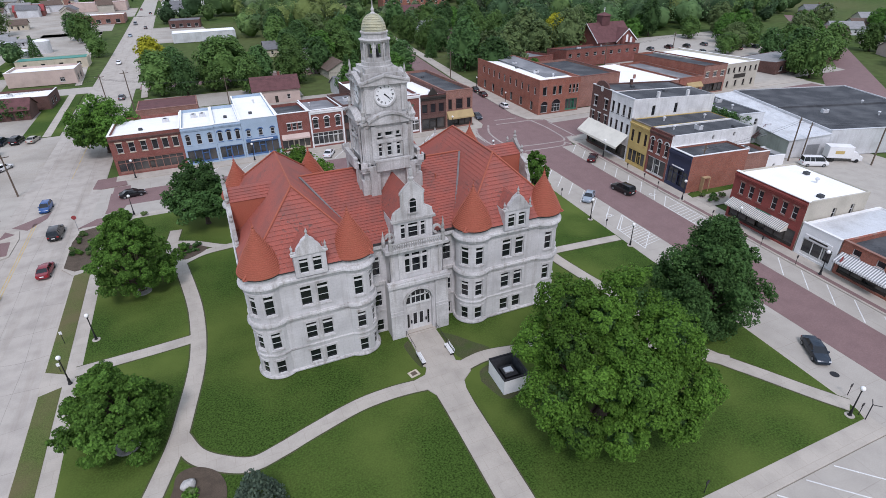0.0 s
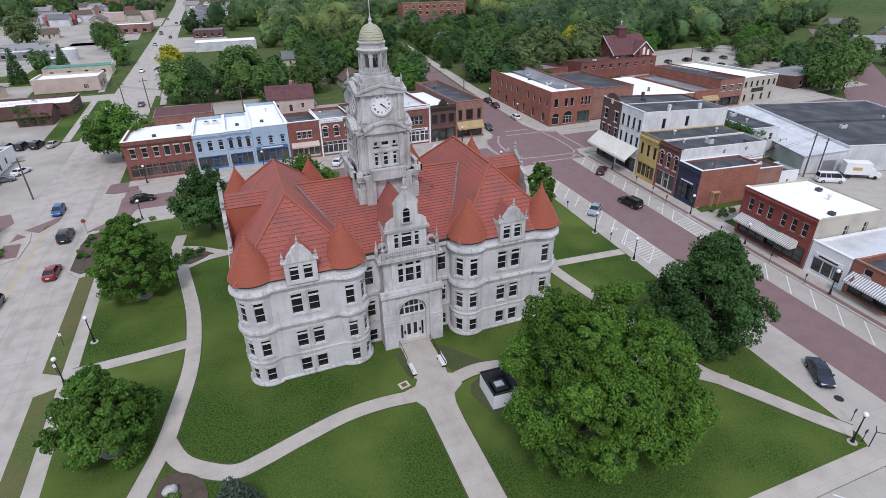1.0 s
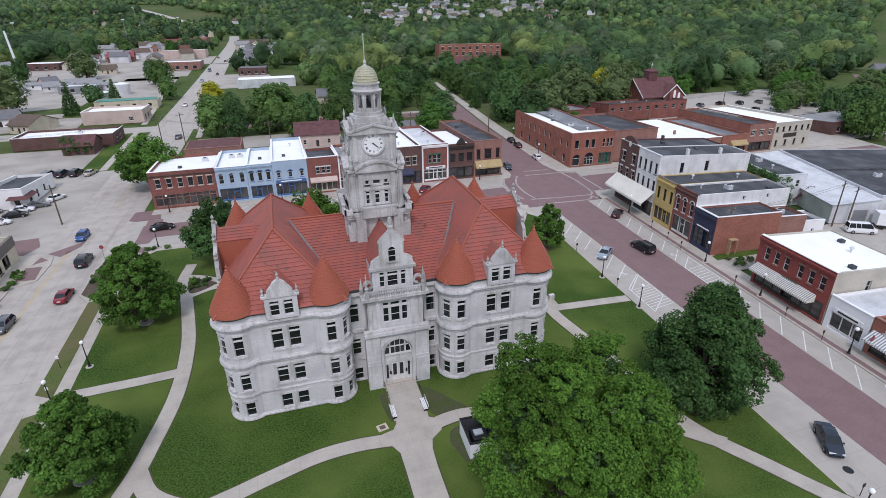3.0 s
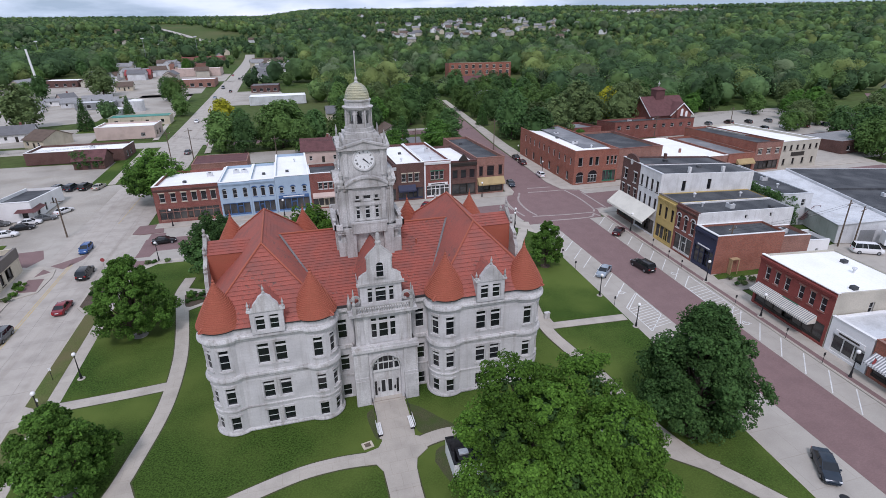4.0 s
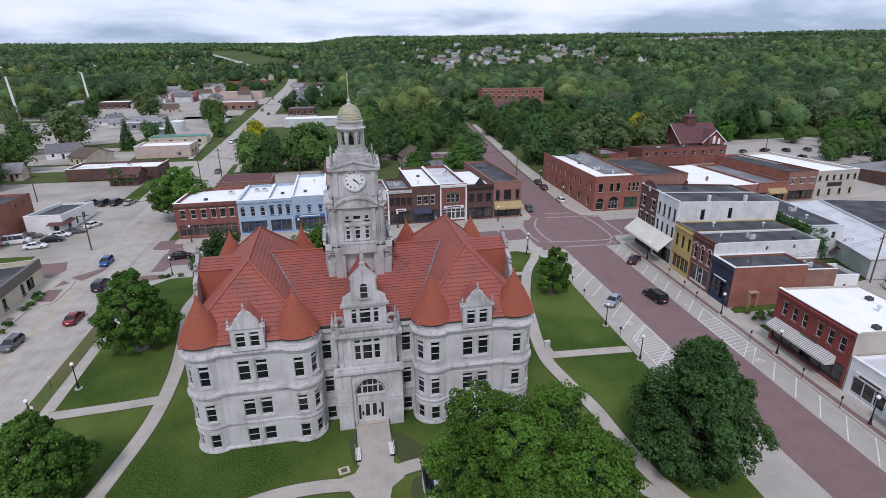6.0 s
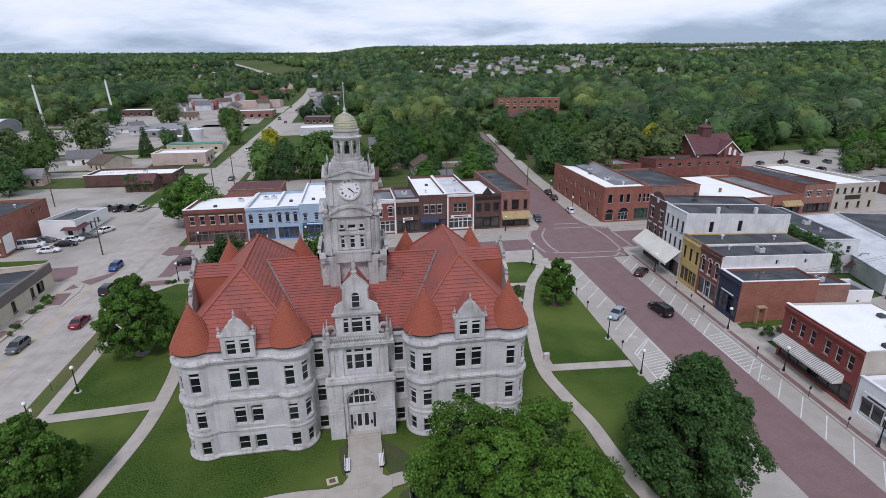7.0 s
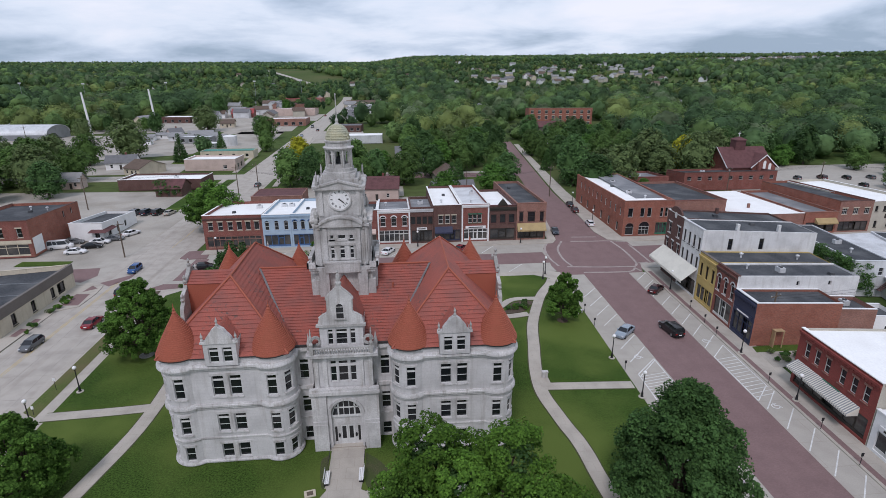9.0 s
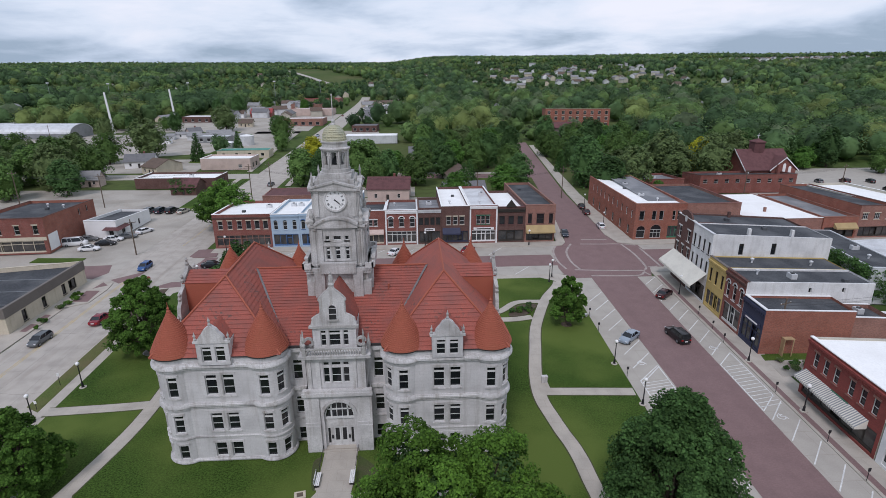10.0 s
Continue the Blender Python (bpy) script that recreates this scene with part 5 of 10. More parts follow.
for i in range(8):
    a0, a1 = math.pi * i / 8, math.pi * (i + 1) / 8
    fr.extrude([(r * math.cos(a), 0.9, 18.1 + r * math.sin(a)) for r, a in ((0.4, a0), (0.54, a0), (0.54, a1), (0.4, a1))], (0, 0.1, 0))
part("window_surround", fr, STONE_TRIM, gw)
part("gable_statue", Shape().lathe([(0.3, 20.6), (0.36, 20.9), (0.22, 21.1), (0.26, 21.5), (0.2, 21.9), (0.1, 22.0), (0.14, 22.2), (0.03, 22.4)], 0, 1.25, 8), STONE_OLD, gable)
for sg in (-1, 1):
    scr = Shape()
    for i in range(12):
        a0, a1 = math.pi * 1.5 * i / 12, math.pi * 1.5 * (i + 1) / 12
        scr.extrude([(2.95 * sg + r * math.cos(a) * sg, 1.0, 13.9 + r * math.sin(a)) for r, a in ((0.35, a0), (0.6, a0), (0.6, a1), (0.35, a1))], (0, 0.3, 0))
    part("gable_scroll", scr, STONE_OLD, gable)
rf = Shape()
for w in (-1, 1):
    rf.courses([(0, 1.5, 19.2), (0, 9.0, 19.2), (2.3 * w, 9.0, 15.6), (2.3 * w, 1.5, 15.6)], 0.45, 0.06)
part("gable_roof", rf, TILE, gable)

# ---------------------------------------------------------------- clock tower
TC = 11.45
tower = part("tower_base", Shape().box(-3.5, TC - 3.5, 15.0, 3.5, TC + 3.5, 20.3), STONE_TOWER, hall)


def square(s, half, z0, z1):
    return s.box(-half, TC - half, z0, half, TC + half, z1)

def tower_part(name, q, r=None, mat=STONE_TOWER):
    return part(name, Shape().add([r @ Vector(p) for p in q.v], q.f) if r else q, mat, tower)


for sx in (-1, 1):
    for sy in (-1, 1):
        for x, y, w, d, z0, z1 in ((3.1 * sx, TC + 3.1 * sy, 0.75, 0.75, 15.0, 18.6), (2.3 * sx, TC + 3.6 * sy, 0.6, 0.45, 14.5, 20.0), (3.6 * sx, TC + 2.3 * sy, 0.45, 0.6, 14.5, 20.0)):
            tower_part("buttress", Shape().box(x - w, y - d, z0, x + w, y + d, z1))
tower_part("base_cornice", square(square(Shape(), 3.85, 19.6, 19.95), 4.0, 19.95, 20.3))
for rz in range(4):
    r = pose(0, TC, 0) @ pose(0, 0, 0, 0, 0, 90 * rz)
    tower_part("parapet", Shape().box(-2.1, -4.25, 19.7, 2.1, -3.9, 21.05).box(-2.25, -4.3, 20.9, 2.25, -3.85, 21.1), r)
    for x in (-4.2, 3.2):
        tower_part("parapet_block", Shape().box(x, -4.2, 20.3, x + 1.0, -4.0, 21.0), r)
    tw = [(-1.15, 0.5), (0, 0.95), (1.15, 0.5)]
    hs = [(x - w / 2, x + w / 2, 23.6, 24.15) for x, w in tw] + [(x - w / 2, x + w / 2, 21.15, 22.75) for x, w in ((-1.15, 0.5), (0, 0.62), (1.15, 0.5))]
    tower_part("shaft_wall", Shape().wall(lambda u, d, z: (u, -3.25 + d, z), -2.2, 2.2, 20.3, 25.3, hs, 0.35), r)
    for x0, x1 in ((-3.15, -2.2), (2.2, 3.15)):
        tower_part("corner_pier", Shape().box(x0, -3.0, 20.3, x1, -2.0, 25.3), r)
    for x in (-1.95, 1.95):
        tower_part("pilaster", Shape().box(x - 0.26, -3.42, 20.3, x + 0.26, -3.25, 25.0), r)
    tower_part("string_course", Shape().box(-2.3, -3.36, 22.9, 2.3, -3.25, 23.15), r)
    q = Shape().box(-2.5, -3.6, 25.2, 2.5, -2.6, 25.5)
    ring = [(-2.5 + 0.5 * i, 0.85 * (1 - ((-2.5 + 0.5 * i) / 2.5) ** 2)) for i in range(11)]
    q.extrude([(-2.5, -3.55, 25.45), (2.5, -3.55, 25.45)] + [(x, -3.55, 25.52 + h) for x, h in ring[::-1]], (0, 0.8, 0))
    q.extrude([(x, -3.72, 25.48 + h) for x, h in ring] + [(x * 1.03, -3.72, 25.72 + h) for x, h in ring[::-1]], (0, 0.9, 0))
    tower_part("curved_pediment", q, r)
    for x, w in tw:
        window(tower, r @ pose(x, -3.05, 23.6), w, 0.55, "plain", FRAME_W)
    for x, w in ((-1.15, 0.5), (1.15, 0.5)):
        window(tower, r @ pose(x, -3.05, 21.15), w, 1.6, "transom", FRAME_W)
    window(tower, r @ pose(0, -3.05, 21.15), 0.62, 1.6, "transom", FRAME_W, name="tower_door")
    for x in (-2.62, 2.62):
        tower_part("corner_shaft", Shape().lathe([(0.24, 20.3), (0.24, 20.55), (0.17, 20.65), (0.15, 24.7), (0.24, 24.85), (0.26, 25.1)], x, -3.12, 10), r)
        tower_part("panel", Shape().box(x - 0.2, -3.06, 20.9, x + 0.2, -2.98, 24.4), r, STONE_TRIM)
    for x, w in tw + [(-1.15, 0.5), (1.15, 0.5)]:
        tower_part("sill", Shape().box(x - w / 2 - 0.1, -3.33, 23.45, x + w / 2 + 0.1, -3.2, 23.58), r, STONE_TRIM)
    tower_part("lower_sill", Shape().box(-1.6, -3.36, 20.98, 1.6, -3.2, 21.12), r, STONE_TRIM)
    for x in (-2.2, 2.2):
        tower_part("clock_pilaster", Shape().box(x - 0.25, -2.78, 26.4, x + 0.25, -2.6, 29.5).box(x - 0.33, -2.85, 29.3, x + 0.33, -2.55, 29.55), r)
    q = Shape().extrude([(-2.6, -2.95, 29.75), (2.6, -2.95, 29.75), (2.6, -2.95, 29.88), (0, -2.95, 30.55), (-2.6, -2.95, 29.88)], (0, 0.5, 0))
    q.extrude([(-2.85, -3.1, 29.75), (0, -3.1, 30.5), (2.85, -3.1, 29.75), (2.85, -3.1, 29.97), (0, -3.1, 30.75), (-2.85, -3.1, 29.97)], (0, 0.6, 0))
    tower_part("pediment", q, r)
    tower_part("corner_urn", Shape().lathe([(0.26, 25.5), (0.3, 25.9), (0.16, 26.2), (0.26, 26.7), (0.05, 27.3)], 2.9, -2.9, 8), r, STONE_OLD)
    tower_part("corner_finial", Shape().lathe([(0.16, 29.9), (0.2, 30.3), (0.09, 30.6), (0.15, 31.0), (0.02, 31.7)], 2.55, -2.55, 8), r, STONE_OLD)
tower_part("shaft_cornice", square(Shape(), 3.35, 25.2, 25.45))
tower_part("clock_stage", square(Shape(), 2.6, 25.4, 30.0))
tower_part("clock_cornice", square(Shape(), 3.02, 29.55, 29.82))
tower_part("attic_block", square(square(Shape(), 2.3, 29.8, 30.7), 1.95, 30.7, 31.2))
for rz in range(4):
    r = pose(0, TC, 0) @ pose(0, 0, 0, 0, 0, 90 * rz)
    Q = lambda q: Shape().add([r @ Vector(p) for p in q.v], q.f)
    ring = Shape()
    n = 36
    for i in range(n):
        a0, a1 = 2 * math.pi * i / n, 2 * math.pi * (i + 1) / n
        ring.extrude([(k * math.cos(a), -2.76, 28.35 + k * math.sin(a)) for k, a in ((1.2, a0), (1.38, a0), (1.38, a1), (1.2, a1))], (0, 0.16, 0))
    clock = part("clock", Q(ring), STONE_TRIM, tower)
    part("dial", Q(Shape().extrude([(1.22 * math.cos(2 * math.pi * i / n), -2.66, 28.35 + 1.22 * math.sin(2 * math.pi * i / n)) for i in range(n)], (0, 0.04, 0))), WHITE_P, clock, "white clock dial")
    num = Shape()
    strokes = (3, 1, 2, 3, 2, 1, 2, 3, 4, 2, 1, 2)
    for h in range(12):
        a = math.pi / 2 - 2 * math.pi * h / 12
        for k in range(strokes[h]):
            off = (k - (strokes[h] - 1) / 2) * 0.075
            d, e2 = Vector((math.cos(a), 0, math.sin(a))), Vector((-math.sin(a), 0, math.cos(a)))
            p0, p1 = d * 0.82 + e2 * off, d * 1.06 + e2 * off
            num.extrude([p0 + e2 * 0.022, p1 + e2 * 0.022, p1 - e2 * 0.022, p0 - e2 * 0.022], (0, 0.015, 0))
    num.v = [(p[0], p[1] - 2.675, p[2] + 28.35) for p in num.v]
    part("numerals", Q(num), BLACK_M, clock)
    for a, ln, w, nm in ((math.pi / 2 - radians(133), 0.95, 0.05, "minute_pointer"), (math.pi / 2 - radians(128), 0.62, 0.08, "hour_pointer")):
        d, e2 = Vector((math.cos(a), 0, math.sin(a))), Vector((-math.sin(a), 0, math.cos(a)))
        q = Shape().extrude([d * -0.15 + e2 * w, d * ln + e2 * w * 0.4, d * ln - e2 * w * 0.4, d * -0.15 - e2 * w], (0, 0.02, 0))
        q.v = [(p[0], p[1] - 2.7, p[2] + 28.35) for p in q.v]
        part(nm, Q(q), BLACK_M, clock)
# lantern: eight piers with arched openings
la = Shape().lathe([(1.95, 31.1), (1.95, 31.3), (1.75, 31.4), (1.75, 31.75), (1.55, 31.8)], 0, TC, 16)
for i in range(8):
    a = math.pi / 8 + 2 * math.pi * i / 8
    m = pose(0, TC, 0) @ Matrix.Rotation(a, 4, "Z")
    q = Shape().box(1.2, -0.2, 31.7, 1.5, 0.2, 34.0).box(1.15, -0.26, 33.35, 1.56, 0.26, 33.5)
    q.tube((1.58, 0, 31.8), (1.58, 0, 33.9), 0.1, 0.09, 8)
    la.add([m @ Vector(p) for p in q.v], q.f)
    m = pose(0, TC, 0) @ Matrix.Rotation(a + math.pi / 8, 4, "Z")
    q = Shape()
    for k in range(6):
        a0, a1 = math.pi * k / 6, math.pi * (k + 1) / 6
        q.extrude([(1.3, 0.42 * math.cos(a0), 33.35 + 0.42 * math.sin(a0)), (1.3, 0.42 * math.cos(a1), 33.35 + 0.42 * math.sin(a1)), (1.3, 0.42 * math.cos(a1), 34.0), (1.3, 0.42 * math.cos(a0), 34.0)], (0.12, 0, 0))
    q.box(1.25, -0.42, 31.7, 1.45, 0.42, 32.25)
    la.add([m @ Vector(p) for p in q.v], q.f)
la.lathe([(1.1, 33.95), (1.75, 33.95), (1.85, 34.15), (1.6, 34.25), (1.5, 34.3), (1.5, 34.75), (1.6, 34.8), (1.62, 34.95), (1.3, 35.0)], 0, TC, 16)
part("lantern", la, STONE_TOWER, tower)
part("bell", Shape().lathe([(0.5, 32.2), (0.42, 32.5), (0.3, 32.9), (0.1, 33.1), (0.06, 34.0)], 0, TC, 10), BLACK_M, tower)
dm = Shape()
dm.lathe([(1.36 * math.cos(t) ** 0.85 + 0.02, 34.9 + 1.85 * math.sin(t)) for t in [math.pi / 2 * i / 10 for i in range(10)]] + [(0.16, 36.75)], 0, TC, 24)
for i in range(12):
    a = 2 * math.pi * i / 12
    pts = [(1.4 * math.cos(t) ** 0.85 + 0.02, 34.9 + 1.87 * math.sin(t)) for t in [math.pi / 2 * k / 8 for k in range(8)]]
    for (p, q), (p2, q2) in zip(pts, pts[1:]):
        dm.tube((p * math.cos(a), TC + p * math.sin(a), q), (p2 * math.cos(a), TC + p2 * math.sin(a), q2), 0.045, 0.045, 4)
for k in range(1, 9):
    t = math.pi / 2 * k / 9.5
    q = 1.40 * math.cos(t) ** 0.85
    dm.lathe([(q, 34.9 + 1.87 * math.sin(t) - 0.05), (q + 0.05, 34.9 + 1.87 * math.sin(t)), (q - 0.02, 34.9 + 1.87 * math.sin(t) + 0.05)], 0, TC, 24)
part("dome", dm, GOLD, tower, "weathered gilt ribbed dome")
part("dome_finial", Shape().lathe([(0.26, 36.7), (0.28, 36.85), (0.14, 36.95), (0.22, 37.2), (0.1, 37.45), (0.06, 37.6), (0.05, 40.0), (0.09, 40.05), (0.09, 40.2), (0.01, 40.3)], 0, TC, 8), STONE_TRIM, tower)
part("attic_floor", Shape().box(-INNER - 1, 2.3, 12.9, INNER + 1, 20.6, 13.0), STONE_OLD, hall)

# ---------------------------------------------------------------- shops and other buildings


def spaced(n, w, lo=0.0):
    return [lo + w * (i + 0.5) / n for i in range(n)]


def arch_fan(w, rise, mat, parent, m):
    pts = [(w / 2 * math.cos(math.pi * i / 8), 0.0, rise * math.sin(math.pi * i / 8)) for i in range(9)]
    return part("arch_head", Shape().extrude(pts, (0, 0.06, 0)), mat, parent, m=m)


def shop(name, m, w, depth, h, wall, roof, label, upper=(), store=None, left=(), right=(), back=(), cornice=None, parapet=0.7, cap=None, frame=None,
         awning=None, lintel=None, extras=(), category="shop building", back_drop=1.2, side_wall=None, roof_name="roof", floor_z=0.0):
    """A flat-roofed town building: front along x from 0 to w, facing -y. upper, left, right, back: windows (x, width, z0, z1, style[, arch])."""
    b = thing(name, m, label, category)
    frame = frame or FRAME_W
    hb = h - back_drop
    side_wall = side_wall or wall
    holes = [(x - a / 2, x + a / 2, z0, z1, *(r[5:6])) for r in upper for x, a, z0, z1 in (r[:4],)]
    s = Shape()
    if store:
        holes.append((store["x0"], store["x1"], 0.35, store["z"]))
    s.wall(lambda u, d, z: (u, d, z), 0, w, 0, h, holes, 0.3)
    s.box(0, 0.31, h - parapet - 0.2, w, 0.36, h)
    s.add([(0, 0, h), (w, 0, h), (w, 0.36, h), (0, 0.36, h)], [(0, 1, 2, 3)])
    part("front_wall", s, wall, b)
    for nm, x, lst, sg in (("side_wall", 0, left, -1), ("side_wall", w, right, 1)):
        s = Shape()
        hs = [(r[0] - r[1] / 2, r[0] + r[1] / 2, r[2], r[3], *(r[5:6])) for r in lst]
        s.wall(lambda u, d, z: (x - d * sg, u, z), 0, depth, 0, hb, hs, 0.3)
        xa, xb = sorted((x, x - 0.3 * sg))
        s.add([(x, 0, hb), (x, depth, hb), (x, 0, h)], [(0, 1, 2)])
        s.add([(x, 0, h), (x, depth, hb), (x - 0.3 * sg, depth, hb), (x - 0.3 * sg, 0, h)], [(0, 1, 2, 3)])
        s.add([(x - 0.3 * sg, 0, h), (x - 0.3 * sg, depth, hb), (x - 0.3 * sg, depth, hb - parapet - 0.2), (x - 0.3 * sg, 0, h - parapet - 0.2)], [(0, 1, 2, 3)])
        part(nm, s, side_wall, b)
        for r in lst:
            window(b, pose(x - 0.2 * sg, r[0], r[2], rz=90 * sg), r[1], r[3] - r[2] - (r[5] if len(r) > 5 else 0), r[4], frame)
    s = Shape()
    s.wall(lambda u, d, z: (u, depth - d, z), 0, w, 0, hb, [(r[0] - r[1] / 2, r[0] + r[1] / 2, r[2], r[3]) for r in back], 0.3)
    part("back_wall", s, side_wall, b)
    for r in back:
        window(b, pose(r[0], depth - 0.2, r[2], rz=180), r[1], r[3] - r[2], r[4], frame)
    r0, r1 = h - parapet, hb - parapet
    part(roof_name, Shape().add([(0.25, 0.33, r0), (w - 0.25, 0.33, r0), (w - 0.25, depth - 0.05, r1), (0.25, depth - 0.05, r1), (0.25, 0.33, r0 - 0.2), (w - 0.25, 0.33, r0 - 0.2), (w - 0.25, depth - 0.05, r1 - 0.2), (0.25, depth - 0.05, r1 - 0.2)],
                                [(0, 1, 2, 3), (7, 6, 5, 4), (0, 4, 5, 1), (1, 5, 6, 2), (2, 6, 7, 3), (3, 7, 4, 0)]), roof, b)
    part("coping", Shape().box(-0.06, -0.08, h, w + 0.06, 0.42, h + 0.12), cap or lintel or wall, b)
    for x in (0.15, w - 0.15) if parapet > 0.35 else ():
        part("coping", Shape().add([(x - 0.2, 0.42, h + 0.08), (x + 0.2, 0.42, h + 0.08), (x + 0.2, depth, hb + 0.08), (x - 0.2, depth, hb + 0.08), (x - 0.2, 0.42, h), (x + 0.2, 0.42, h), (x + 0.2, depth, hb), (x - 0.2, depth, hb)],
                                   [(0, 1, 2, 3), (7, 6, 5, 4), (0, 4, 5, 1), (1, 5, 6, 2), (2, 6, 7, 3), (3, 7, 4, 0)]), cap or side_wall, b)
    if cornice:
        cm, cz, ch, co = cornice
        s = Shape().box(-0.02, -co, cz + ch * 0.55, w + 0.02, 0.0, cz + ch).box(0, -co * 0.5, cz, w, 0.0, cz + ch * 0.55)
        n = int(w / 0.55)
        for i in range(n):
            x = w * (i + 0.5) / n
            s.box(x - 0.1, -co * 0.85, cz + ch * 0.1, x + 0.1, 0.0, cz + ch * 0.55)
        part("cornice", s, cm, b)
    for r in upper:
        x, a, z0, z1 = r[:4]
        rise = r[5] if len(r) > 5 else 0
        window(b, pose(x, 0.16, z0), a, z1 - z0 - rise, r[4], frame)
        if rise:
            arch_fan(a, rise, GLASS, b, pose(x, 0.2, z1 - rise))
            hd = Shape()
            for i in range(8):
                a0, a1 = math.pi * i / 8, math.pi * (i + 1) / 8
                hd.extrude([((a / 2 + k) * math.cos(t), -0.07, z1 - rise + (rise + k) * math.sin(t)) for k, t in ((0.02, a0), (0.24, a0), (0.24, a1), (0.02, a1))], (0, 0.12, 0))
            hd.v = [(p[0] + x, p[1], p[2]) for p in hd.v]
            part("window_hood", hd, lintel or wall, b)
        elif lintel:
            part("lintel", Shape().box(x - a / 2 - 0.14, -0.07, z1 + 0.01, x + a / 2 + 0.14, 0.1, z1 + 0.28), lintel, b)
        part("sill", Shape().box(x - a / 2 - 0.12, -0.1, z0 - 0.14, x + a / 2 + 0.12, 0.12, z0 - 0.01), lintel or frame, b)
    if store:
        x0, x1, z = store["x0"], store["x1"], store["z"]
        sf = part("shopfront", Shape().box(x0, 0.12, 0.1, x1, 0.26, 0.75), store["mat"], b)
        part("shopfront_lintel", Shape().box(x0, 0.08, z - 0.18, x1, 0.26, z + 0.02), store["mat"], sf)
        n = store.get("n", 4)
        for i in range(n):
            a, c = x0 + (x1 - x0) * i / n, x0 + (x1 - x0) * (i + 1) / n
            if i == store.get("door", 1):
                part("shop_door", Shape().wall(lambda u, d, zz: (u, 0.5 + d, zz), a, c, 0.1, z - 0.2, [(a + 0.25, c - 0.25, 0.5, 2.3), (a + 0.15, c - 0.15, 2.5, z - 0.35)], 0.05), store["mat"], sf)
                part("pane", Shape().box(a + 0.1, 0.56, 0.4, c - 0.1, 0.58, z - 0.3), SHOPGLASS, sf)
            else:
                part("pane", Shape().box(a + 0.04, 0.2, 0.75, c - 0.04, 0.22, z - 0.18), SHOPGLASS, sf)
            part("mullion", Shape().box(c - 0.06, 0.1, 0.75, c + 0.06, 0.26, z - 0.18), store["mat"], sf)
        if store.get("bar"):
            part("transom_bar", Shape().box(x0, 0.12, z * 0.72, x1, 0.25, z * 0.72 + 0.12), store["mat"], sf)
        if store.get("sign"):
            sx0, sx1, sm = store["sign"]
            sg = part("sign_board", Shape().box(sx0, -0.14, z + 0.1, sx1, -0.02, z + 0.75), sm, b)
            part("lettering_bar", Shape().box(sx0 + (sx1 - sx0) * 0.15, -0.17, z + 0.3, sx1 - (sx1 - sx0) * 0.15, -0.14, z + 0.55), WHITE_P if sm is not WHITE_P else FRAME_D, sg)
    if awning:
        a0, a1, z1, z0, out, am, stripe = awning
        aw = part("awning", Shape().add([(a0, -0.02, z1), (a1, -0.02, z1), (a1, -out, z0), (a0, -out, z0), (a0, -0.02, z1 - 0.08), (a1, -0.02, z1 - 0.08), (a1, -out, z0 - 0.08), (a0, -out, z0 - 0.08)],
                                       [(0, 1, 2, 3), (7, 6, 5, 4), (0, 4, 5, 1), (1, 5, 6, 2), (2, 6, 7, 3), (3, 7, 4, 0)]).box(a0, -out - 0.02, z0 - 0.35, a1, -out + 0.02, z0 - 0.02), am, b)
        for x in (a0, a1):
            part("awning_side", Shape().extrude([(x, -0.02, z1 - 0.08), (x, -out, z0 - 0.08), (x, -out, z0 - 0.3), (x, -0.02, z0 - 0.3)], (0.03, 0, 0)), am, aw)
        if stripe:
            n = int((a1 - a0) / 0.17)
            for i in range(0, n, 2):
                xa, xb = a0 + (a1 - a0) * i / n, a0 + (a1 - a0) * (i + 1) / n
                part("stripe", Shape().add([(xa, -0.02, z1 + 0.012), (xb, -0.02, z1 + 0.012), (xb, -out - 0.012, z0 + 0.012), (xa, -out - 0.012, z0 + 0.012), (xb, -out - 0.032, z0 - 0.35), (xa, -out - 0.032, z0 - 0.35)], [(0, 1, 2, 3), (3, 2, 4, 5)]), stripe, aw)
    for kind, x, y in extras:
        zr = r0 + (r1 - r0) * y / depth
        if kind == "ac":
            u = part("roof_unit", Shape().box(x - 0.7, y - 0.5, zr, x + 0.7, y + 0.5, zr + 0.85), METAL_W, b)
            part("fan_grille", Shape().lathe([(0.36, zr + 0.85), (0.38, zr + 0.95), (0.1, zr + 0.96)], x, y, 12), BLACK_M, u)
        elif kind == "vent":
            part("roof_vent", Shape().lathe([(0.16, zr), (0.16, zr + 0.6), (0.32, zr + 0.62), (0.36, zr + 0.85), (0.1, zr + 1.0)], x, y, 10), METAL_W, b)
        elif kind == "box":
            part("roof_hatch", Shape().box(x - 0.4, y - 0.4, zr, x + 0.4, y + 0.4, zr + 0.5), BLACK_R, b)
        elif kind == "stack":
            part("flue", Shape().box(x - 0.3, y - 0.25, zr - 0.2, x + 0.3, y + 0.25, zr + 1.2), wall, b)
    return b


def ups(n, w, ww, z0, z1, style="sash", rise=None, lo=0.0, span=None):
    return [(x, ww, z0, z1, style) + ((rise,) if rise else ()) for x in spaced(n, span or w, lo)]


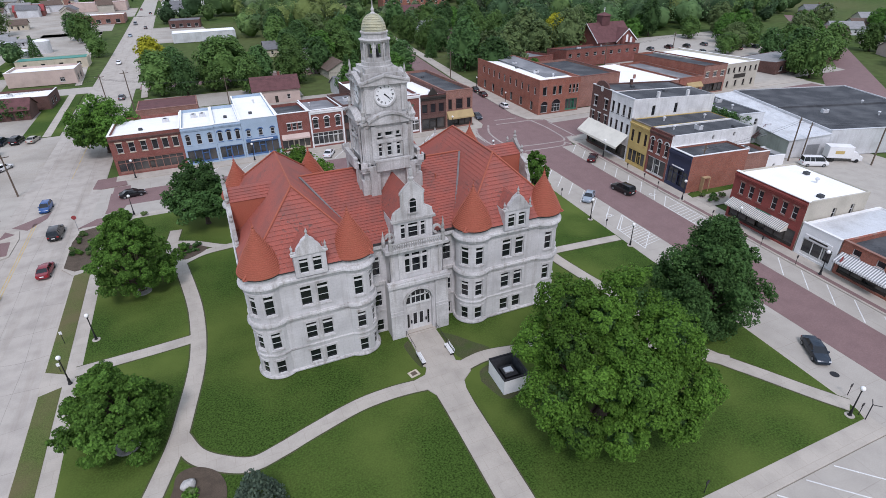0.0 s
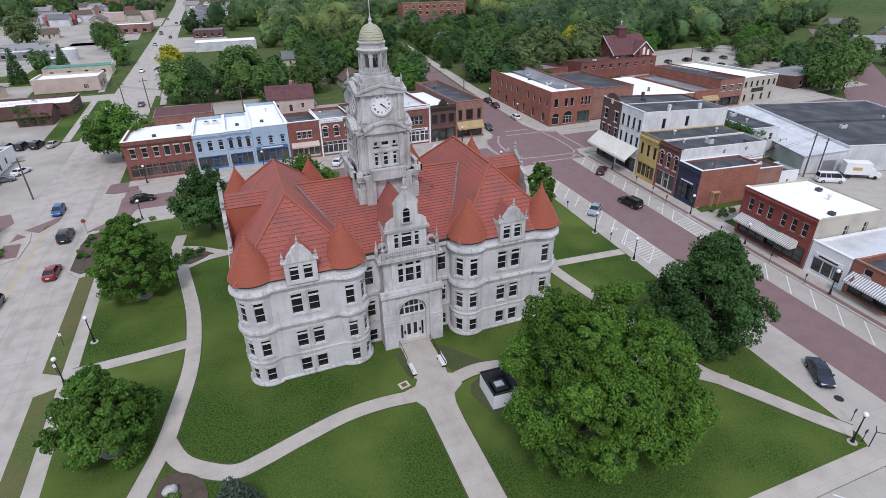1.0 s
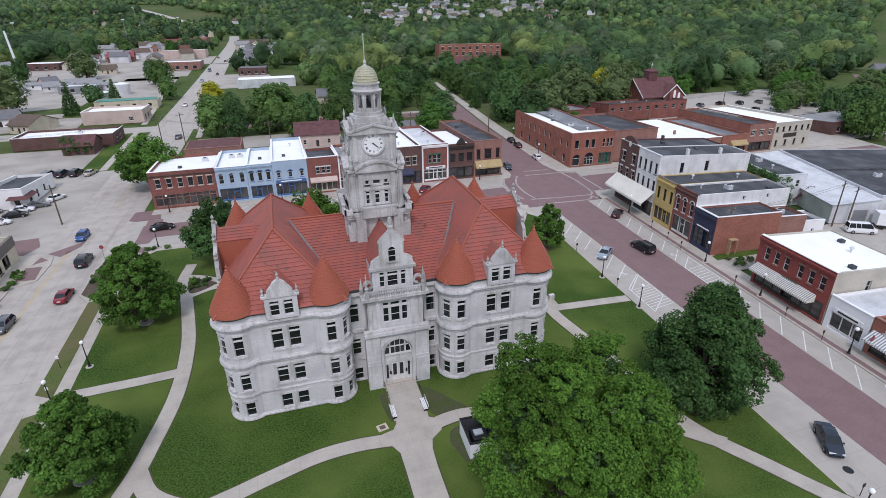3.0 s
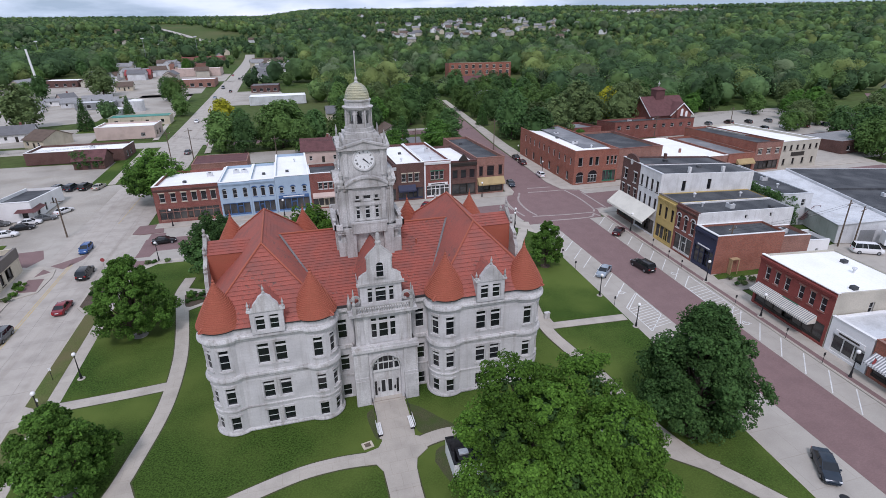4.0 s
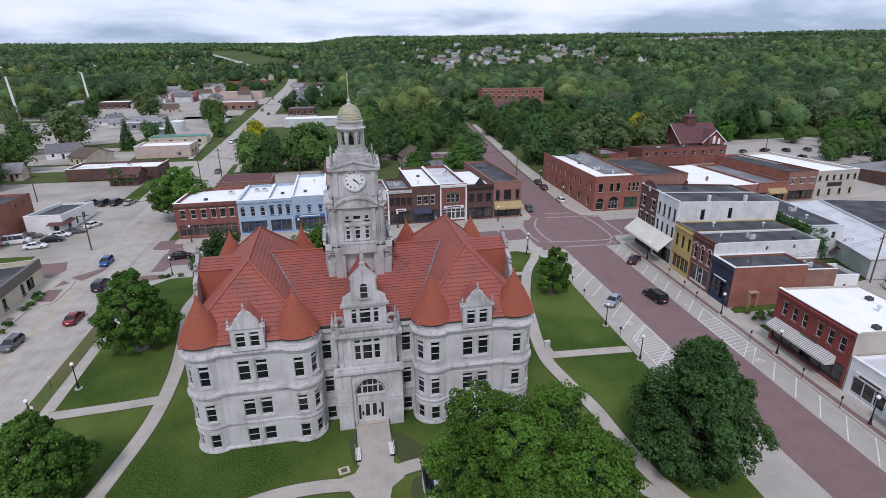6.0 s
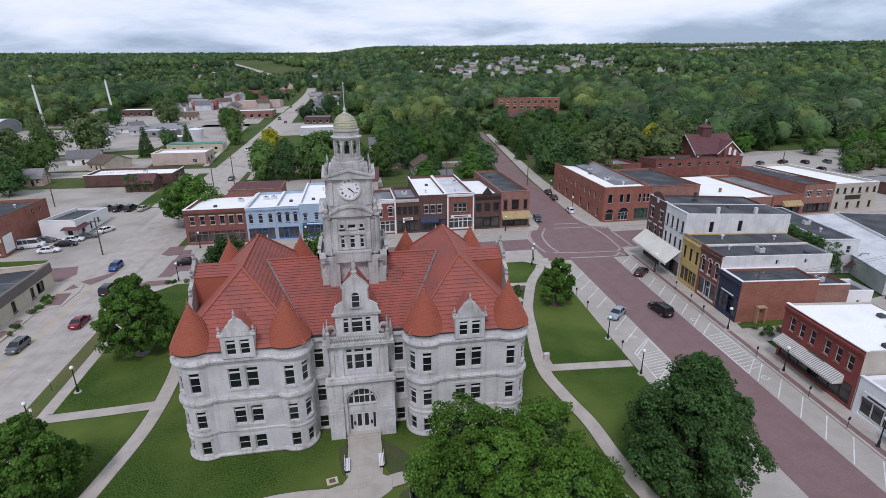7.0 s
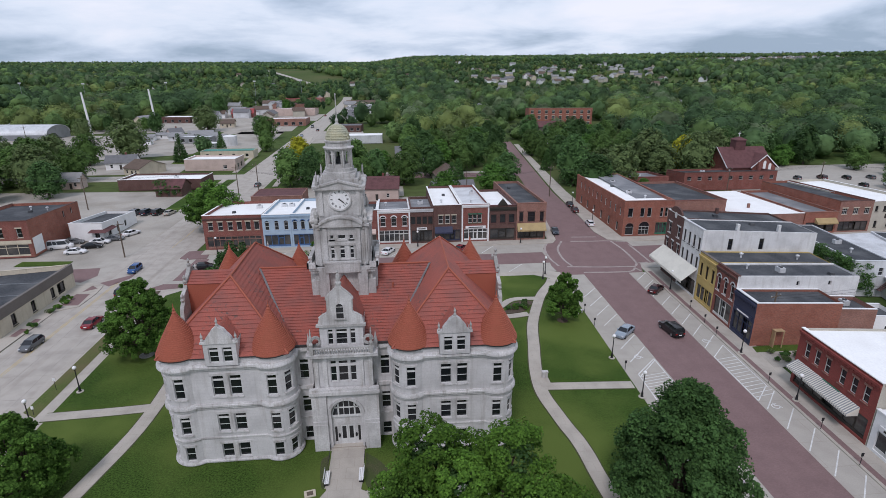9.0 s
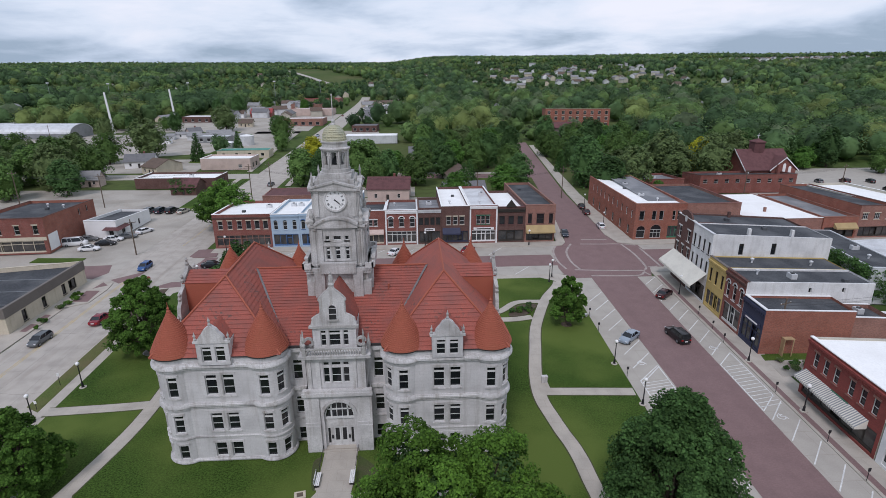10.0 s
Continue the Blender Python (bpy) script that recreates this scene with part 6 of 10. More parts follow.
N = lambda x: pose(x, 77.0, 0)
shop("corner_shop", N(-40.2), 14.1, 19, 8.7, BRICK_RED, WHITE_R, "dark red brick corner shop with white window frames", ups(3, 14.1, 1.15, 4.9, 7.0, "sash", lo=0.6, span=7) + ups(3, 14.1, 1.2, 4.9, 7.0, "plain", lo=7.6, span=6.2),
     dict(x0=0.6, x1=13.6, z=3.4, mat=BRICK_PINK, n=9, door=4, bar=True), cornice=(BRICK_DARK, 7.5, 0.5, 0.25), cap=WHITE_R, lintel=CREAM, extras=(("box", 6, 6), ("ac", 11, 12)), left=[(y, 1.0, 4.9, 6.9, "sash") for y in (4, 8, 12, 16)])
shop("blue_shop", N(-26.1), 6.9, 21, 8.5, BLUE, WHITE_R, "pale blue stucco shop with arched windows", ups(3, 6.9, 1.0, 4.6, 7.0, "sash", 0.4), dict(x0=0.4, x1=6.5, z=3.4, mat=BLUE_D, n=4, door=2), cornice=(BLUE, 7.7, 0.5, 0.25), cap=WHITE_R, lintel=BLUE, extras=(("ac", 3, 14), ("ac", 5, 14)))
shop("blue_shop", N(-19.15), 5.7, 21, 8.6, BLUE, WHITE_R, "pale blue stucco shop with dark arched windows", ups(3, 5.7, 0.95, 4.6, 7.0, "plain", 0.35), dict(x0=0.4, x1=5.3, z=3.4, mat=BLUE_D, n=4, door=1), cornice=(BLUE, 7.8, 0.5, 0.25), cap=WHITE_R, lintel=BLUE_D, extras=(("box", 3, 9),))
shop("blue_shop", N(-13.4), 8.1, 29, 8.9, BLUE, WHITE_R, "pale blue shop with bright blue shopfront", ups(3, 8.1, 0.85, 4.8, 6.5, "sash", 0.3), dict(x0=0.4, x1=7.7, z=3.5, mat=BLUE_D, n=5, door=2, sign=(0.5, 7.6, BLUE_D)), cap=WHITE_R, lintel=BLUE_D, extras=(("vent", 5, 20), ("box", 3, 8)))
shop("brick_shop", N(-5.25), 7.3, 14, 9.0, BRICK_RED, BLACK_R, "red brick shop with three small white windows", ups(3, 7.3, 0.95, 5.0, 6.6, "sash", lo=1.8, span=3.8), dict(x0=0.4, x1=6.9, z=3.0, mat=CREAM, n=5, door=2), awning=(0.4, 6.9, 4.1, 3.3, 0.9, PINKW, None), cap=WHITE_P, lintel=FRAME_W)
shop("brick_shop", N(2.15), 8.1, 16, 9.0, BRICK_RED, GREY_R, "red brick shop with white arched windows and piers", ups(3, 8.1, 1.25, 4.7, 7.3, "sash", 0.5), dict(x0=0.4, x1=7.7, z=3.6, mat=FRAME_W, n=6, door=4, bar=True), cornice=(WHITE_P, 8.1, 0.8, 0.3), cap=WHITE_P, lintel=WHITE_P, extras=(("vent", 2, 10),))
shop("brown_shop", N(10.35), 5.8, 17, 9.3, BRICK_DARK, GREY_R, "dark brown brick shop with dentilled cornice", ups(4, 5.8, 1.1, 5.0, 7.0, "plain"), dict(x0=0.3, x1=5.5, z=3.4, mat=FRAME_D, n=5, door=2, sign=(1.6, 4.2, WHITE_P)), cornice=(METAL_W, 8.2, 0.8, 0.3), lintel=BRICK_DARK, frame=FRAME_D, extras=(("ac", 3, 9),))
shop("brown_shop", N(16.2), 7.1, 28, 9.8, BRICK_DARK, WHITE_R, "dark brown brick shop with white roof and paired windows", ups(3, 7.1, 1.15, 5.0, 7.1, "sash", lo=1.0, span=5.1), dict(x0=0.3, x1=6.8, z=3.3, mat=NAVY, n=5, door=3), awning=(0.3, 4.8, 4.2, 3.0, 1.2, NAVY, None), cap=WHITE_R, lintel=CREAM, extras=(("box", 4, 16), ("vent", 2.5, 6)))
shop("red_shop", N(23.4), 7.0, 28, 9.9, BRICK_RED, METAL_W, "red shop with white piers and green window arches", ups(3, 7.0, 1.05, 5.0, 7.2, "sash", lo=1.6, span=3.6), dict(x0=0.6, x1=6.6, z=3.4, mat=WHITE_P, n=5, door=2, bar=True, sign=(1.0, 6.2, WHITE_P)), cornice=(WHITE_P, 9.0, 0.7, 0.35), cap=WHITE_P, lintel=GREEN_P, extras=(("vent", 3, 5), ("ac", 5, 17)))
shop("brown_shop", N(30.5), 7.0, 24, 9.3, BRICK_DARK, WHITE_R, "dark brown ornate shop with small peaked parapet", ups(3, 7.0, 1.5, 4.7, 7.0, "plain"), dict(x0=0.3, x1=6.7, z=3.3, mat=FRAME_D, n=3, door=1), cornice=(FRAME_D, 8.0, 0.9, 0.35), lintel=BRICK_DARK, frame=MAROON, cap=MAROON, extras=(("vent", 4, 4),))
shop("brick_shop", N(37.6), 7.7, 33, 9.7, BRICK_PINK, BLACK_R, "faded brick corner shop with tan awning", [(1.2, 1.0, 4.9, 7.4, "plain"), (3.85, 1.9, 4.9, 7.4, "sash"), (6.6, 1.0, 4.9, 7.4, "plain")], dict(x0=0.4, x1=7.3, z=3.2, mat=FRAME_D, n=4, door=1), awning=(0.2, 7.6, 4.5, 3.0, 1.5, CANVAS_T, None), lintel=BRICK_DARK, frame=FRAME_D,
     right=[(y, 0.9, 5.0, 7.0, "sash") for y in (4, 10, 16, 22, 28)], extras=(("box", 3, 24),), cap=BRICK_PINK)
# white piers of the red shop and the pale piers of the arched one
for x in (23.55, 30.25, 2.3, 10.1):
    solid("pier", Shape().box(x - 0.18, 76.8, 0, x + 0.18, 76.97, 8.9), WHITE_P, "white painted shop pier", "pier")
solid("peaked_parapet", Shape().extrude([(32.6, 76.75, 9.4), (35.2, 76.75, 9.4), (35.0, 76.75, 9.8), (33.9, 76.75, 11.2), (32.8, 76.75, 9.8)], (0, 0.4, 0)), FRAME_D, "dark peaked parapet ornament on a shop", "parapet")

SKEW = -3.15
E = lambda y: pose(front_e(y), y, 0, rz=-90 + SKEW)
b = shop("brick_building", E(52.6), 7.4, 22, 13.9, BRICK_DARK, BLACK_R, "dark red three-storey brick building with curved parapet", [(1.7, 1.3, 9.3, 11.6, "sash"), (5.7, 1.3, 9.3, 11.6, "sash")] + ups(3, 7.4, 1.1, 5.9, 8.0, "sash"), dict(x0=0.4, x1=7.0, z=3.4, mat=FRAME_D, n=4, door=1), lintel=FRAME_W, left=[(y, 1.0, 5.5, 7.6, "sash") for y in (3, 7, 11, 15, 19)], extras=(("box", 4, 8), ("stack", 1, 10)), parapet=0.3)
cp = Shape()
cp.extrude([(1.2 + 5.0 * (1 - math.cos(math.pi * i / 12)) / 2, 0.0, 13.85 + 1.5 * math.sin(math.pi * i / 12)) for i in range(13)], (0, 0.35, 0))
part("curved_parapet", cp, BRICK_DARK, b)
part("medallion", Shape().extrude([(3.7 + 0.5 * math.cos(2 * math.pi * i / 16), -0.06, 13.6 + 0.65 * math.sin(2 * math.pi * i / 16)) for i in range(16)], (0, 0.08, 0)), FRAME_W, b)
shop("white_building", E(45.2), 7.8, 22, 13.8, BRICK_WHITE, BLACK_R, "white painted three-storey brick building with tall windows", ups(4, 7.8, 0.85, 9.6, 12.0, "sash") + ups(4, 7.8, 0.85, 5.9, 8.2, "sash"), dict(x0=0.4, x1=7.4, z=3.4, mat=FRAME_D, n=4, door=2), right=[(5.5, 0.9, 9.8, 12.0, "sash"), (11.5, 0.9, 9.8, 12.0, "sash")], cap=METAL_W, frame=FRAME_D, extras=(("stack", 6.8, 7), ("stack", 6.8, 15), ("box", 3, 12)), back_drop=0.9, parapet=0.12)
aw = thing("long_awning", E(52.7), "long pale canvas awning on two shop fronts", "awning")
part("canvas", Shape().add([(0, -0.03, 6.0), (15.2, -0.03, 6.0), (15.2, -2.9, 3.6), (0, -2.9, 3.6), (0, -0.03, 5.9), (15.2, -0.03, 5.9), (15.2, -2.9, 3.5), (0, -2.9, 3.5)], [(0, 1, 2, 3), (7, 6, 5, 4), (0, 4, 5, 1), (1, 5, 6, 2), (2, 6, 7, 3), (3, 7, 4, 0)]), CANVAS_W, aw)
part("valance", Shape().box(0, -2.93, 3.15, 15.2, -2.88, 3.52), CANVAS_W, aw)
for x in (0.2, 5.0, 10.0, 15.0):
    part("brace", Shape().tube((x, -2.85, 3.5), (x, -0.05, 3.2), 0.03), BLACK_M, aw)
shop("ochre_shop", E(37.3), 6.3, 21, 9.7, YELLOW_W, BLACK_R, "ochre painted shop with tall windows", ups(3, 6.3, 0.85, 5.2, 7.8, "sash"), dict(x0=0.4, x1=5.9, z=3.6, mat=YELLOW_W, n=4, door=2), cornice=(YELLOW_W, 8.6, 0.6, 0.3), cap=TAUPE, frame=FRAME_D, lintel=YELLOW_W, extras=(("vent", 3, 6), ("vent", 4, 16)), back_drop=0.5, parapet=0.15)
shop("arched_brick_shop", E(30.95), 6.4, 21, 9.7, BRICK_RED, BLACK_R, "red brick shop with three white arched windows", ups(3, 6.4, 1.1, 5.0, 8.0, "sash", 0.55), dict(x0=0.5, x1=5.9, z=4.0, mat=FRAME_W, n=3, door=1), cornice=(BRICK_DARK, 8.7, 0.6, 0.3), lintel=FRAME_W, side_wall=BRICK_WHITE, extras=(("ac", 3.5, 9), ("vent", 2, 4), ("box", 5, 17)), back_drop=0.4, parapet=0.3, cap=BRICK_DARK, right=[(10.5, 0.55, 7.75, 8.6, "plain"), (16.0, 0.55, 7.75, 8.6, "plain")])
shop("navy_shop", E(24.5), 6.0, 14, 7.5, NAVY, BLACK_R, "navy fronted single-storey shop with brick side wall", (), dict(x0=0.4, x1=5.6, z=4.0, mat=NAVY, n=4, door=2, bar=True, sign=(0.6, 5.4, NAVY)), cornice=(NAVY, 6.3, 0.9, 0.3), cap=WHITE_P, side_wall=BRICK_ORANGE, back_drop=0.3, extras=(), parapet=0.4)
shop("rear_extension", E(24.3) @ pose(0.3, 14.05, 0), 5.4, 6.0, 6.2, BRICK_PINK, BLACK_R, "faded brick rear extension", (), None, cap=WHITE_P, side_wall=BRICK_PINK, back_drop=0.2, extras=(("ac", 2, 3),), category="extension")
shop("white_outbuilding", E(24.3) @ pose(0.2, 20.1, 0), 5.2, 5.0, 4.6, WHITE_P, BLACK_R, "low white rear outbuilding", (), None, cap=WHITE_P, back_drop=0.2, category="outbuilding", right=[(2.5, 0.6, 2.0, 2.8, "plain")])
shelter = thing("wooden_porch", E(18.45) @ pose(0.0, 3.2, 0), "small wooden porch on a brick side wall", "porch")
part("roof_board", Shape().box(0.0, 0.0, 2.9, 0.9, 1.6, 3.05), WOOD_L, shelter)
for y in (0.1, 1.5):
    part("post", Shape().box(0.75, y - 0.06, 0, 0.87, y + 0.06, 2.9), WOOD_L, shelter)
part("side_board", Shape().box(0.05, 0.02, 0, 0.7, 0.08, 2.9), WOOD_L, shelter)
shop("red_corner_shop", E(8.35), 13.9, 13.6, 8.5, PAINTED_RED, WHITE_R, "red brick shop with white roof and striped awning", ups(3, 13.9, 0.95, 4.9, 7.0, "sash", lo=0.9, span=5.8) + ups(3, 13.9, 0.95, 4.9, 7.0, "sash", lo=7.4, span=5.8), dict(x0=0.5, x1=13.4, z=3.2, mat=FRAME_D, n=7, door=3, sign=(5.6, 8.6, GREEN_P)), cornice=(PAINTED_RED, 7.6, 0.6, 0.28), lintel=BRICK_PINK, awning=(0.5, 11.9, 3.9, 3.0, 1.45, CANVAS_W, CANVAS_D), side_wall=BEIGE, cap=WHITE_R, back_drop=0.5, parapet=0.25,
     right=[(6.5, 0.9, 4.6, 6.4, "sash"), (10.5, 0.9, 4.6, 6.4, "sash")], extras=(("box", 4.5, 11), ("box", 12.6, 4), ("vent", 8.0, 9.0)))
shop("white_shop", E(-5.75), 6.3, 17, 5.2, WHITE_P, METAL_W, "white single-storey shop with large window", (), dict(x0=0.8, x1=5.6, z=3.0, mat=FRAME_W, n=3, door=2, sign=(1.0, 5.4, WHITE_P)), cap=WHITE_P, back_drop=0.3, parapet=0.3)
shop("brown_shop", E(-12.25), 8.2, 14, 5.4, BRICK_ORANGE, BLACK_R, "orange-brown brick shop with striped awning", [(2.2, 1.2, 3.9, 4.9, "plain"), (5.6, 1.2, 3.9, 4.9, "plain")], dict(x0=0.5, x1=7.7, z=2.7, mat=FRAME_D, n=4, door=2), awning=(0.3, 7.9, 3.7, 2.7, 1.5, WHITE_P, CANVAS_D), back_drop=0.3)
shop("brick_shop", E(-20.6), 20, 16, 8.0, BRICK_RED, BLACK_R, "red brick shop with plain front", ups(5, 20, 1.0, 4.8, 6.8, "sash"), dict(x0=0.5, x1=19.5, z=3.2, mat=FRAME_D, n=7, door=3), lintel=CREAM)

# corner block beyond the crossing
nb = shop("long_brick_building", pose(66.1, 77.0, 0, rz=-1.0), 13.4, 39.5, 9.5, BRICK_ORANGE, WHITE_R, "long orange brick corner building with arched doorway", [(1.8, 1.3, 5.2, 7.6, "plain"), (5.0, 1.1, 5.2, 7.6, "plain"), (6.9, 1.1, 5.2, 7.6, "plain"), (10.2, 0.8, 5.2, 7.6, "sash"), (11.5, 0.8, 5.2, 7.6, "sash"), (12.6, 0.8, 5.2, 7.6, "sash"), (1.9, 2.2, 0.4, 3.6, "plain", 1.1), (5.8, 2.8, 0.4, 3.9, "grid", 1.3)],
          dict(x0=8.9, x1=12.9, z=3.6, mat=GREEN_P, n=4, door=2), left=[(2.5 + 3.6 * i, 1.1, 5.2, 7.4, "plain", 0.3) for i in range(10)] + [(4.0 + 6 * i, 1.6, 0.6, 3.0, "plain") for i in range(6)], lintel=BRICK_PINK, frame=FRAME_W, extras=(("ac", 6, 12), ("vent", 8, 6), ("box", 5, 22), ("ac", 7, 27)), back_drop=0.6)
part("roof_patch", Shape().box(5.5, 6.0, 8.72, 13.1, 38.5, 8.86), GREY_R, nb)
shop("brick_annex", pose(79.6, 78.5, 0), 15.3, 27, 8.9, BRICK_PINK, BLACK_R, "faded brick annex with dark flat roof", (), None, back_drop=0.6, cap=BRICK_RED, category="annex")
shop("brick_house_shop", pose(88.5, 127.0, 0), 15.5, 17, 5.2, BRICK_RED, GREY_R, "small red brick building with flat roof", ups(3, 15, 1.1, 1.5, 3.4, "sash"), None, extras=(("ac", 8, 8),))
shop("red_parish_hall", pose(109.5, 126.5, 0), 35.0, 13, 6.5, BRICK_RED, BLACK_R, "low red brick hall with white windows", ups(9, 35, 1.5, 3.6, 5.0, "sash"), None, lintel=BRICK_RED, cap=BRICK_DARK, category="hall", extras=(("ac", 10, 6), ("vent", 20, 5)))
shop("metal_roof_shed", pose(95.3, 74.6, 0), 19.6, 30, 5.6, BRICK_PINK, WHITE_R, "low shed with white metal roof", (), None, cap=WHITE_R, parapet=0.12, back_drop=0.6, extras=(("stack", 9, 8),), category="shed")
shop("low_brick_shop", pose(115.0, 74.4, 0), 9.4, 28, 5.8, BRICK_ORANGE, GREY_R, "low brick shop with two canvas awnings", (), dict(x0=0.6, x1=8.8, z=3.0, mat=FRAME_D, n=4, door=2), awning=(3.0, 8.9, 4.2, 3.1, 1.3, CANVAS_T, None), cap=BRICK_PINK, back_drop=0.4)
shop("brown_brick_building", pose(124.5, 74.5, 0), 9.6, 32, 8.6, BRICK_PINK, BLACK_R, "brown brick two-storey building with white windows", ups(3, 9.6, 1.5, 5.0, 6.6, "grid"), dict(x0=0.6, x1=9.0, z=3.0, mat=FRAME_D, n=5, door=2), lintel=CREAM, cap=BRICK_DARK, side_wall=BRICK_ORANGE)
bg = shop("beige_building", pose(134.3, 74.8, 0, rz=2), 15.0, 34, 8.2, BEIGE, WHITE_R, "beige two-storey building with white roof", ups(6, 15.0, 0.9, 5.4, 6.9, "plain") + ups(4, 15.0, 0.9, 1.0, 2.8, "plain"), None, frame=FRAME_D, cap=WHITE_R)
part("sign_board", Shape().box(4.2, -0.12, 3.5, 9.4, -0.02, 4.7), FRAME_D, bg, "dark sign board with a pale bar")
gb = shop("grey_roofed_building", pose(94.3, 35.2, 0, rz=-8), 7.2, 26, 7.3, METAL_W, BLACK_R, "grey flat-roofed building with white walls", [(5.2, 0.9, 4.4, 6.0, "sash")], None, left=[(19, 0.9, 4.2, 6, "sash"), (23, 0.9, 4.2, 6, "sash")], extras=(("ac", 4, 12), ("vent", 3, 6)), category="building", back_drop=0.3, parapet=0.2)
for k in range(9):
    part("stair_step", Shape().box(5.0 + k * 0.28, -1.2, 1.6 + k * 0.24, 5.4 + k * 0.28, -0.1, 1.66 + k * 0.24), MAROON, gb)
part("stair_landing", Shape().box(6.9, -1.4, 3.75, 8.6, -0.05, 3.87), MAROON, gb)
part("stair_rail", Shape().tube((6.9, -1.35, 4.8), (8.6, -1.35, 4.8), 0.05).tube((8.55, -1.35, 0), (8.55, -1.35, 4.8), 0.06).tube((6.95, -1.35, 0), (6.95, -1.35, 4.8), 0.06).tube((4.9, -1.2, 2.6), (6.95, -1.35, 4.8), 0.05), MAROON, gb)
wh = shop("warehouse", pose(106.85, 21.0, 0, rz=-17), 34.0, 38, 5.9, METAL_W, BLACK_R, "large pale metal warehouse with black roof", (), None, cap=METAL_W, extras=(("ac", 9, 14), ("vent", 20, 10), ("vent", 24, 20)), category="warehouse", back_drop=0.1, parapet=0.25)
lean = thing("metal_lean_to", pose(97.6, 23.8, 0, rz=-17), "long pale corrugated metal lean-to beside the warehouse", "shed")
for nm, y0, y1 in (("front_wall", 0.0, 0.2), ("back_wall", 37.8, 38.0)):
    part(nm, Shape().add([(x, y, z) for y in (y0, y1) for x, z in ((0, 0), (9.6, 0), (9.6, 5.2), (0, 4.05))], [(0, 1, 2, 3), (7, 6, 5, 4), (0, 4, 5, 1), (1, 5, 6, 2), (2, 6, 7, 3), (3, 7, 4, 0)]), METAL_W, lean)
part("side_wall", Shape().box(0, 0.21, 0, 0.2, 37.79, 4.05), METAL_W, lean)
part("roller_door", Shape().box(4.6, -0.06, 0.0, 7.6, -0.01, 2.9), METAL_G, lean, "dull grey roller door")
part("roof", Shape().add([(x, y, z + k) for k in (0, 0.12) for x, y, z in ((-0.4, -0.4, 4.02), (9.6, -0.4, 5.22), (9.6, 38.3, 5.22), (-0.4, 38.3, 4.02))], [(3, 2, 1, 0), (4, 5, 6, 7), (0, 1, 5, 4), (1, 2, 6, 5), (2, 3, 7, 6), (3, 0, 4, 7)]), METAL_W, lean, "pale weathered metal roof sheet")
part("gutter", Shape().tube((-0.45, -0.4, 4.05), (-0.45, 38.3, 4.05), 0.09), METAL_G, lean)
for i in range(48):
    y = 0.1 + i * 0.8
    part("roof_rib", Shape().tube((-0.4, y, 4.15), (9.6, y, 5.35), 0.05, 0.05, 4), METAL_W, lean)
part("roof_step", Shape().box(0.5, 19.0, 5.3, 33.5, 19.4, 6.05), BLACK_R, wh)

# west side
yb = shop("low_bank", pose(-60.2, 33.0, 0, rz=90), 23.5, 18, 4.6, CREAM, BLACK_R, "low cream building with taupe fascia", [(x, 1.2, 0.5, 2.6, "plain") for x in (4.5, 10.0, 16.0)], dict(x0=17.6, x1=20.0, z=2.6, mat=FRAME_D, n=2, door=0), frame=FRAME_D, category="bank building", parapet=0.9, left=[(6, 1.2, 0.5, 2.6, "plain")])
part("fascia", Shape().box(-0.12, -0.12, 2.9, 23.62, 0.42, 4.75).box(-0.12, 0.42, 2.9, 0.0, 18.0, 4.4), TAUPE, yb)
part("roof_seams", Shape().box(4.0, 0.6, 3.66, 4.1, 17, 3.72).box(10.0, 0.6, 3.66, 10.1, 17, 3.72).box(16, 0.6, 3.66, 16.1, 17, 3.72), METAL_G, yb)
rb = shop("brick_tavern", pose(-96.0, 75.0, 0, rz=3), 16.6, 24, 9.0, BRICK_RED, BLACK_R, "dark red brick tavern with cream ground floor", ups(4, 16.6, 1.2, 5.0, 7.2, "sash"), dict(x0=0.8, x1=15.8, z=3.4, mat=CREAM, n=6, door=2, bar=True), lintel=CREAM, side_wall=BRICK_ORANGE, cap=BRICK_DARK, extras=(("box", 10, 14), ("vent", 13, 16), ("vent", 8, 18)), right=[(16, 0.9, 5.5, 7.2, "plain"), (20, 0.9, 5.5, 7.2, "plain")], category="tavern")
part("lower_front", Shape().box(0.0, -0.08, 3.45, 16.6, 0.0, 4.3), CREAM, rb)
part("wall_mural", Shape().box(16.62, 0.6, 0.6, 16.68, 4.6, 4.6), WHITE_P, rb, "pale grey painted mural panel")
wb = shop("white_shop_west", pose(-77.5, 88.0, 0, rz=-3), 8.4, 17, 4.7, WHITE_P, BLACK_R, "low white shop with maroon porch roof", [(6.8, 1.2, 0.8, 2.4, "plain")], None, right=[(3, 1.6, 0.7, 2.4, "plain"), (7, 1.0, 0.4, 2.4, "plain"), (11, 1.0, 0.8, 2.4, "plain")], frame=FRAME_D, cap=WHITE_P, extras=())
part("porch_roof", Shape().add([(5.5, 0, 3.0), (8.4, 0, 3.0), (9.6, -1.2, 2.4), (5.0, -1.2, 2.4), (8.4, 4.5, 3.0), (9.6, 4.8, 2.4)], [(0, 1, 2, 3), (1, 4, 5, 2)]), MAROON, wb)
shop("low_brick_store", pose(-93.0, 148.5, 0, rz=-2), 29.5, 13, 4.0, BRICK_DARK, WHITE_R, "long low dark brick store with white roof", (), None, cap=WHITE_R, extras=(("ac", 18, 7),), right=[(4, 2.2, 0.6, 2.6, "plain"), (8, 2.2, 0.6, 2.6, "plain")], back_drop=0.2)
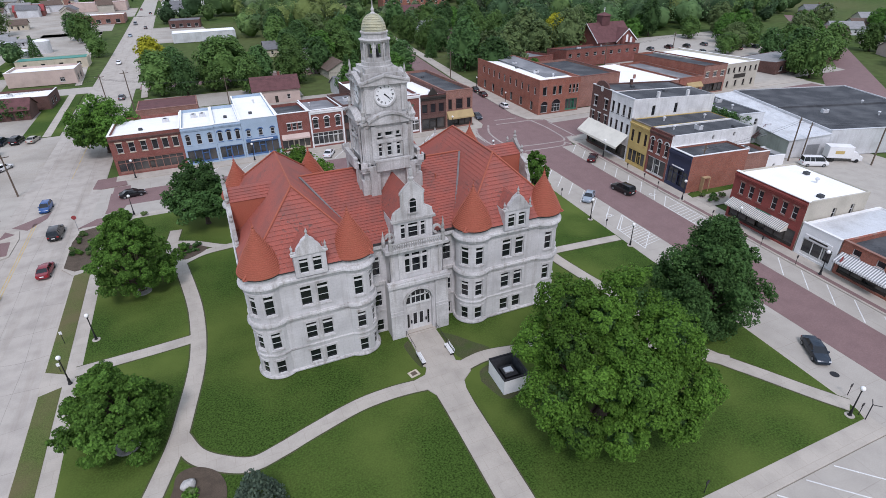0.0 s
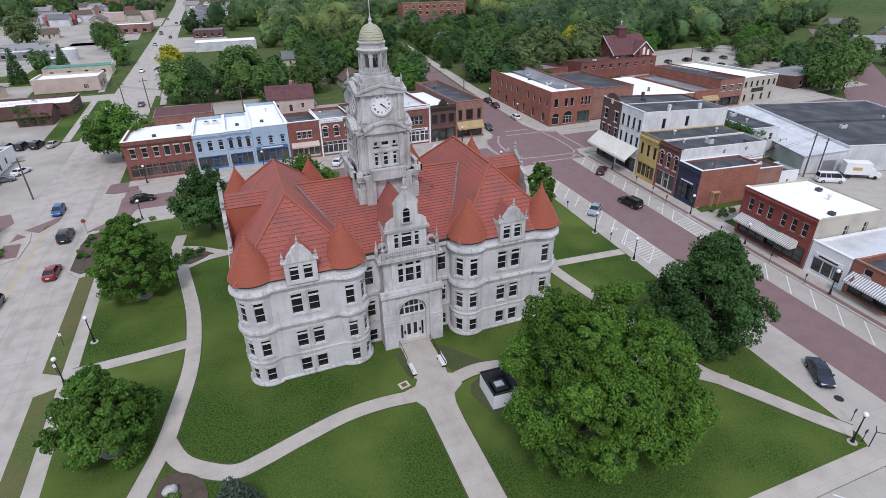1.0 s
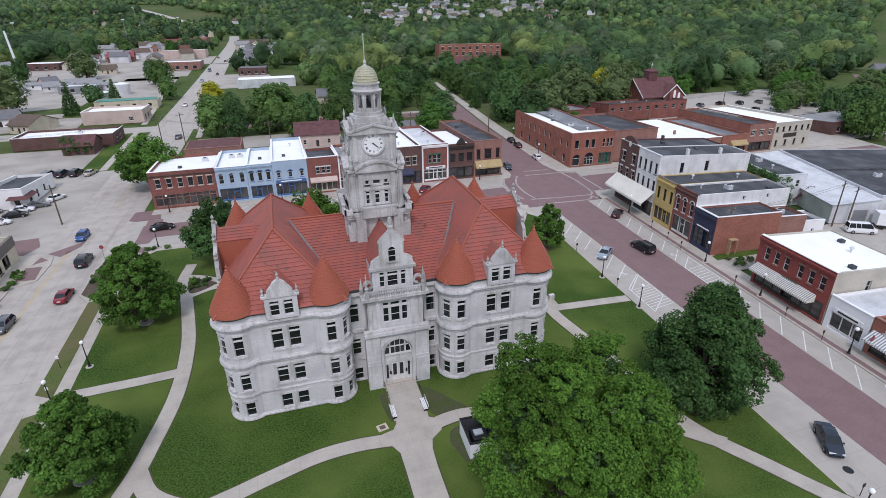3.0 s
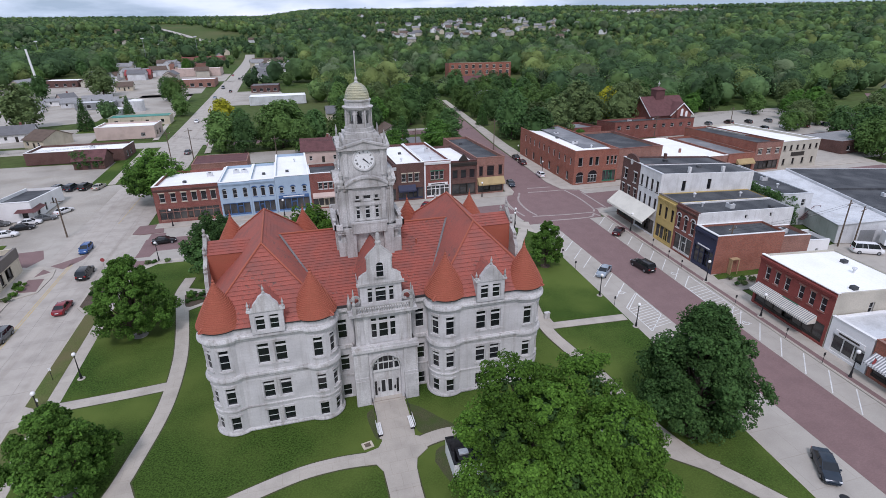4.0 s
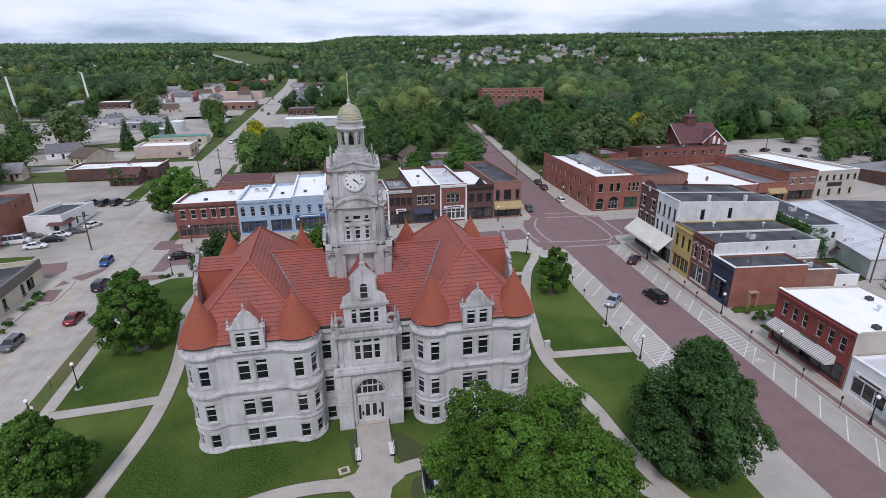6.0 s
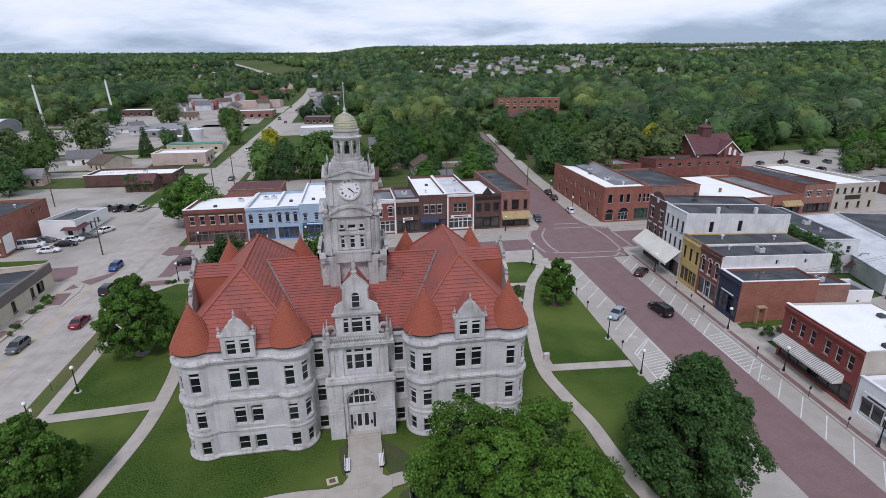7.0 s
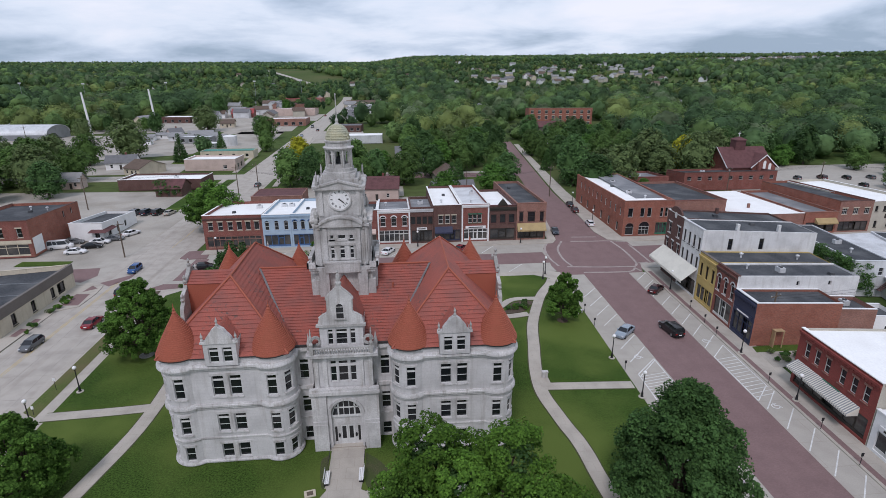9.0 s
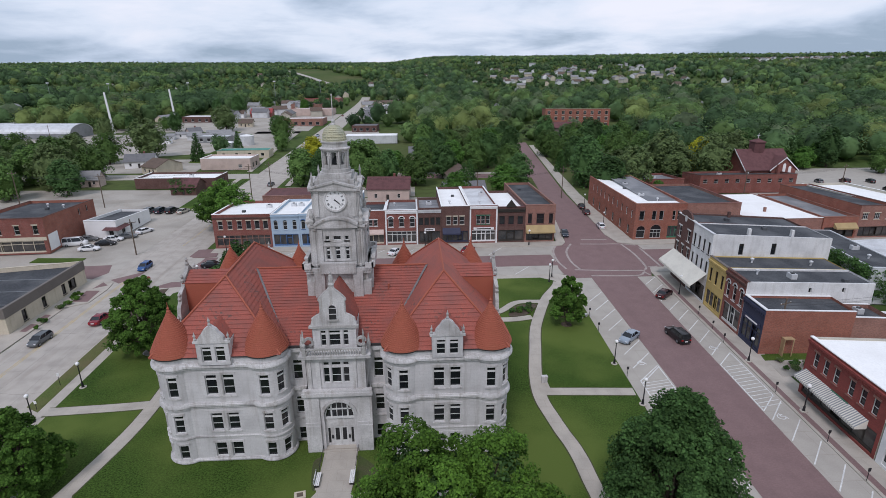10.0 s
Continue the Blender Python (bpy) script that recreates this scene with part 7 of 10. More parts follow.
shop("pink_store", pose(-82.5, 185.5, 0, rz=-2), 21.5, 13, 5.0, PINKW, WHITE_R, "pink-beige flat-roofed store by the road", [(17, 1.6, 1.0, 2.4, "grid")], None, cap=WHITE_R, back_drop=0.2, right=[(4, 2.4, 0.5, 2.6, "plain"), (8.5, 2.4, 0.5, 2.6, "plain")])
shop("teal_roof_store", pose(-86.0, 217.0, 0), 25, 9, 3.8, CREAM, TEAL, "low store with teal metal roof", ups(4, 25, 1.5, 1.0, 2.4, "plain"), None, cap=TEAL, back_drop=0.1, parapet=0.2)
shop("brown_shed", pose(-37.5, 113.0, 0), 15.5, 12.5, 4.8, BRICK_PINK, MAROON, "long low shed with brown roof", (), None, back_drop=0.2, parapet=0.15, category="shed")
shop("white_metal_shed", pose(-29.0, 263.0, 0), 30.0, 14, 4.4, METAL_W, WHITE_R, "long white metal shed", (), None, back_drop=0.3, parapet=0.1, category="shed")
shop("far_store", pose(-85.0, 364.0, 0), 28, 24, 5.2, BRICK_PINK, WHITE_R, "far store with white flat roof", ups(5, 27, 2.6, 0.6, 2.8, "plain"), None, parapet=0.2)
shop("far_store", pose(-98.0, 449.0, 0), 37, 26, 6.0, PINKW, WHITE_R, "far store with red fascia", (), None, cap=CANVAS_R, parapet=0.4)
hg = thing("hangar", pose(-272.0, 302.0, -0.1, rz=-4), "large grey corrugated metal hangar with arched roof", "shed")
arch = [(11.5 * math.cos(math.pi * k / 14), 3.2 + 5.2 * math.sin(math.pi * k / 14)) for k in range(15)]
part("roof", Shape().extrude([(0, y + 13, z) for y, z in arch] + [(0, y * 0.97 + 13, 3.2 + (z - 3.2) * 0.96) for y, z in arch[::-1]], (70, 0, 0)), METAL_W, hg)
for x in (0.3, 69.4):
    part("end_wall", Shape().extrude([(x, 1.8, 0), (x, 24.2, 0)] + [(x, y * 0.97 + 13, 3.2 + (z - 3.2) * 0.96) for y, z in arch], (0.2, 0, 0)), METAL_G, hg)
for y in (1.5, 24.2):
    part("side_wall", Shape().box(0.3, y, 0, 69.6, y + 0.3, 3.3), METAL_G, hg)
for x, y, r, h in ((-85.0, 265.0, 3.9, 5.2), (-91.0, 246.0, 4.6, 4.0)):
    tk = thing("storage_tank", pose(x, y, -0.2), "round white metal storage tank", "tank")
    part("shell", Shape().lathe([(r, 0), (r, h), (r * 0.96, h + 0.15)], 0, 0, 24), METAL_W, tk)
    part("lid", Shape().lathe([(r, h + 0.1), (r * 0.5, h + 0.6), (0.3, h + 0.9), (0.02, h + 0.9)], 0, 0, 24), WHITE_P, tk)
shop("white_shed", pose(-300.0, 330.0, 0), 60, 24, 6.5, WHITE_P, METAL_W, "far white metal shed", (), None, parapet=0.1, category="shed")
shop("school_building", pose(106.0, 340.0, -0.2, rz=-6), 46, 18, 13.0, BRICK_ORANGE, GREY_R, "far orange brick school building", ups(9, 46, 2.0, 9.2, 11.4, "grid") + ups(9, 46, 2.0, 5.2, 7.6, "grid") + ups(9, 46, 2.0, 1.0, 3.4, "grid"), None, lintel=CREAM, category="school")


def house(m, w, d, h, rise, wall, roof, label, name="house", chimney=False):
    """A gabled house: ridge along x."""
    b = thing(name, m, label, "house")
    s = Shape()
    hs = [(w * f - 0.5, w * f + 0.5, 1.0, 2.4) for f in (0.2, 0.75)] + [(w * 0.45, w * 0.45 + 0.95, 0.1, 2.15)]
    s.wall(lambda u, dd, z: (u, dd, z), 0, w, 0, h, hs, 0.2)
    s.wall(lambda u, dd, z: (u, d - dd, z), 0, w, 0, h, [])
    for x in (0, w):
        s.add([(x, 0, 0), (x, d, 0), (x, d, h), (x, d / 2, h + rise), (x, 0, h)], [(0, 1, 2, 3, 4)])
    part("wall", s, wall, b)
    for f in (0.2, 0.75):
        window(b, pose(w * f, 0.1, 1.0), 1.0, 1.4, "sash")
    part("door", Shape().box(w * 0.45, 0.1, 0.1, w * 0.45 + 0.95, 0.16, 2.15), FRAME_D, b)
    for sd in (-1, 1):
        y0 = -0.5 if sd < 0 else d + 0.5
        z0 = h - 0.5 * rise / (d / 2)
        part("roof", Shape().extrude([(-0.4, y0, z0), (w + 0.4, y0, z0), (w + 0.4, d / 2, h + rise), (-0.4, d / 2, h + rise)], (0, 0, 0.15)), roof, b)
    if chimney:
        part("chimney", Shape().box(w * 0.6, d * 0.55, h, w * 0.6 + 0.7, d * 0.55 + 0.7, h + rise + 1.0), BRICK_RED, b)
    return b


HROOF = [material("asphalt_shingle_" + n, c, 0.95, 2.0, 0.2, 0.3, 0.2) for n, c in (("grey", (0.16, 0.16, 0.165)), ("brown", (0.13, 0.095, 0.075)), ("pale", (0.26, 0.26, 0.26)))]
HWALL = [WHITE_P, CREAM, PINKW, METAL_W, BEIGE]
spots = [(-118, 192, 12, 9, 12), (-105, 180, 9, 13, -28), (-116, 154, 7, 5, 0), (20, 122, 14, 9, 5), (33, 150, 16, 10, 95), (30, 190, 14, 10, 90), (8, 205, 15, 10, 0), (92, 190, 12, 9, 0), (96, 235, 13, 9, 20), (98, 168, 10, 8, 0), (-332, 472, 17, 10, -5), (-303, 482, 17, 10, -8), (-130, 300, 8, 8, 40), (99, 470, 15, 10, 30), (54, 530, 14, 10, 0), (36, 470, 14, 10, 60), (-23, 560, 15, 10, 20), (-20, 480, 14, 9, 0), (-30, 430, 13, 9, 15), (70, 330, 13, 9, 10), (20, 300, 13, 9, 80),
         (212, 118, 16, 10, -40), (250, 128, 16, 10, -35), (272, 134, 15, 10, -35), (278, 155, 14, 10, -35), (292, 136, 14, 10, -30), (256, 104, 15, 10, -30), (236, 84, 14, 10, -30), (300, 170, 15, 10, -30), (320, 150, 15, 10, -30), (330, 190, 15, 10, -30)]
for i, (x, y, w, d, rz) in enumerate(spots):
    house(pose(x, y, -0.2, rz=rz), w, d, 3.2, 2.6, HWALL[i % 5], HROOF[i % 3], ("white", "cream", "pinkish", "grey", "beige")[i % 5] + " gabled house among trees", chimney=i % 3 == 0)
for x, y, rz, w in ((-138, 297, 8, 15), (-127, 287, 8, 14), (-116, 294, 8, 15), (-106, 284, 8, 13), (-122, 306, 8, 15), (-150, 288, 8, 14), (-146, 270, 8, 15)):
    house(pose(x, y, -0.2, rz=rz), w, 5.5, 2.7, 1.0, WHITE_P if w > 14 else METAL_W, HROOF[2], "pale low mobile home in a row", "mobile_home")
house(pose(-130.0, 436.0, -0.2, rz=6), 18, 18, 3.6, 3.4, BRICK_RED, CANVAS_R, "brick restaurant with a red gabled roof", "far_restaurant")
house(pose(-118.0, 360.0, -0.2, rz=6), 10, 9, 3.0, 2.4, CREAM, HROOF[1], "small tan kiosk beside the main street", "kiosk")
house(pose(-76.0, 138.0, -0.1, rz=-4), 9, 8, 3.0, 2.4, BRICK_DARK, MAROON, "small ivy-grown brick house with brown roof", "small_house")
house(pose(-6.0, 125.0, -0.2, rz=-3), 14, 10, 4.2, 3.0, PINKW, MAROON, "beige house with brown gabled roof", "house", True)
house(pose(97.0, 283.0, -0.2, rz=-6), 15, 11, 6.0, 3.0, TAUPE, MAROON, "grey two-storey house with a maroon roof", "house", True)
house(pose(144.0, 190.0, -0.2, rz=80), 9, 8, 6.0, 3.2, WHITE_P, HROOF[0], "white clapboard house behind the church", "house", True)
# church
ch = thing("church", pose(132.0, 137.0, 0), "maroon brick church with steep roof, white-edged gables and square belfry", "church")
part("west_wall", Shape().extrude([(0, 0, 0), (0, 16, 0), (0, 16, 6.3), (0, 8, 12.4), (0, 0, 6.3)], (0.3, 0, 0)), BRICK_RED, ch)
part("east_wall", Shape().extrude([(17.7, 0, 0), (17.7, 16, 0), (17.7, 16, 6.3), (17.7, 8, 12.4), (17.7, 0, 6.3)], (0.3, 0, 0)), BRICK_RED, ch)
part("south_wall", Shape().box(0.31, 0, 0, 17.69, 0.3, 6.3), BRICK_RED, ch)
part("north_wall", Shape().box(0.31, 15.7, 0, 17.69, 16, 6.3), BRICK_RED, ch)
for sd in (-1, 1):
    part("roof", Shape().extrude([(-0.5, 8, 12.45), (18.5, 8, 12.45), (18.5, 8 + 8.7 * sd, 5.85), (-0.5, 8 + 8.7 * sd, 5.85)], (0, 0, 0.2)), MAROON, ch)
    part("barge_board", Shape().extrude([(-0.62, 8, 12.4), (-0.62, 8 + 8.8 * sd, 5.7), (-0.62, 8 + 8.8 * sd, 6.15), (-0.62, 8, 12.85)], (0.1, 0, 0)), WHITE_P, ch)
    part("gable_roof", Shape().extrude([(13.8, -1.6, 10.6), (13.8, 6.4, 10.6), (13.8 + 5.4 * sd, 3.4, 5.9), (13.8 + 5.4 * sd, -1.6, 5.9)], (0, 0, 0.2)), MAROON, ch)
    part("gable_barge_board", Shape().extrude([(13.8, -1.72, 10.55), (13.8 + 5.5 * sd, -1.72, 5.75), (13.8 + 5.5 * sd, -1.72, 6.2), (13.8, -1.72, 11.0)], (0, 0.1, 0)), WHITE_P, ch)
part("cross_gable", Shape().extrude([(9.2, -1.2, 0), (18.4, -1.2, 0), (18.4, -1.2, 6.3), (13.8, -1.2, 10.45), (9.2, -1.2, 6.3)], (0, 1.15, 0)), BRICK_RED, ch)
for x, top in ((11.6, 6.9), (13.8, 7.9), (16.0, 6.9)):
    part("arched_window", Shape().extrude([(x - 0.55, -1.27, 5.0), (x + 0.55, -1.27, 5.0)] + [(x + 0.55 * math.cos(math.pi * i / 8), -1.27, top + 0.7 * math.sin(math.pi * i / 8)) for i in range(9)], (0, 0.05, 0)), WHITE_P, ch, "white-framed arched window")
bell = part("belfry", Shape().box(6.0, 6.3, 11.6, 10.0, 9.9, 15.2), MAROON, ch)
part("belfry_roof", Shape().lathe([(3.1, 15.2), (3.0, 15.45), (0.2, 16.5)], 8, 8.1, 4, math.pi / 4), MAROON, bell)
part("cross", Shape().box(7.93, 8.03, 16.4, 8.07, 8.17, 18.4).box(7.4, 8.03, 17.5, 8.6, 8.17, 17.65), WHITE_P, ch)
part("chimney", Shape().box(10.2, -3.2, 0, 11.2, -2.2, 8.4), BRICK_RED, ch)

shop("long_brown_building", pose(214.0, 90.0, 0, rz=38), 30, 14, 4.0, BRICK_DARK, MAROON, "long low dark brown building beyond the warehouse", (), None, parapet=0.15, category="building")
shop("blue_grey_building", pose(169.5, 83.5, 0, rz=5), 34, 18, 4.2, BRICK_DARK, HROOF[2], "low dark brick building with blue-grey roof", ups(4, 24, 1.6, 1.0, 2.6, "plain"), None, parapet=0.15, category="building")
sheet("brick_road_far_east", [(150.0, 44.0), (170.0, 42.0), (250.0, 112.0), (330.0, 190.0), (322.0, 198.0), (240.0, 122.0), (162.0, 58.0)], Z_ROAD + 0.004, BRICKROAD, "dark red brick street far to the east", "road", 0.2)
for pts in ([(-60.0, 116.0), (-60.4, 166.0)], [(-60.5, 180.0), (-64.0, 240.0), (-72.0, 330.0), (-80.0, 440.0)], [(-38.0, 150.0), (-40.0, 222.0), (-44.0, 300.0)]):
    solid("footpath", ribbon(pts, 2.0, 0.02, 0.2, 3), CONCRETE, "pale concrete footpath along the main street", "footpath", "structure")
sheet("verge_far", [(-66.0, 116.0), (-57.0, 116.0), (-57.0, 164.0), (-66.0, 164.0)], -0.02, GRASS, "green grass verge beside the main street", "lawn", 0.2)

for i, (x, y, w, d, h, wl_, rf) in enumerate(((-140, 590, 22, 14, 5, WHITE_P, HROOF[0]), (-36, 505, 22, 18, 4.5, WHITE_P, METAL_W), (-112, 520, 34, 22, 5.5, BRICK_PINK, MAROON), (-31, 322, 17, 14, 4.2, BRICK_DARK, HROOF[0]), (20, 396, 12, 14, 4.2, CREAM, WHITE_R), (-117, 276, 18, 9, 3.6, METAL_G, METAL_W), (-173, 398, 22, 14, 4.5, BRICK_DARK, WHITE_R), (-30, 640, 30, 20, 5, WHITE_P, WHITE_R), (-120, 610, 46, 24, 5.5, BRICK_PINK, CANVAS_R))):
    shop("far_store", pose(x, y, -0.15, rz=-4), w, d, h, wl_, rf, ("low far store beside the main street", "far flat-roofed store among parked cars")[i % 2], ups(4, w, 2.0, 0.8, 2.6, "plain"), None, parapet=0.15, back_drop=0.1)

# ---------------------------------------------------------------- trees
P = (1 + math.sqrt(5)) / 2


def leaf_cloud(clumps, per, size, seed, droop=0.25, hub=None, rough=0.55, crown=0.5):
    """Leaves as small bent quads scattered over the shells of many clumps. clumps: rows of x, y, z, radius."""
    r = np.random.default_rng(seed)
    c = np.repeat(np.asarray(clumps, float), per, axis=0)
    n = len(c)
    d = r.normal(size=(n, 3))
    d[:, 2] += 0.25
    d /= np.linalg.norm(d, axis=1)[:, None]
    rad = c[:, 3] * (0.55 + 0.5 * r.random(n) ** 0.6)
    p = c[:, :3] + d * rad[:, None] * np.array([1, 1, 0.85])
    if hub is not None:
        o = p - np.asarray(hub, float)
        o /= np.linalg.norm(o, axis=1)[:, None] + 1e-6
        d = d * (1 - crown) + o * (0.3 + crown)
    nrm = d * 0.8 + r.normal(size=(n, 3)) * rough + np.array([0, 0, 0.35])
    nrm /= np.linalg.norm(nrm, axis=1)[:, None]
    t = np.cross(nrm, r.normal(size=(n, 3)))
    t /= np.linalg.norm(t, axis=1)[:, None]
    b = np.cross(nrm, t)
    s = size * (0.6 + 0.8 * r.random(n))[:, None]
    quad = np.stack([p - t * s, p - b * s * 0.7 - nrm * s * droop * 0.3, p + t * s - nrm * s * droop, p + b * s * 0.7], axis=1).reshape(-1, 3)
    return quad


def cloud_mesh(name, quad, mat):
    n = len(quad) // 4
    me = bpy.data.meshes.new(name)
    me.vertices.add(len(quad))
    me.vertices.foreach_set("co", quad.astype(np.float32).ravel())
    me.loops.add(n * 4)
    me.loops.foreach_set("vertex_index", np.arange(n * 4, dtype=np.int32))
    me.polygons.add(n)
    me.polygons.foreach_set("loop_start", np.arange(0, n * 4, 4, dtype=np.int32))
    me.polygons.foreach_set("loop_total", np.full(n, 4, dtype=np.int32))
    me.update(calc_edges=True)
    me.validate()
    me.materials.append(mat)
    return me


ICO_V = np.array([(-1, P, 0), (1, P, 0), (-1, -P, 0), (1, -P, 0), (0, -1, P), (0, 1, P), (0, -1, -P), (0, 1, -P), (P, 0, -1), (P, 0, 1), (-P, 0, -1), (-P, 0, 1)]) / math.hypot(1, P)
ICO_F = np.array([(0, 11, 5), (0, 5, 1), (0, 1, 7), (0, 7, 10), (0, 10, 11), (1, 5, 9), (5, 11, 4), (11, 10, 2), (10, 7, 6), (7, 1, 8), (3, 9, 4), (3, 4, 2), (3, 2, 6), (3, 6, 8), (3, 8, 9), (4, 9, 5), (2, 4, 11), (6, 2, 10), (8, 6, 7), (9, 8, 1)])


def finer(V, Fc):
    """Splits each triangle of a unit ball in four."""
    V, seen, out = [tuple(p) for p in V], {}, []

    def mid(a, b):
        key = (min(a, b), max(a, b))
        if key not in seen:
            m = (np.array(V[a]) + np.array(V[b])) / 2
            V.append(tuple(m / np.linalg.norm(m)))
            seen[key] = len(V) - 1
        return seen[key]
    for a, b, c in Fc:
        p, q, r = mid(a, b), mid(b, c), mid(c, a)
        out += [(a, p, r), (b, q, p), (c, r, q), (p, q, r)]
    return np.array(V), np.array(out)


BALL_V, BALL_F = finer(ICO_V, ICO_F)
ROUGH_V, ROUGH_F = finer(BALL_V, BALL_F)


def crown_mesh(name, hearts, quad, seed, mats, fine=1, heart_kinds=None, quad_kinds=None):
    """Leaves over uneven, dense hearts of foliage. hearts: rows of x, y, z, radius, half height."""
    g = np.random.default_rng(seed + 7)
    V, Fc = ((ICO_V, ICO_F), (BALL_V, BALL_F), (ROUGH_V, ROUGH_F))[fine]
    H = np.asarray(hearts, float)
    n, k = len(H), len(V)
    core = V[None] * (0.80 + 0.30 * g.random((n, k, 1))) * np.stack([H[:, 3], H[:, 3], H[:, 4]], axis=1)[:, None, :] + H[:, None, :3]
    tri = (Fc[None] + (np.arange(n) * k)[:, None, None]).reshape(-1, 3)
    nv, nt, nq = n * k, len(tri), len(quad) // 4
    me = bpy.data.meshes.new(name)
    me.vertices.add(nv + len(quad))
    me.vertices.foreach_set("co", np.concatenate([core.reshape(-1, 3), quad]).astype(np.float32).ravel())
    me.loops.add(nt * 3 + nq * 4)
    me.loops.foreach_set("vertex_index", np.concatenate([tri.ravel(), nv + np.arange(nq * 4)]).astype(np.int32))
    me.polygons.add(nt + nq)
    me.polygons.foreach_set("loop_start", np.concatenate([np.arange(nt) * 3, nt * 3 + np.arange(nq) * 4]).astype(np.int32))
    me.polygons.foreach_set("loop_total", np.concatenate([np.full(nt, 3), np.full(nq, 4)]).astype(np.int32))
    if heart_kinds is not None:
        me.polygons.foreach_set("material_index", np.concatenate([np.repeat(heart_kinds, len(Fc)), quad_kinds]).astype(np.int32))
    me.polygons.foreach_set("use_smooth", np.concatenate([np.ones(nt, bool), np.zeros(nq, bool)]))
    me.update(calc_edges=True)
    me.validate()
    for m in mats:
        me.materials.append(m)
    return me


def crown_clumps(h, r, base, n, seed, lobes=6, taper=0.5):
    """Clumps that fill an uneven crown of radius r from height base to h."""
    g = np.random.default_rng(seed)
    out = []
    lob = [(g.uniform(0, 2 * math.pi), g.uniform(0.75, 1.15)) for _ in range(lobes)]
    for i in range(n):
        f = (i + 0.5) / n
        z = base + (h - base) * f ** 0.9
        prof = math.sin(math.pi * min(0.97, max(0.08, (f * 0.84 + 0.13)))) ** 0.7
        a = i * 2.39996 + g.normal() * 0.4
        k = max(0.62, max(w * max(0, math.cos(a - la)) ** 0.8 for la, w in lob))
        rr = r * prof * k * (0.45 + 0.5 * g.random() ** 0.45)
        cr = r * g.uniform(0.17, 0.28) * (1.1 - taper * f * 0.6)
        out.append((rr * math.cos(a), rr * math.sin(a), z - cr * 0.3, cr))
    return out


def tree_proto(name, h, r, base, n, per, size, mat, seed, trunk=0.35, label="", lobes=6, forks=None):
    t = thing(name, pose(0, 0, 0), label, "tree")
    cl = crown_clumps(h, r, base, n, seed, lobes)
    s = Shape()
    g = random.Random(seed)
    top = base + (h - base) * 0.55
    s.lathe([(trunk * 1.5, -0.1), (trunk * 1.1, 0.3), (trunk * 0.9, base * 0.6), (trunk * 0.75, base), (trunk * 0.3, top), (0.03, top + 0.6)], 0, 0, 9)
    tr = part("trunk", s, BARK, t)
    for i, (x, y, z, q) in enumerate(cl[:: max(1, len(cl) // 9)]):
        st = Vector((0, 0, base * 0.75 + (top - base * 0.75) * g.random() * 0.7))
        mid = st.lerp(Vector((x, y, z)), 0.5) + Vector((0, 0, 0.3))
        part("limb", Shape().tube(st, mid, trunk * 0.42, trunk * 0.26, 6).tube(mid, (x, y, z), trunk * 0.26, trunk * 0.08, 6), BARK, t)
    heart = [(0, 0, base + (h - base) * 0.44, r * 0.6, (h - base) * 0.36)]
    part("crown", crown_mesh("crown", heart, leaf_cloud(cl, per, size, seed, hub=(0, 0, base + (h - base) * 0.3), rough=0.32, crown=0.65), seed, [LEAF_F, mat], 2, np.ones(1, int), np.ones(len(cl) * per, int)), None, t)
    return t


def place(proto, x, y, scale=1.0, turn=0.0, label="", z=0.0, sz=1.0):
    ob = copy_thing(proto, pose(x, y, z, rz=turn))
    ob.scale = (scale, scale, scale * sz)
    if label:
        ob["label"] = label
    return ob


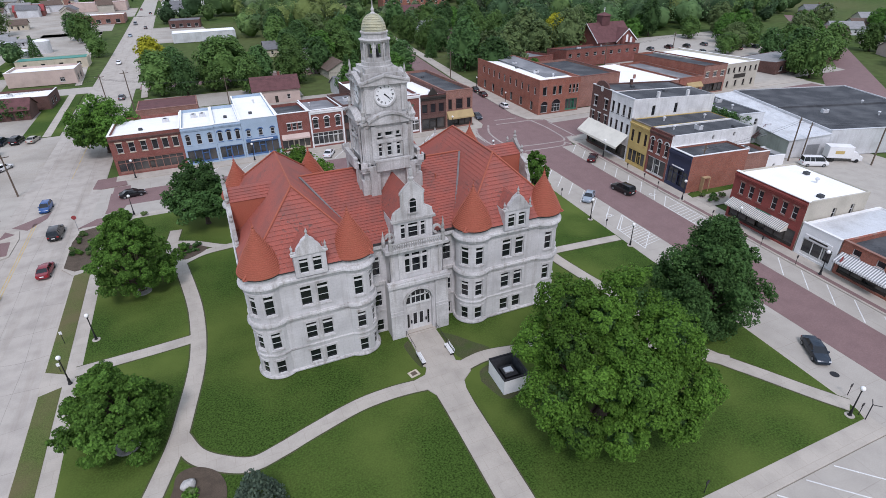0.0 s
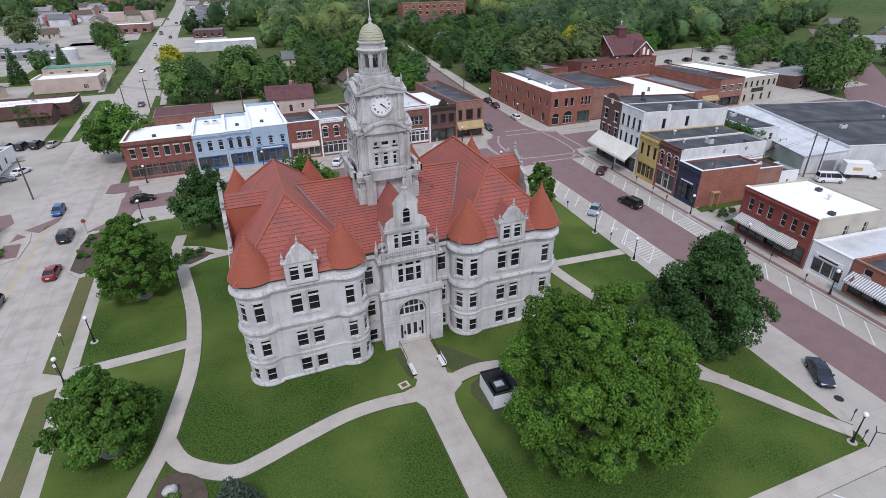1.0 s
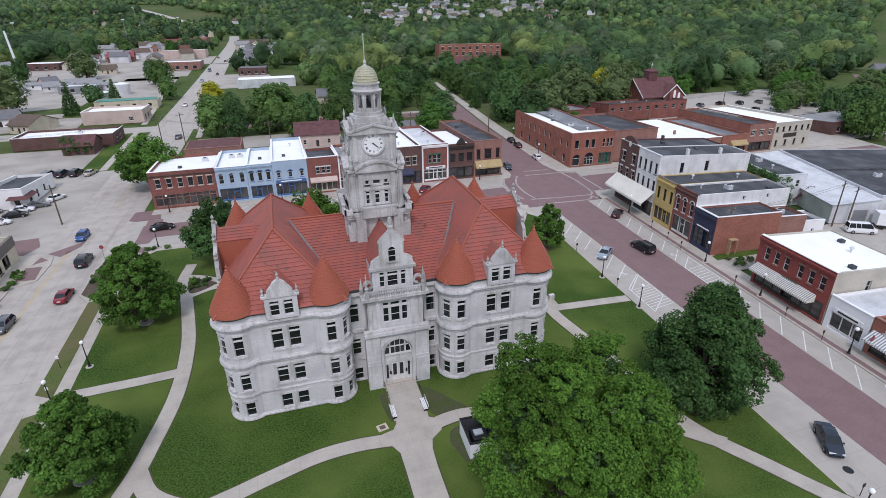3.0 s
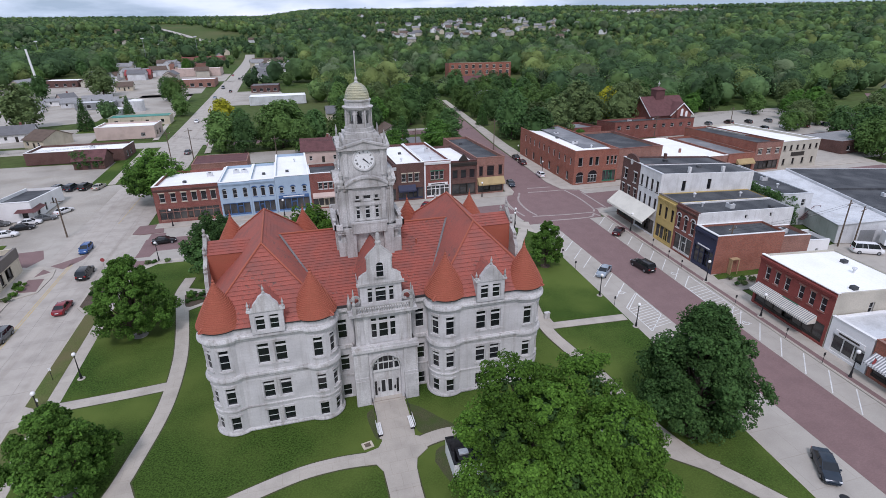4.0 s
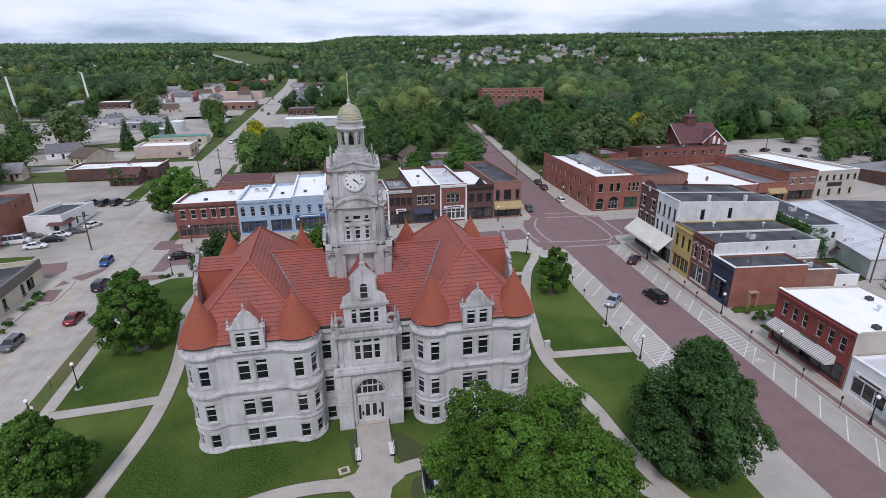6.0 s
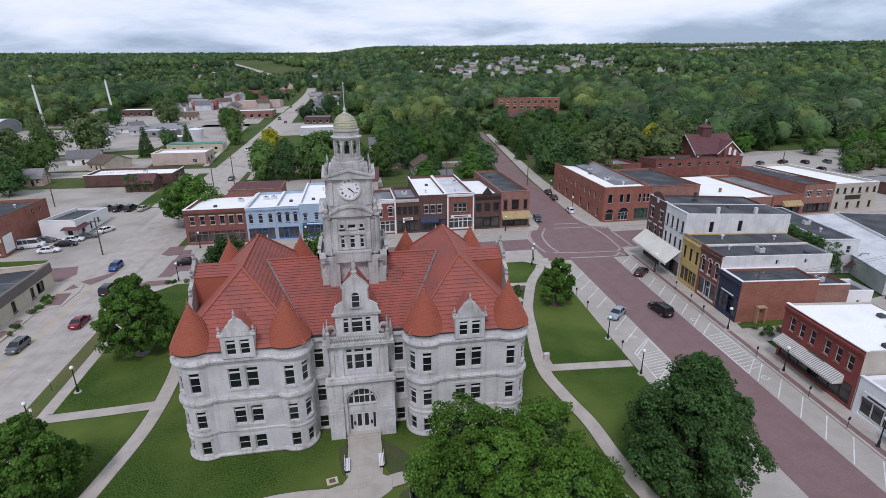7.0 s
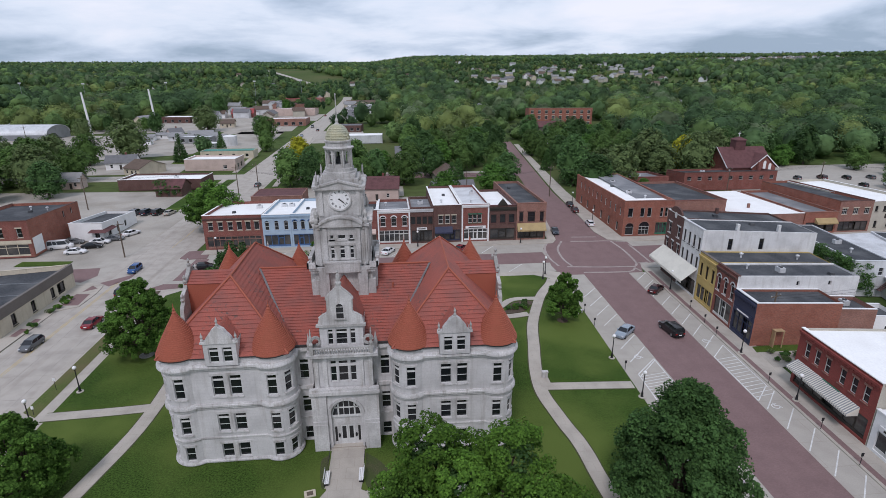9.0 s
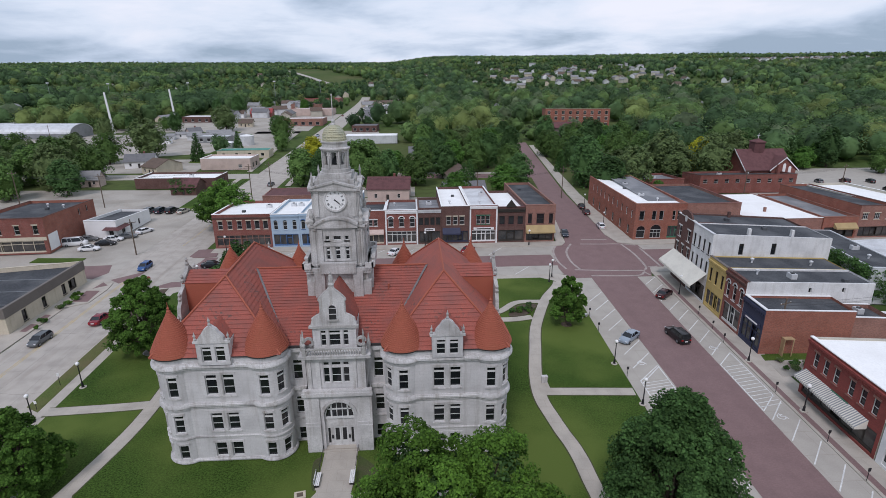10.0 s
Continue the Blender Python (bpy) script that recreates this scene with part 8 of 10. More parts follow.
def lobed_tree(x, y, lobes, mat, seed, per, size, label, trunk=0.55, fork=2.6, clumps=42, inner=0.5, loose=False):
    """A wide tree whose crown parts into rounded lobes, each of many clumps. lobes: rows of dx, dy, z, radius."""
    t = thing("tree", pose(x, y, 0), label, "tree")
    g = np.random.default_rng(seed)
    cl = []
    for dx, dy, z, r in lobes:
        mine = []
        for i in range(clumps):
            a, u = g.uniform(0, 2 * math.pi), g.uniform(-0.75, 1.0)
            k = g.uniform(inner, 1.03)
            q = math.sqrt(max(0, 1 - u * u)) * k
            mine.append((dx + r * q * math.cos(a), dy + r * q * math.sin(a), z + r * u * 0.9 * k, r * (g.uniform(0.27, 0.43) if loose else g.uniform(0.2, 0.3))))
        cl.append(mine)
    part("trunk", Shape().lathe([(trunk * 1.7, -0.1), (trunk * 1.15, 0.35), (trunk * 0.95, fork * 0.6), (trunk, fork), (trunk * 0.5, fork + 0.8)], 0, 0, 10), BARK, t)
    for (dx, dy, z, r), mine in zip(lobes, cl):
        st, en = Vector((0, 0, fork * 0.9)), Vector((dx, dy, z))
        mid = st.lerp(en, 0.45) + Vector((0, 0, -0.4))
        part("limb", Shape().tube(st, mid, trunk * 0.5, trunk * 0.34, 7).tube(mid, en, trunk * 0.34, trunk * 0.1, 6), BARK, t)
        quad = leaf_cloud(mine, per, size, seed + int(z * 10), hub=(dx, dy, z - r * 0.3) if not loose else (0, 0, fork), rough=0.6 if loose else 0.45)
        if loose:
            me = cloud_mesh("leaf_mass", quad, mat)
        else:
            # Inner leaves in LEAF_B: shade between the lobes, put into leaf colour.
            inner_shade = leaf_cloud([(dx, dy, z - r * 0.15, r * 0.66)], 420, size * 1.4, seed + 3, hub=(dx, dy, z - r * 0.3), rough=0.6)
            me = cloud_mesh("leaf_mass", np.concatenate([quad, inner_shade]), mat)
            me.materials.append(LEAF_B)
            me.polygons.foreach_set("material_index", np.repeat([0, 1], [len(quad) // 4, len(inner_shade) // 4]).astype(np.int32))
        part("leaf_mass", me, None, t)
    return t


def sprays(h, r, base, n, seed, top=0.35, size=0.3):
    """Leafy sprays of an upright, uneven crown: full below the middle, narrowing to an open top."""
    g = np.random.default_rng(seed)
    out = [(0, 0, base + (h - base) * 0.36, r * 0.62), (0, 0, base + (h - base) * 0.62, r * 0.42)]
    for i in range(n):
        f = (i + 0.5) / n
        z = base + (h - base) * f
        prof = (1 - (1 - top) * max(0, f - 0.3) / 0.7) * min(1, 0.72 + f * 1.1) * (1 if f < 0.85 else 0.75)
        a = i * 2.39996 + g.normal() * 0.3
        cr = r * size * g.uniform(0.75, 1.2) * (1 - 0.35 * f)
        q = max(0.05, r * prof * g.uniform(0.72, 1.05) - cr * 0.7)
        out.append((q * math.cos(a), q * math.sin(a), min(h - cr * 0.6, z), cr))
    return out


big = [(-4.4, 0.0, 11.6, 2.9), (-2.6, 4.0, 13.6, 3.2), (4.4, 3.0, 13.2, 3.3), (4.6, -2.4, 12.2, 3.3), (0.0, -4.5, 10.0, 3.2), (-6.0, -0.6, 6.4, 3.5), (-0.3, 0.8, 13.0, 2.6), (6.8, -4.8, 6.4, 3.1), (-5.4, -3.4, 4.8, 3.0), (1.2, -4.4, 5.6, 3.4), (-1.8, -5.4, 4.4, 2.4), (3.8, -6.0, 4.4, 2.6),
       (-5.0, 4.6, 9.0, 2.9), (8.0, 1.4, 9.2, 2.8), (1.4, 6.0, 10.4, 2.9), (7.2, -2.2, 9.0, 2.7), (-2.0, 5.0, 6.0, 2.6), (5.0, 5.0, 7.0, 2.6), (-1.8, -3.0, 8.0, 2.4), (3.4, -3.6, 8.4, 2.6), (0.2, -1.6, 11.2, 2.7), (-3.4, -2.4, 9.6, 2.4)]
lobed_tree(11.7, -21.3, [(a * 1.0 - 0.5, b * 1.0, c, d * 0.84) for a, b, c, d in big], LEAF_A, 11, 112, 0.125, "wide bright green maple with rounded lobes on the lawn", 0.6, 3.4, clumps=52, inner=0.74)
lobed_tree(33.6, -13.2, sprays(14.6, 7.3, 1.0, 58, 22, 0.3, 0.32), LEAF_B, 21, 74, 0.15, "dense dark green maple on the lawn", 0.45, 1.8, 18, loose=True)
lobed_tree(-33.6, -4.6, sprays(9.8, 5.5, 1.0, 48, 32, 0.3, 0.25), LEAF_C, 31, 72, 0.14, "young broad-crowned tree on the lawn", 0.28, 1.6, 14, loose=True)
lobed_tree(-33.5, 25.6, sprays(12.2, 6.2, 1.4, 48, 42, 0.3, 0.25), LEAF_C, 41, 72, 0.14, "round leafy tree in the lawn near the street", 0.3, 1.6, 14, loose=True)
lobed_tree(35.6, 30.6, sprays(8.6, 3.5, 1.4, 26, 52, 0.5, 0.32), LEAF_C, 51, 70, 0.125, "small round young tree beside the path", 0.14, 1.5, 14, loose=True)
back = [(0, 0, 6.0, 4.2), (-3.0, 1.5, 5.6, 3.4), (3.0, 1.2, 5.6, 3.4), (1.5, -3.0, 5.2, 3.4), (-2.0, -2.6, 5.2, 3.4), (0, 0.2, 9.0, 3.2)]
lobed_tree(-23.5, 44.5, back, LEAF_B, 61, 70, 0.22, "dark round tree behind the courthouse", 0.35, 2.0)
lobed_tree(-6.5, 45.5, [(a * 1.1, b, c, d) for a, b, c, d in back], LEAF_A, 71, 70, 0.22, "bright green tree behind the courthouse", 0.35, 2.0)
lobed_tree(-43.5, 95.5, [(a * 1.35, b * 1.35, c * 1.1, d * 1.25) for a, b, c, d in back], LEAF_C, 81, 70, 0.25, "pale green spreading street tree beside the corner shop", 0.35, 2.0)

# blue spruce at the south-west bed
sp = thing("spruce", pose(-22.2, -17.4, 0), "small blue-green spruce beside the path", "tree")
part("trunk", Shape().lathe([(0.16, 0), (0.1, 2.5), (0.02, 4.6)], 0, 0, 7), BARK, sp)
cl = [(r * math.cos(a), r * math.sin(a), z, 0.55) for z in np.arange(0.5, 4.7, 0.4) for r in (max(0.05, 2.3 * (1 - z / 5.0)),) for a in np.arange(0, 6.28, max(0.5, 0.75 / max(r, 0.3)))]
part("needles", cloud_mesh("needles", leaf_cloud(cl, 40, 0.13, 5), LEAF_S), None, sp)

# town trees beyond the square
protos = [tree_proto("tree", 11.0, 5.4, 1.6, 70, 50, 0.32, LEAF_E, 101, 0.3, "leafy green deciduous town tree"),
          tree_proto("tree", 12.5, 5.4, 1.8, 72, 50, 0.32, LEAF_F, 102, 0.35, "dark green leafy town tree"),
          tree_proto("tree", 10.0, 5.2, 1.4, 70, 50, 0.32, LEAF_G, 103, 0.3, "bright green leafy town tree", 5),
          tree_proto("tree", 12.0, 6.0, 1.8, 72, 50, 0.33, LEAF_D, 104, 0.35, "pale green spreading town tree", 5)]
yellow = tree_proto("tree", 9.0, 4.8, 2.0, 66, 50, 0.33, LEAF_Y, 105, 0.3, "yellow-leaved tree among green ones")
conifer = thing("spruce", pose(0, 0, 0), "dark green conical town spruce", "tree")
part("trunk", Shape().lathe([(0.2, -0.1), (0.12, 5), (0.02, 9.0)], 0, 0, 7), BARK, conifer)
cl = [(r * math.cos(a), r * math.sin(a), z, 0.7) for z in np.arange(0.6, 9.0, 0.7) for r in (max(0.05, 2.3 * (1 - z / 9.4)),) for a in np.arange(0, 6.28, max(0.6, 1.0 / max(r, 0.3)))]
part("needles", cloud_mesh("needles", leaf_cloud(cl, 30, 0.2, 6), LEAF_B), None, conifer)

TOWN = [(-134, 170, 0), (-146, 160, 3), (-137, 188, 3), (-131, 206, 0), (-146, 207, 3), (74, 118, 1), (79, 131, 0), (73, 141, 1), (47, 142, 1), (49, 158, 0), (158, 186, 3), (172, 184, 0), (186, 188, 1), (120, 176, 3), (-150, 182, 3), (-138, 176, 0), (-158, 200, 3), (-170, 205, 0), (-185, 340, 1), (-200, 352, 0), (-205, 385, 3), (-188, 430, 0), (-140, 440, 1), (-125, 470, 0), (-90, 480, 2), (-170, 470, 1), (-215, 430, 1), (-150, 205, 0), (-170, 170, 3), (-172, 135, 0), (-185, 215, 1), (-200, 190, 0),
        (-140, 150, 0), (-152, 128, 1), (-146, 170, 1), (-160, 150, 3),
        (-92, 210, 4), (-85, 245, 4), (-70, 288, 0), (-76, 300, 1), (-150, 330, 1), (-162, 345, 0), (-180, 300, 3),
        (-33, 152, 0), (-24, 148, 1), (-15, 150, 0), (-8, 160, 0), (0, 152, 1), (-38, 200, 5),
        (12, 150, 0), (22, 160, 1), (14, 168, 0), (26, 175, 2), (36, 172, 0), (44, 182, 1), (40, 205, 0), (20, 195, 1), (28, 215, 0), (48, 225, 2), (18, 240, 1), (40, 250, 0), (54, 200, 1), (30, 136, 4), (40, 132, 2), (24, 118, 2),
        (76, 150, 1), (82, 162, 0), (80, 180, 1), (90, 150, 2), (98, 160, 1), (86, 200, 0), (94, 214, 1), (84, 232, 0), (104, 200, 2), (100, 184, 0), (112, 172, 1), (118, 190, 0), (110, 215, 1), (88, 132, 3), (84, 142, 3), (86, 258, 1), (100, 250, 0),
        (126, 165, 0), (132, 196, 1), (122, 205, 0), (150, 175, 3), (160, 185, 1), (168, 172, 0), (140, 212, 1), (160, 215, 0), (176, 195, 1),
        (210, 142, 2), (204, 158, 0), (190, 172, 1), (220, 150, 2), (232, 146, 0), (178, 80, 0), (184, 86, 1), (176, 74, 0), (225, 118, 3), (240, 120, 2), (262, 140, 0), (285, 150, 3), (300, 130, 2), (246, 98, 0), (230, 165, 3), (250, 170, 2), (205, 90, 0), (225, 70, 3), (270, 108, 2)]
g = random.Random(5)
for x, y, k in TOWN:
    p = conifer if k == 4 else yellow if k == 5 else protos[k]
    place(p, x + g.uniform(-1.5, 1.5), y + g.uniform(-1.5, 1.5), g.uniform(1.0, 1.4) * (0.9 if x < -140 else 1.1 if x < -95 else 1.0), g.uniform(0, 360), z=-0.2, sz=g.uniform(0.85, 1.1))
place(protos[3], -119, 336, 1.7, 30, z=-0.2, sz=0.85)
place(protos[3], -120, 221, 1.75, 75, z=-0.2, sz=0.9)
place(protos[0], -12, 152, 1.5, 75, z=-0.2)
for x, y, q, sc in ((187, 121, 0, 0.85), (197, 126, 3, 1.05), (208, 128, 0, 1.0), (196, 108, 1, 1.0), (214, 112, 0, 1.1), (152, 166, 2, 1.0), (164, 168, 0, 1.0), (178, 170, 2, 1.05)):
    place(protos[q], x, y, sc, x * 5.0, z=-0.2, sz=0.9)
place(yellow, 127, 161, 1.45, 30, z=-0.2, sz=1.15)
place(yellow, 120, 170, 1.0, 130, z=-0.2)
place(protos[3], 112, 162, 1.5, 60, z=-0.2)
place(protos[2], 92.5, 121.5, 0.6, 10, z=-0.1)
# more trees between the far houses, clear of streets, walls and yards
BUILT = [(-45, 62, 66, 140), (-40, 180, 10, 262), (64, 76, 160, 147), (128, 124, 152, 172), (-31, 258, 3, 284)]
filled = [(x, y) for x, y, k in TOWN] + [(s_[0], s_[1]) for s_ in spots]
for k in range(900):
    x, y = g.uniform(-36, 128), g.uniform(118, 262)
    ns = 56 + max(0, y - 110) * 0.094
    if abs(x - ns) < 9.5 or 158 < y < 178 and x < ns or any(a0 < x < a1 and b0 < y < b1 for a0, b0, a1, b1 in BUILT):
        continue
    if any(math.hypot(x - a0, y - b0) < 11.0 for a0, b0 in filled):
        continue
    filled.append((x, y))
    place(g.choice(protos[:3] + protos[:2] + [protos[3], conifer]), x, y, g.uniform(0.85, 1.35), g.uniform(0, 360), z=-0.2, sz=g.uniform(0.85, 1.15))
for x, y, q, sc in ((-122, 150, 3, 1.5), (-134, 160, 0, 1.4), (-112, 140, 1, 1.2), (-128, 134, 0, 1.2), (-142, 138, 3, 1.4), (-118, 168, 0, 1.3), (-158, 168, 1, 1.1), (-172, 176, 0, 1.1), (-164, 214, 3, 0.9)):
    place(protos[q], x, y, sc, x * 7.0, z=-0.2, sz=g.uniform(0.85, 1.05))
# the moulds are used up as trees too
for ob, (x, y) in zip(protos + [yellow, conifer], ((-60, 240), (62, 262), (190, 178), (-170, 190), (150, 160), (28, 142))):
    ob.matrix_basis = pose(x, y, -0.2)


# ---------------------------------------------------------------- woods to the horizon
def lots_free(x, y):
    """Where woods may stand: clear of streets, yards and fields."""
    r = math.hypot(x, y)
    rx = -47.5 - max(0, y - 640) * 0.11
    if y < 690 and abs(x - rx) < (13 if y < 600 else 8) or -112 < x < -54 and 236 < y < 500:
        return False
    for (ax, ay), (bx, by) in zip(HIGHWAY, HIGHWAY[1:]):
        if ay <= y < by and -30 < x - (ax + (bx - ax) * (y - ay) / (by - ay)) < 95 - (y - ay) * 0.02:
            return False
    nx = 56 + max(0, y - 110) * 0.094
    if abs(x - nx) < 8 and y < 262:
        return False
    if x < rx and y < 620 and noise.noise(Vector((x / 110, y / 110, 1.5))) > 0.16:
        return False
    if y < 235 and -260 < x < -60 or 118 < x < 330 and y < 182:
        return False
    if -290 < x < -92 and 220 < y < 335 or -60 < x < 6 and 258 < y < 345 or -190 < x < -60 and 310 < y < 490:
        return False
    if 98 < x < 160 and 312 < y < 366:
        return False
    if -30 < x < 6 and 220 < y < 270:
        return False
    if r > 900 and x < 0 and noise.noise(Vector((x / 260, y / 260, 5.5))) > 0.42:
        return False
    return noise.noise(Vector((x / 60, y / 60, 9.5))) < 0.52


def canopy(name, lobes, kinds, hubs, hearts, heart_kinds, per, size, seed, fine, label):
    """Woodland: leafy sprays (x, y, z, radius) over the dense heart of each crown, of five kinds of green."""
    quad = leaf_cloud(np.asarray(lobes, float), per, size, seed, 0.2, np.repeat(np.asarray(hubs, float), per, axis=0), rough=0.28, crown=0.75)
    me = crown_mesh(name, hearts, quad, seed, WOODS, fine, np.array(heart_kinds), np.repeat(np.array(kinds), per))
    return tagged(part(name, me, None, None), label, "woodland", kind="stuff")


def thinned(px, py):
    """Where houses show between low trees: height of the trees there and the share of them left out."""
    if 100 < px < 480 and 600 < py < 1420:
        return 0.55, 0.12
    if 700 < px < 1750 and 1050 < py < 1950:
        return 0.32, 0.45
    if -160 < px < 10 and 390 < py < 620:
        return 0.6, 0.5
    if -380 < px < -40 and 640 < py < 1100:
        return 0.62, 0.0
    if 78 < px < 150 and 255 < py < 330:
        return 0.55, 0.3
    if 60 < px < 150 and 255 < py < 400:
        return 0.8, 0.2
    return 1.0, 0.0


def woods(name, r0, r1, step, count, per, size, tall, seed, label):
    g = np.random.default_rng(seed)
    rows, hubs, kinds, hearts, heart_kinds = [], [], [], [], []
    for x in np.arange(-r1, r1, step):
        for y in np.arange(120, r1, step):
            px, py = x + g.uniform(-0.5, 0.5) * step, y + g.uniform(-0.5, 0.5) * step
            r = math.hypot(px, py)
            if not r0 <= r < r1 or abs(px) > py * 1.35 + 60 or not lots_free(px, py) or py < 262 and -60 < px < 128:
                continue
            low, gone = thinned(px, py)
            if (int(px // 16), int(py // 16)) in YARDS or gone and g.random() < gone:
                continue
            h = tall * g.uniform(0.55, 1.25) * low
            w = h * g.uniform(0.40, 0.54) * (0.6 if g.random() < 0.15 else 1.0)
            z = ground_z(px, py) - 0.3
            stand = noise.noise(Vector((px / 75, py / 75, 20.5))) + g.normal() * 0.38
            kind = 0 if stand < -0.22 else 1 if stand < 0.10 else 4 if stand < 0.22 else 2 if stand < 0.66 else 3
            hub = (px, py, z + h * 0.25)
            hearts.append((px, py, z + h * 0.47, w * 0.74, h * 0.38))
            heart_kinds.append(kind)
            for k in range(count):
                a, u = 2.39996 * k + g.normal() * 0.4, g.uniform(-0.2, 1.0)
                q = w * math.sqrt(max(0.0, 1 - u * u)) * g.uniform(0.78, 0.96)
                rows.append((px + q * math.cos(a), py + q * math.sin(a), z + h * 0.48 + u * h * 0.42, w * g.uniform(0.20, 0.34)))
                hubs.append(hub)
                kinds.append(kind)
    return canopy(name, rows, kinds, hubs, hearts, heart_kinds, per, size, seed, 2 if r0 < 600 else 1 if r0 < 1300 else 0, label)


# far houses among the trees, on the slope to the north and the ridge to the east
g = random.Random(9)
YARDS = set()
far_walls, far_roofs = {}, {}
plots = []
for x0, y0, dx, dy, n in ((165, 740, 4, 34, 13), (235, 760, 7, 26, 14), (150, 800, 14, 24, 13), (190, 790, 14, 24, 13), (235, 860, 13, 24, 12), (310, 830, 20, 18, 12), (350, 850, 20, 18, 12), (420, 1010, 22, 18, 12), (390, 1140, 22, 16, 12), (800, 1180, 24, 10, 12), (860, 1250, 24, 10, 14), (960, 1560, 25, 4, 18), (1010, 1640, 25, 4, 18), (1100, 1720, 24, 2, 16), (1180, 1320, 22, -3, 12)):
    plots += [(x0 + dx * k + g.uniform(-40, 40), y0 + dy * k + g.uniform(-60, 60)) for k in range(n) if g.random() < 0.7]
for k in range(60):
    a, r = g.uniform(-0.7, 0.85), g.uniform(420, 1500)
    plots.append((r * math.sin(a), r * math.cos(a)))
for k in range(34):
    plots.append((g.uniform(-150, -70) if k % 3 else g.uniform(-40, 5), g.uniform(400, 560)))
for x, y in plots:
    if y > 600 and not lots_free(x, y):
        continue
    w, d, h = g.uniform(9, 14), g.uniform(7, 9), g.uniform(3.2, 5.6)
    m = pose(x, y, ground_z(x, y) - 0.2, rz=g.choice((0, 90)) + g.uniform(-25, 25))
    c = g.choice((0, 1, 3, 3, 4))
    q = Shape().add([(s_ * w / 2, t_, z_) for s_ in (-1, 1) for t_, z_ in ((-d / 2, 0), (d / 2, 0), (d / 2, h), (0, h + 2.6), (-d / 2, h))], [(0, 1, 2, 3, 4), (9, 8, 7, 6, 5), (0, 4, 9, 5), (1, 6, 7, 2), (0, 5, 6, 1)])
    far_walls.setdefault(c, Shape()).add([m @ Vector(p) for p in q.v], q.f)
    k = g.randrange(3)
    for sd in (-1, 1):
        q = Shape().extrude([(-w / 2 - 0.4, 0, h + 2.65), (w / 2 + 0.4, 0, h + 2.65), (w / 2 + 0.4, sd * (d / 2 + 0.5), h - 0.25), (-w / 2 - 0.4, sd * (d / 2 + 0.5), h - 0.25)], (0, 0, 0.2))
        far_roofs.setdefault(k, Shape()).add([m @ Vector(p) for p in q.v], q.f)
    r = math.hypot(x, y)
    for f in (0, 13, 26, 39):
        YARDS.add((int((x - x / r * f) // 16), int((y - y / r * f) // 16)))
for c, s in sorted(far_walls.items()):
    solid("far_house_walls", s, HWALL[c], "walls of far houses among the trees", "houses", "stuff")
for k, s in sorted(far_roofs.items()):
    solid("far_house_roofs", s, HROOF[k], "gabled roofs of far houses among the trees", "roofs", "stuff")

woods("woods_near", 180, 640, 13.0, 24, 14, 0.56, 17.0, 1, "dense green woodland among the far streets")
woods("woods_middle", 640, 1350, 15.0, 10, 7, 1.0, 16.5, 2, "dense green woodland beyond the town")
woods("woods_far", 1350, 2700, 19.0, 3, 3, 2.0, 14.0, 3, "far green woodland on low hills")
woods("woods_horizon", 2700, 4800, 40.0, 2, 2, 5.0, 18.0, 4, "hazy woodland along the horizon")

# ---------------------------------------------------------------- vehicles
CAR_KINDS = {
    # length, half width, bonnet z, belt z, roof z, cabin rear x, roof rear x, roof front x, windscreen foot x, tail z
    "sedan": (4.75, 0.90, 0.88, 0.98, 1.44, -1.75, -1.0, 0.35, 1.15, 1.02),
    "hatch": (4.3, 0.88, 0.92, 1.0, 1.52, -2.0, -1.6, 0.4, 1.2, 1.05),
    "suv": (5.2, 1.0, 1.1, 1.22, 1.86, -2.45, -2.2, 0.3, 1.1, 1.2),
    "van": (5.5, 1.0, 1.2, 1.3, 2.2, -2.65, -2.55, 1.3, 2.0, 1.3),
}


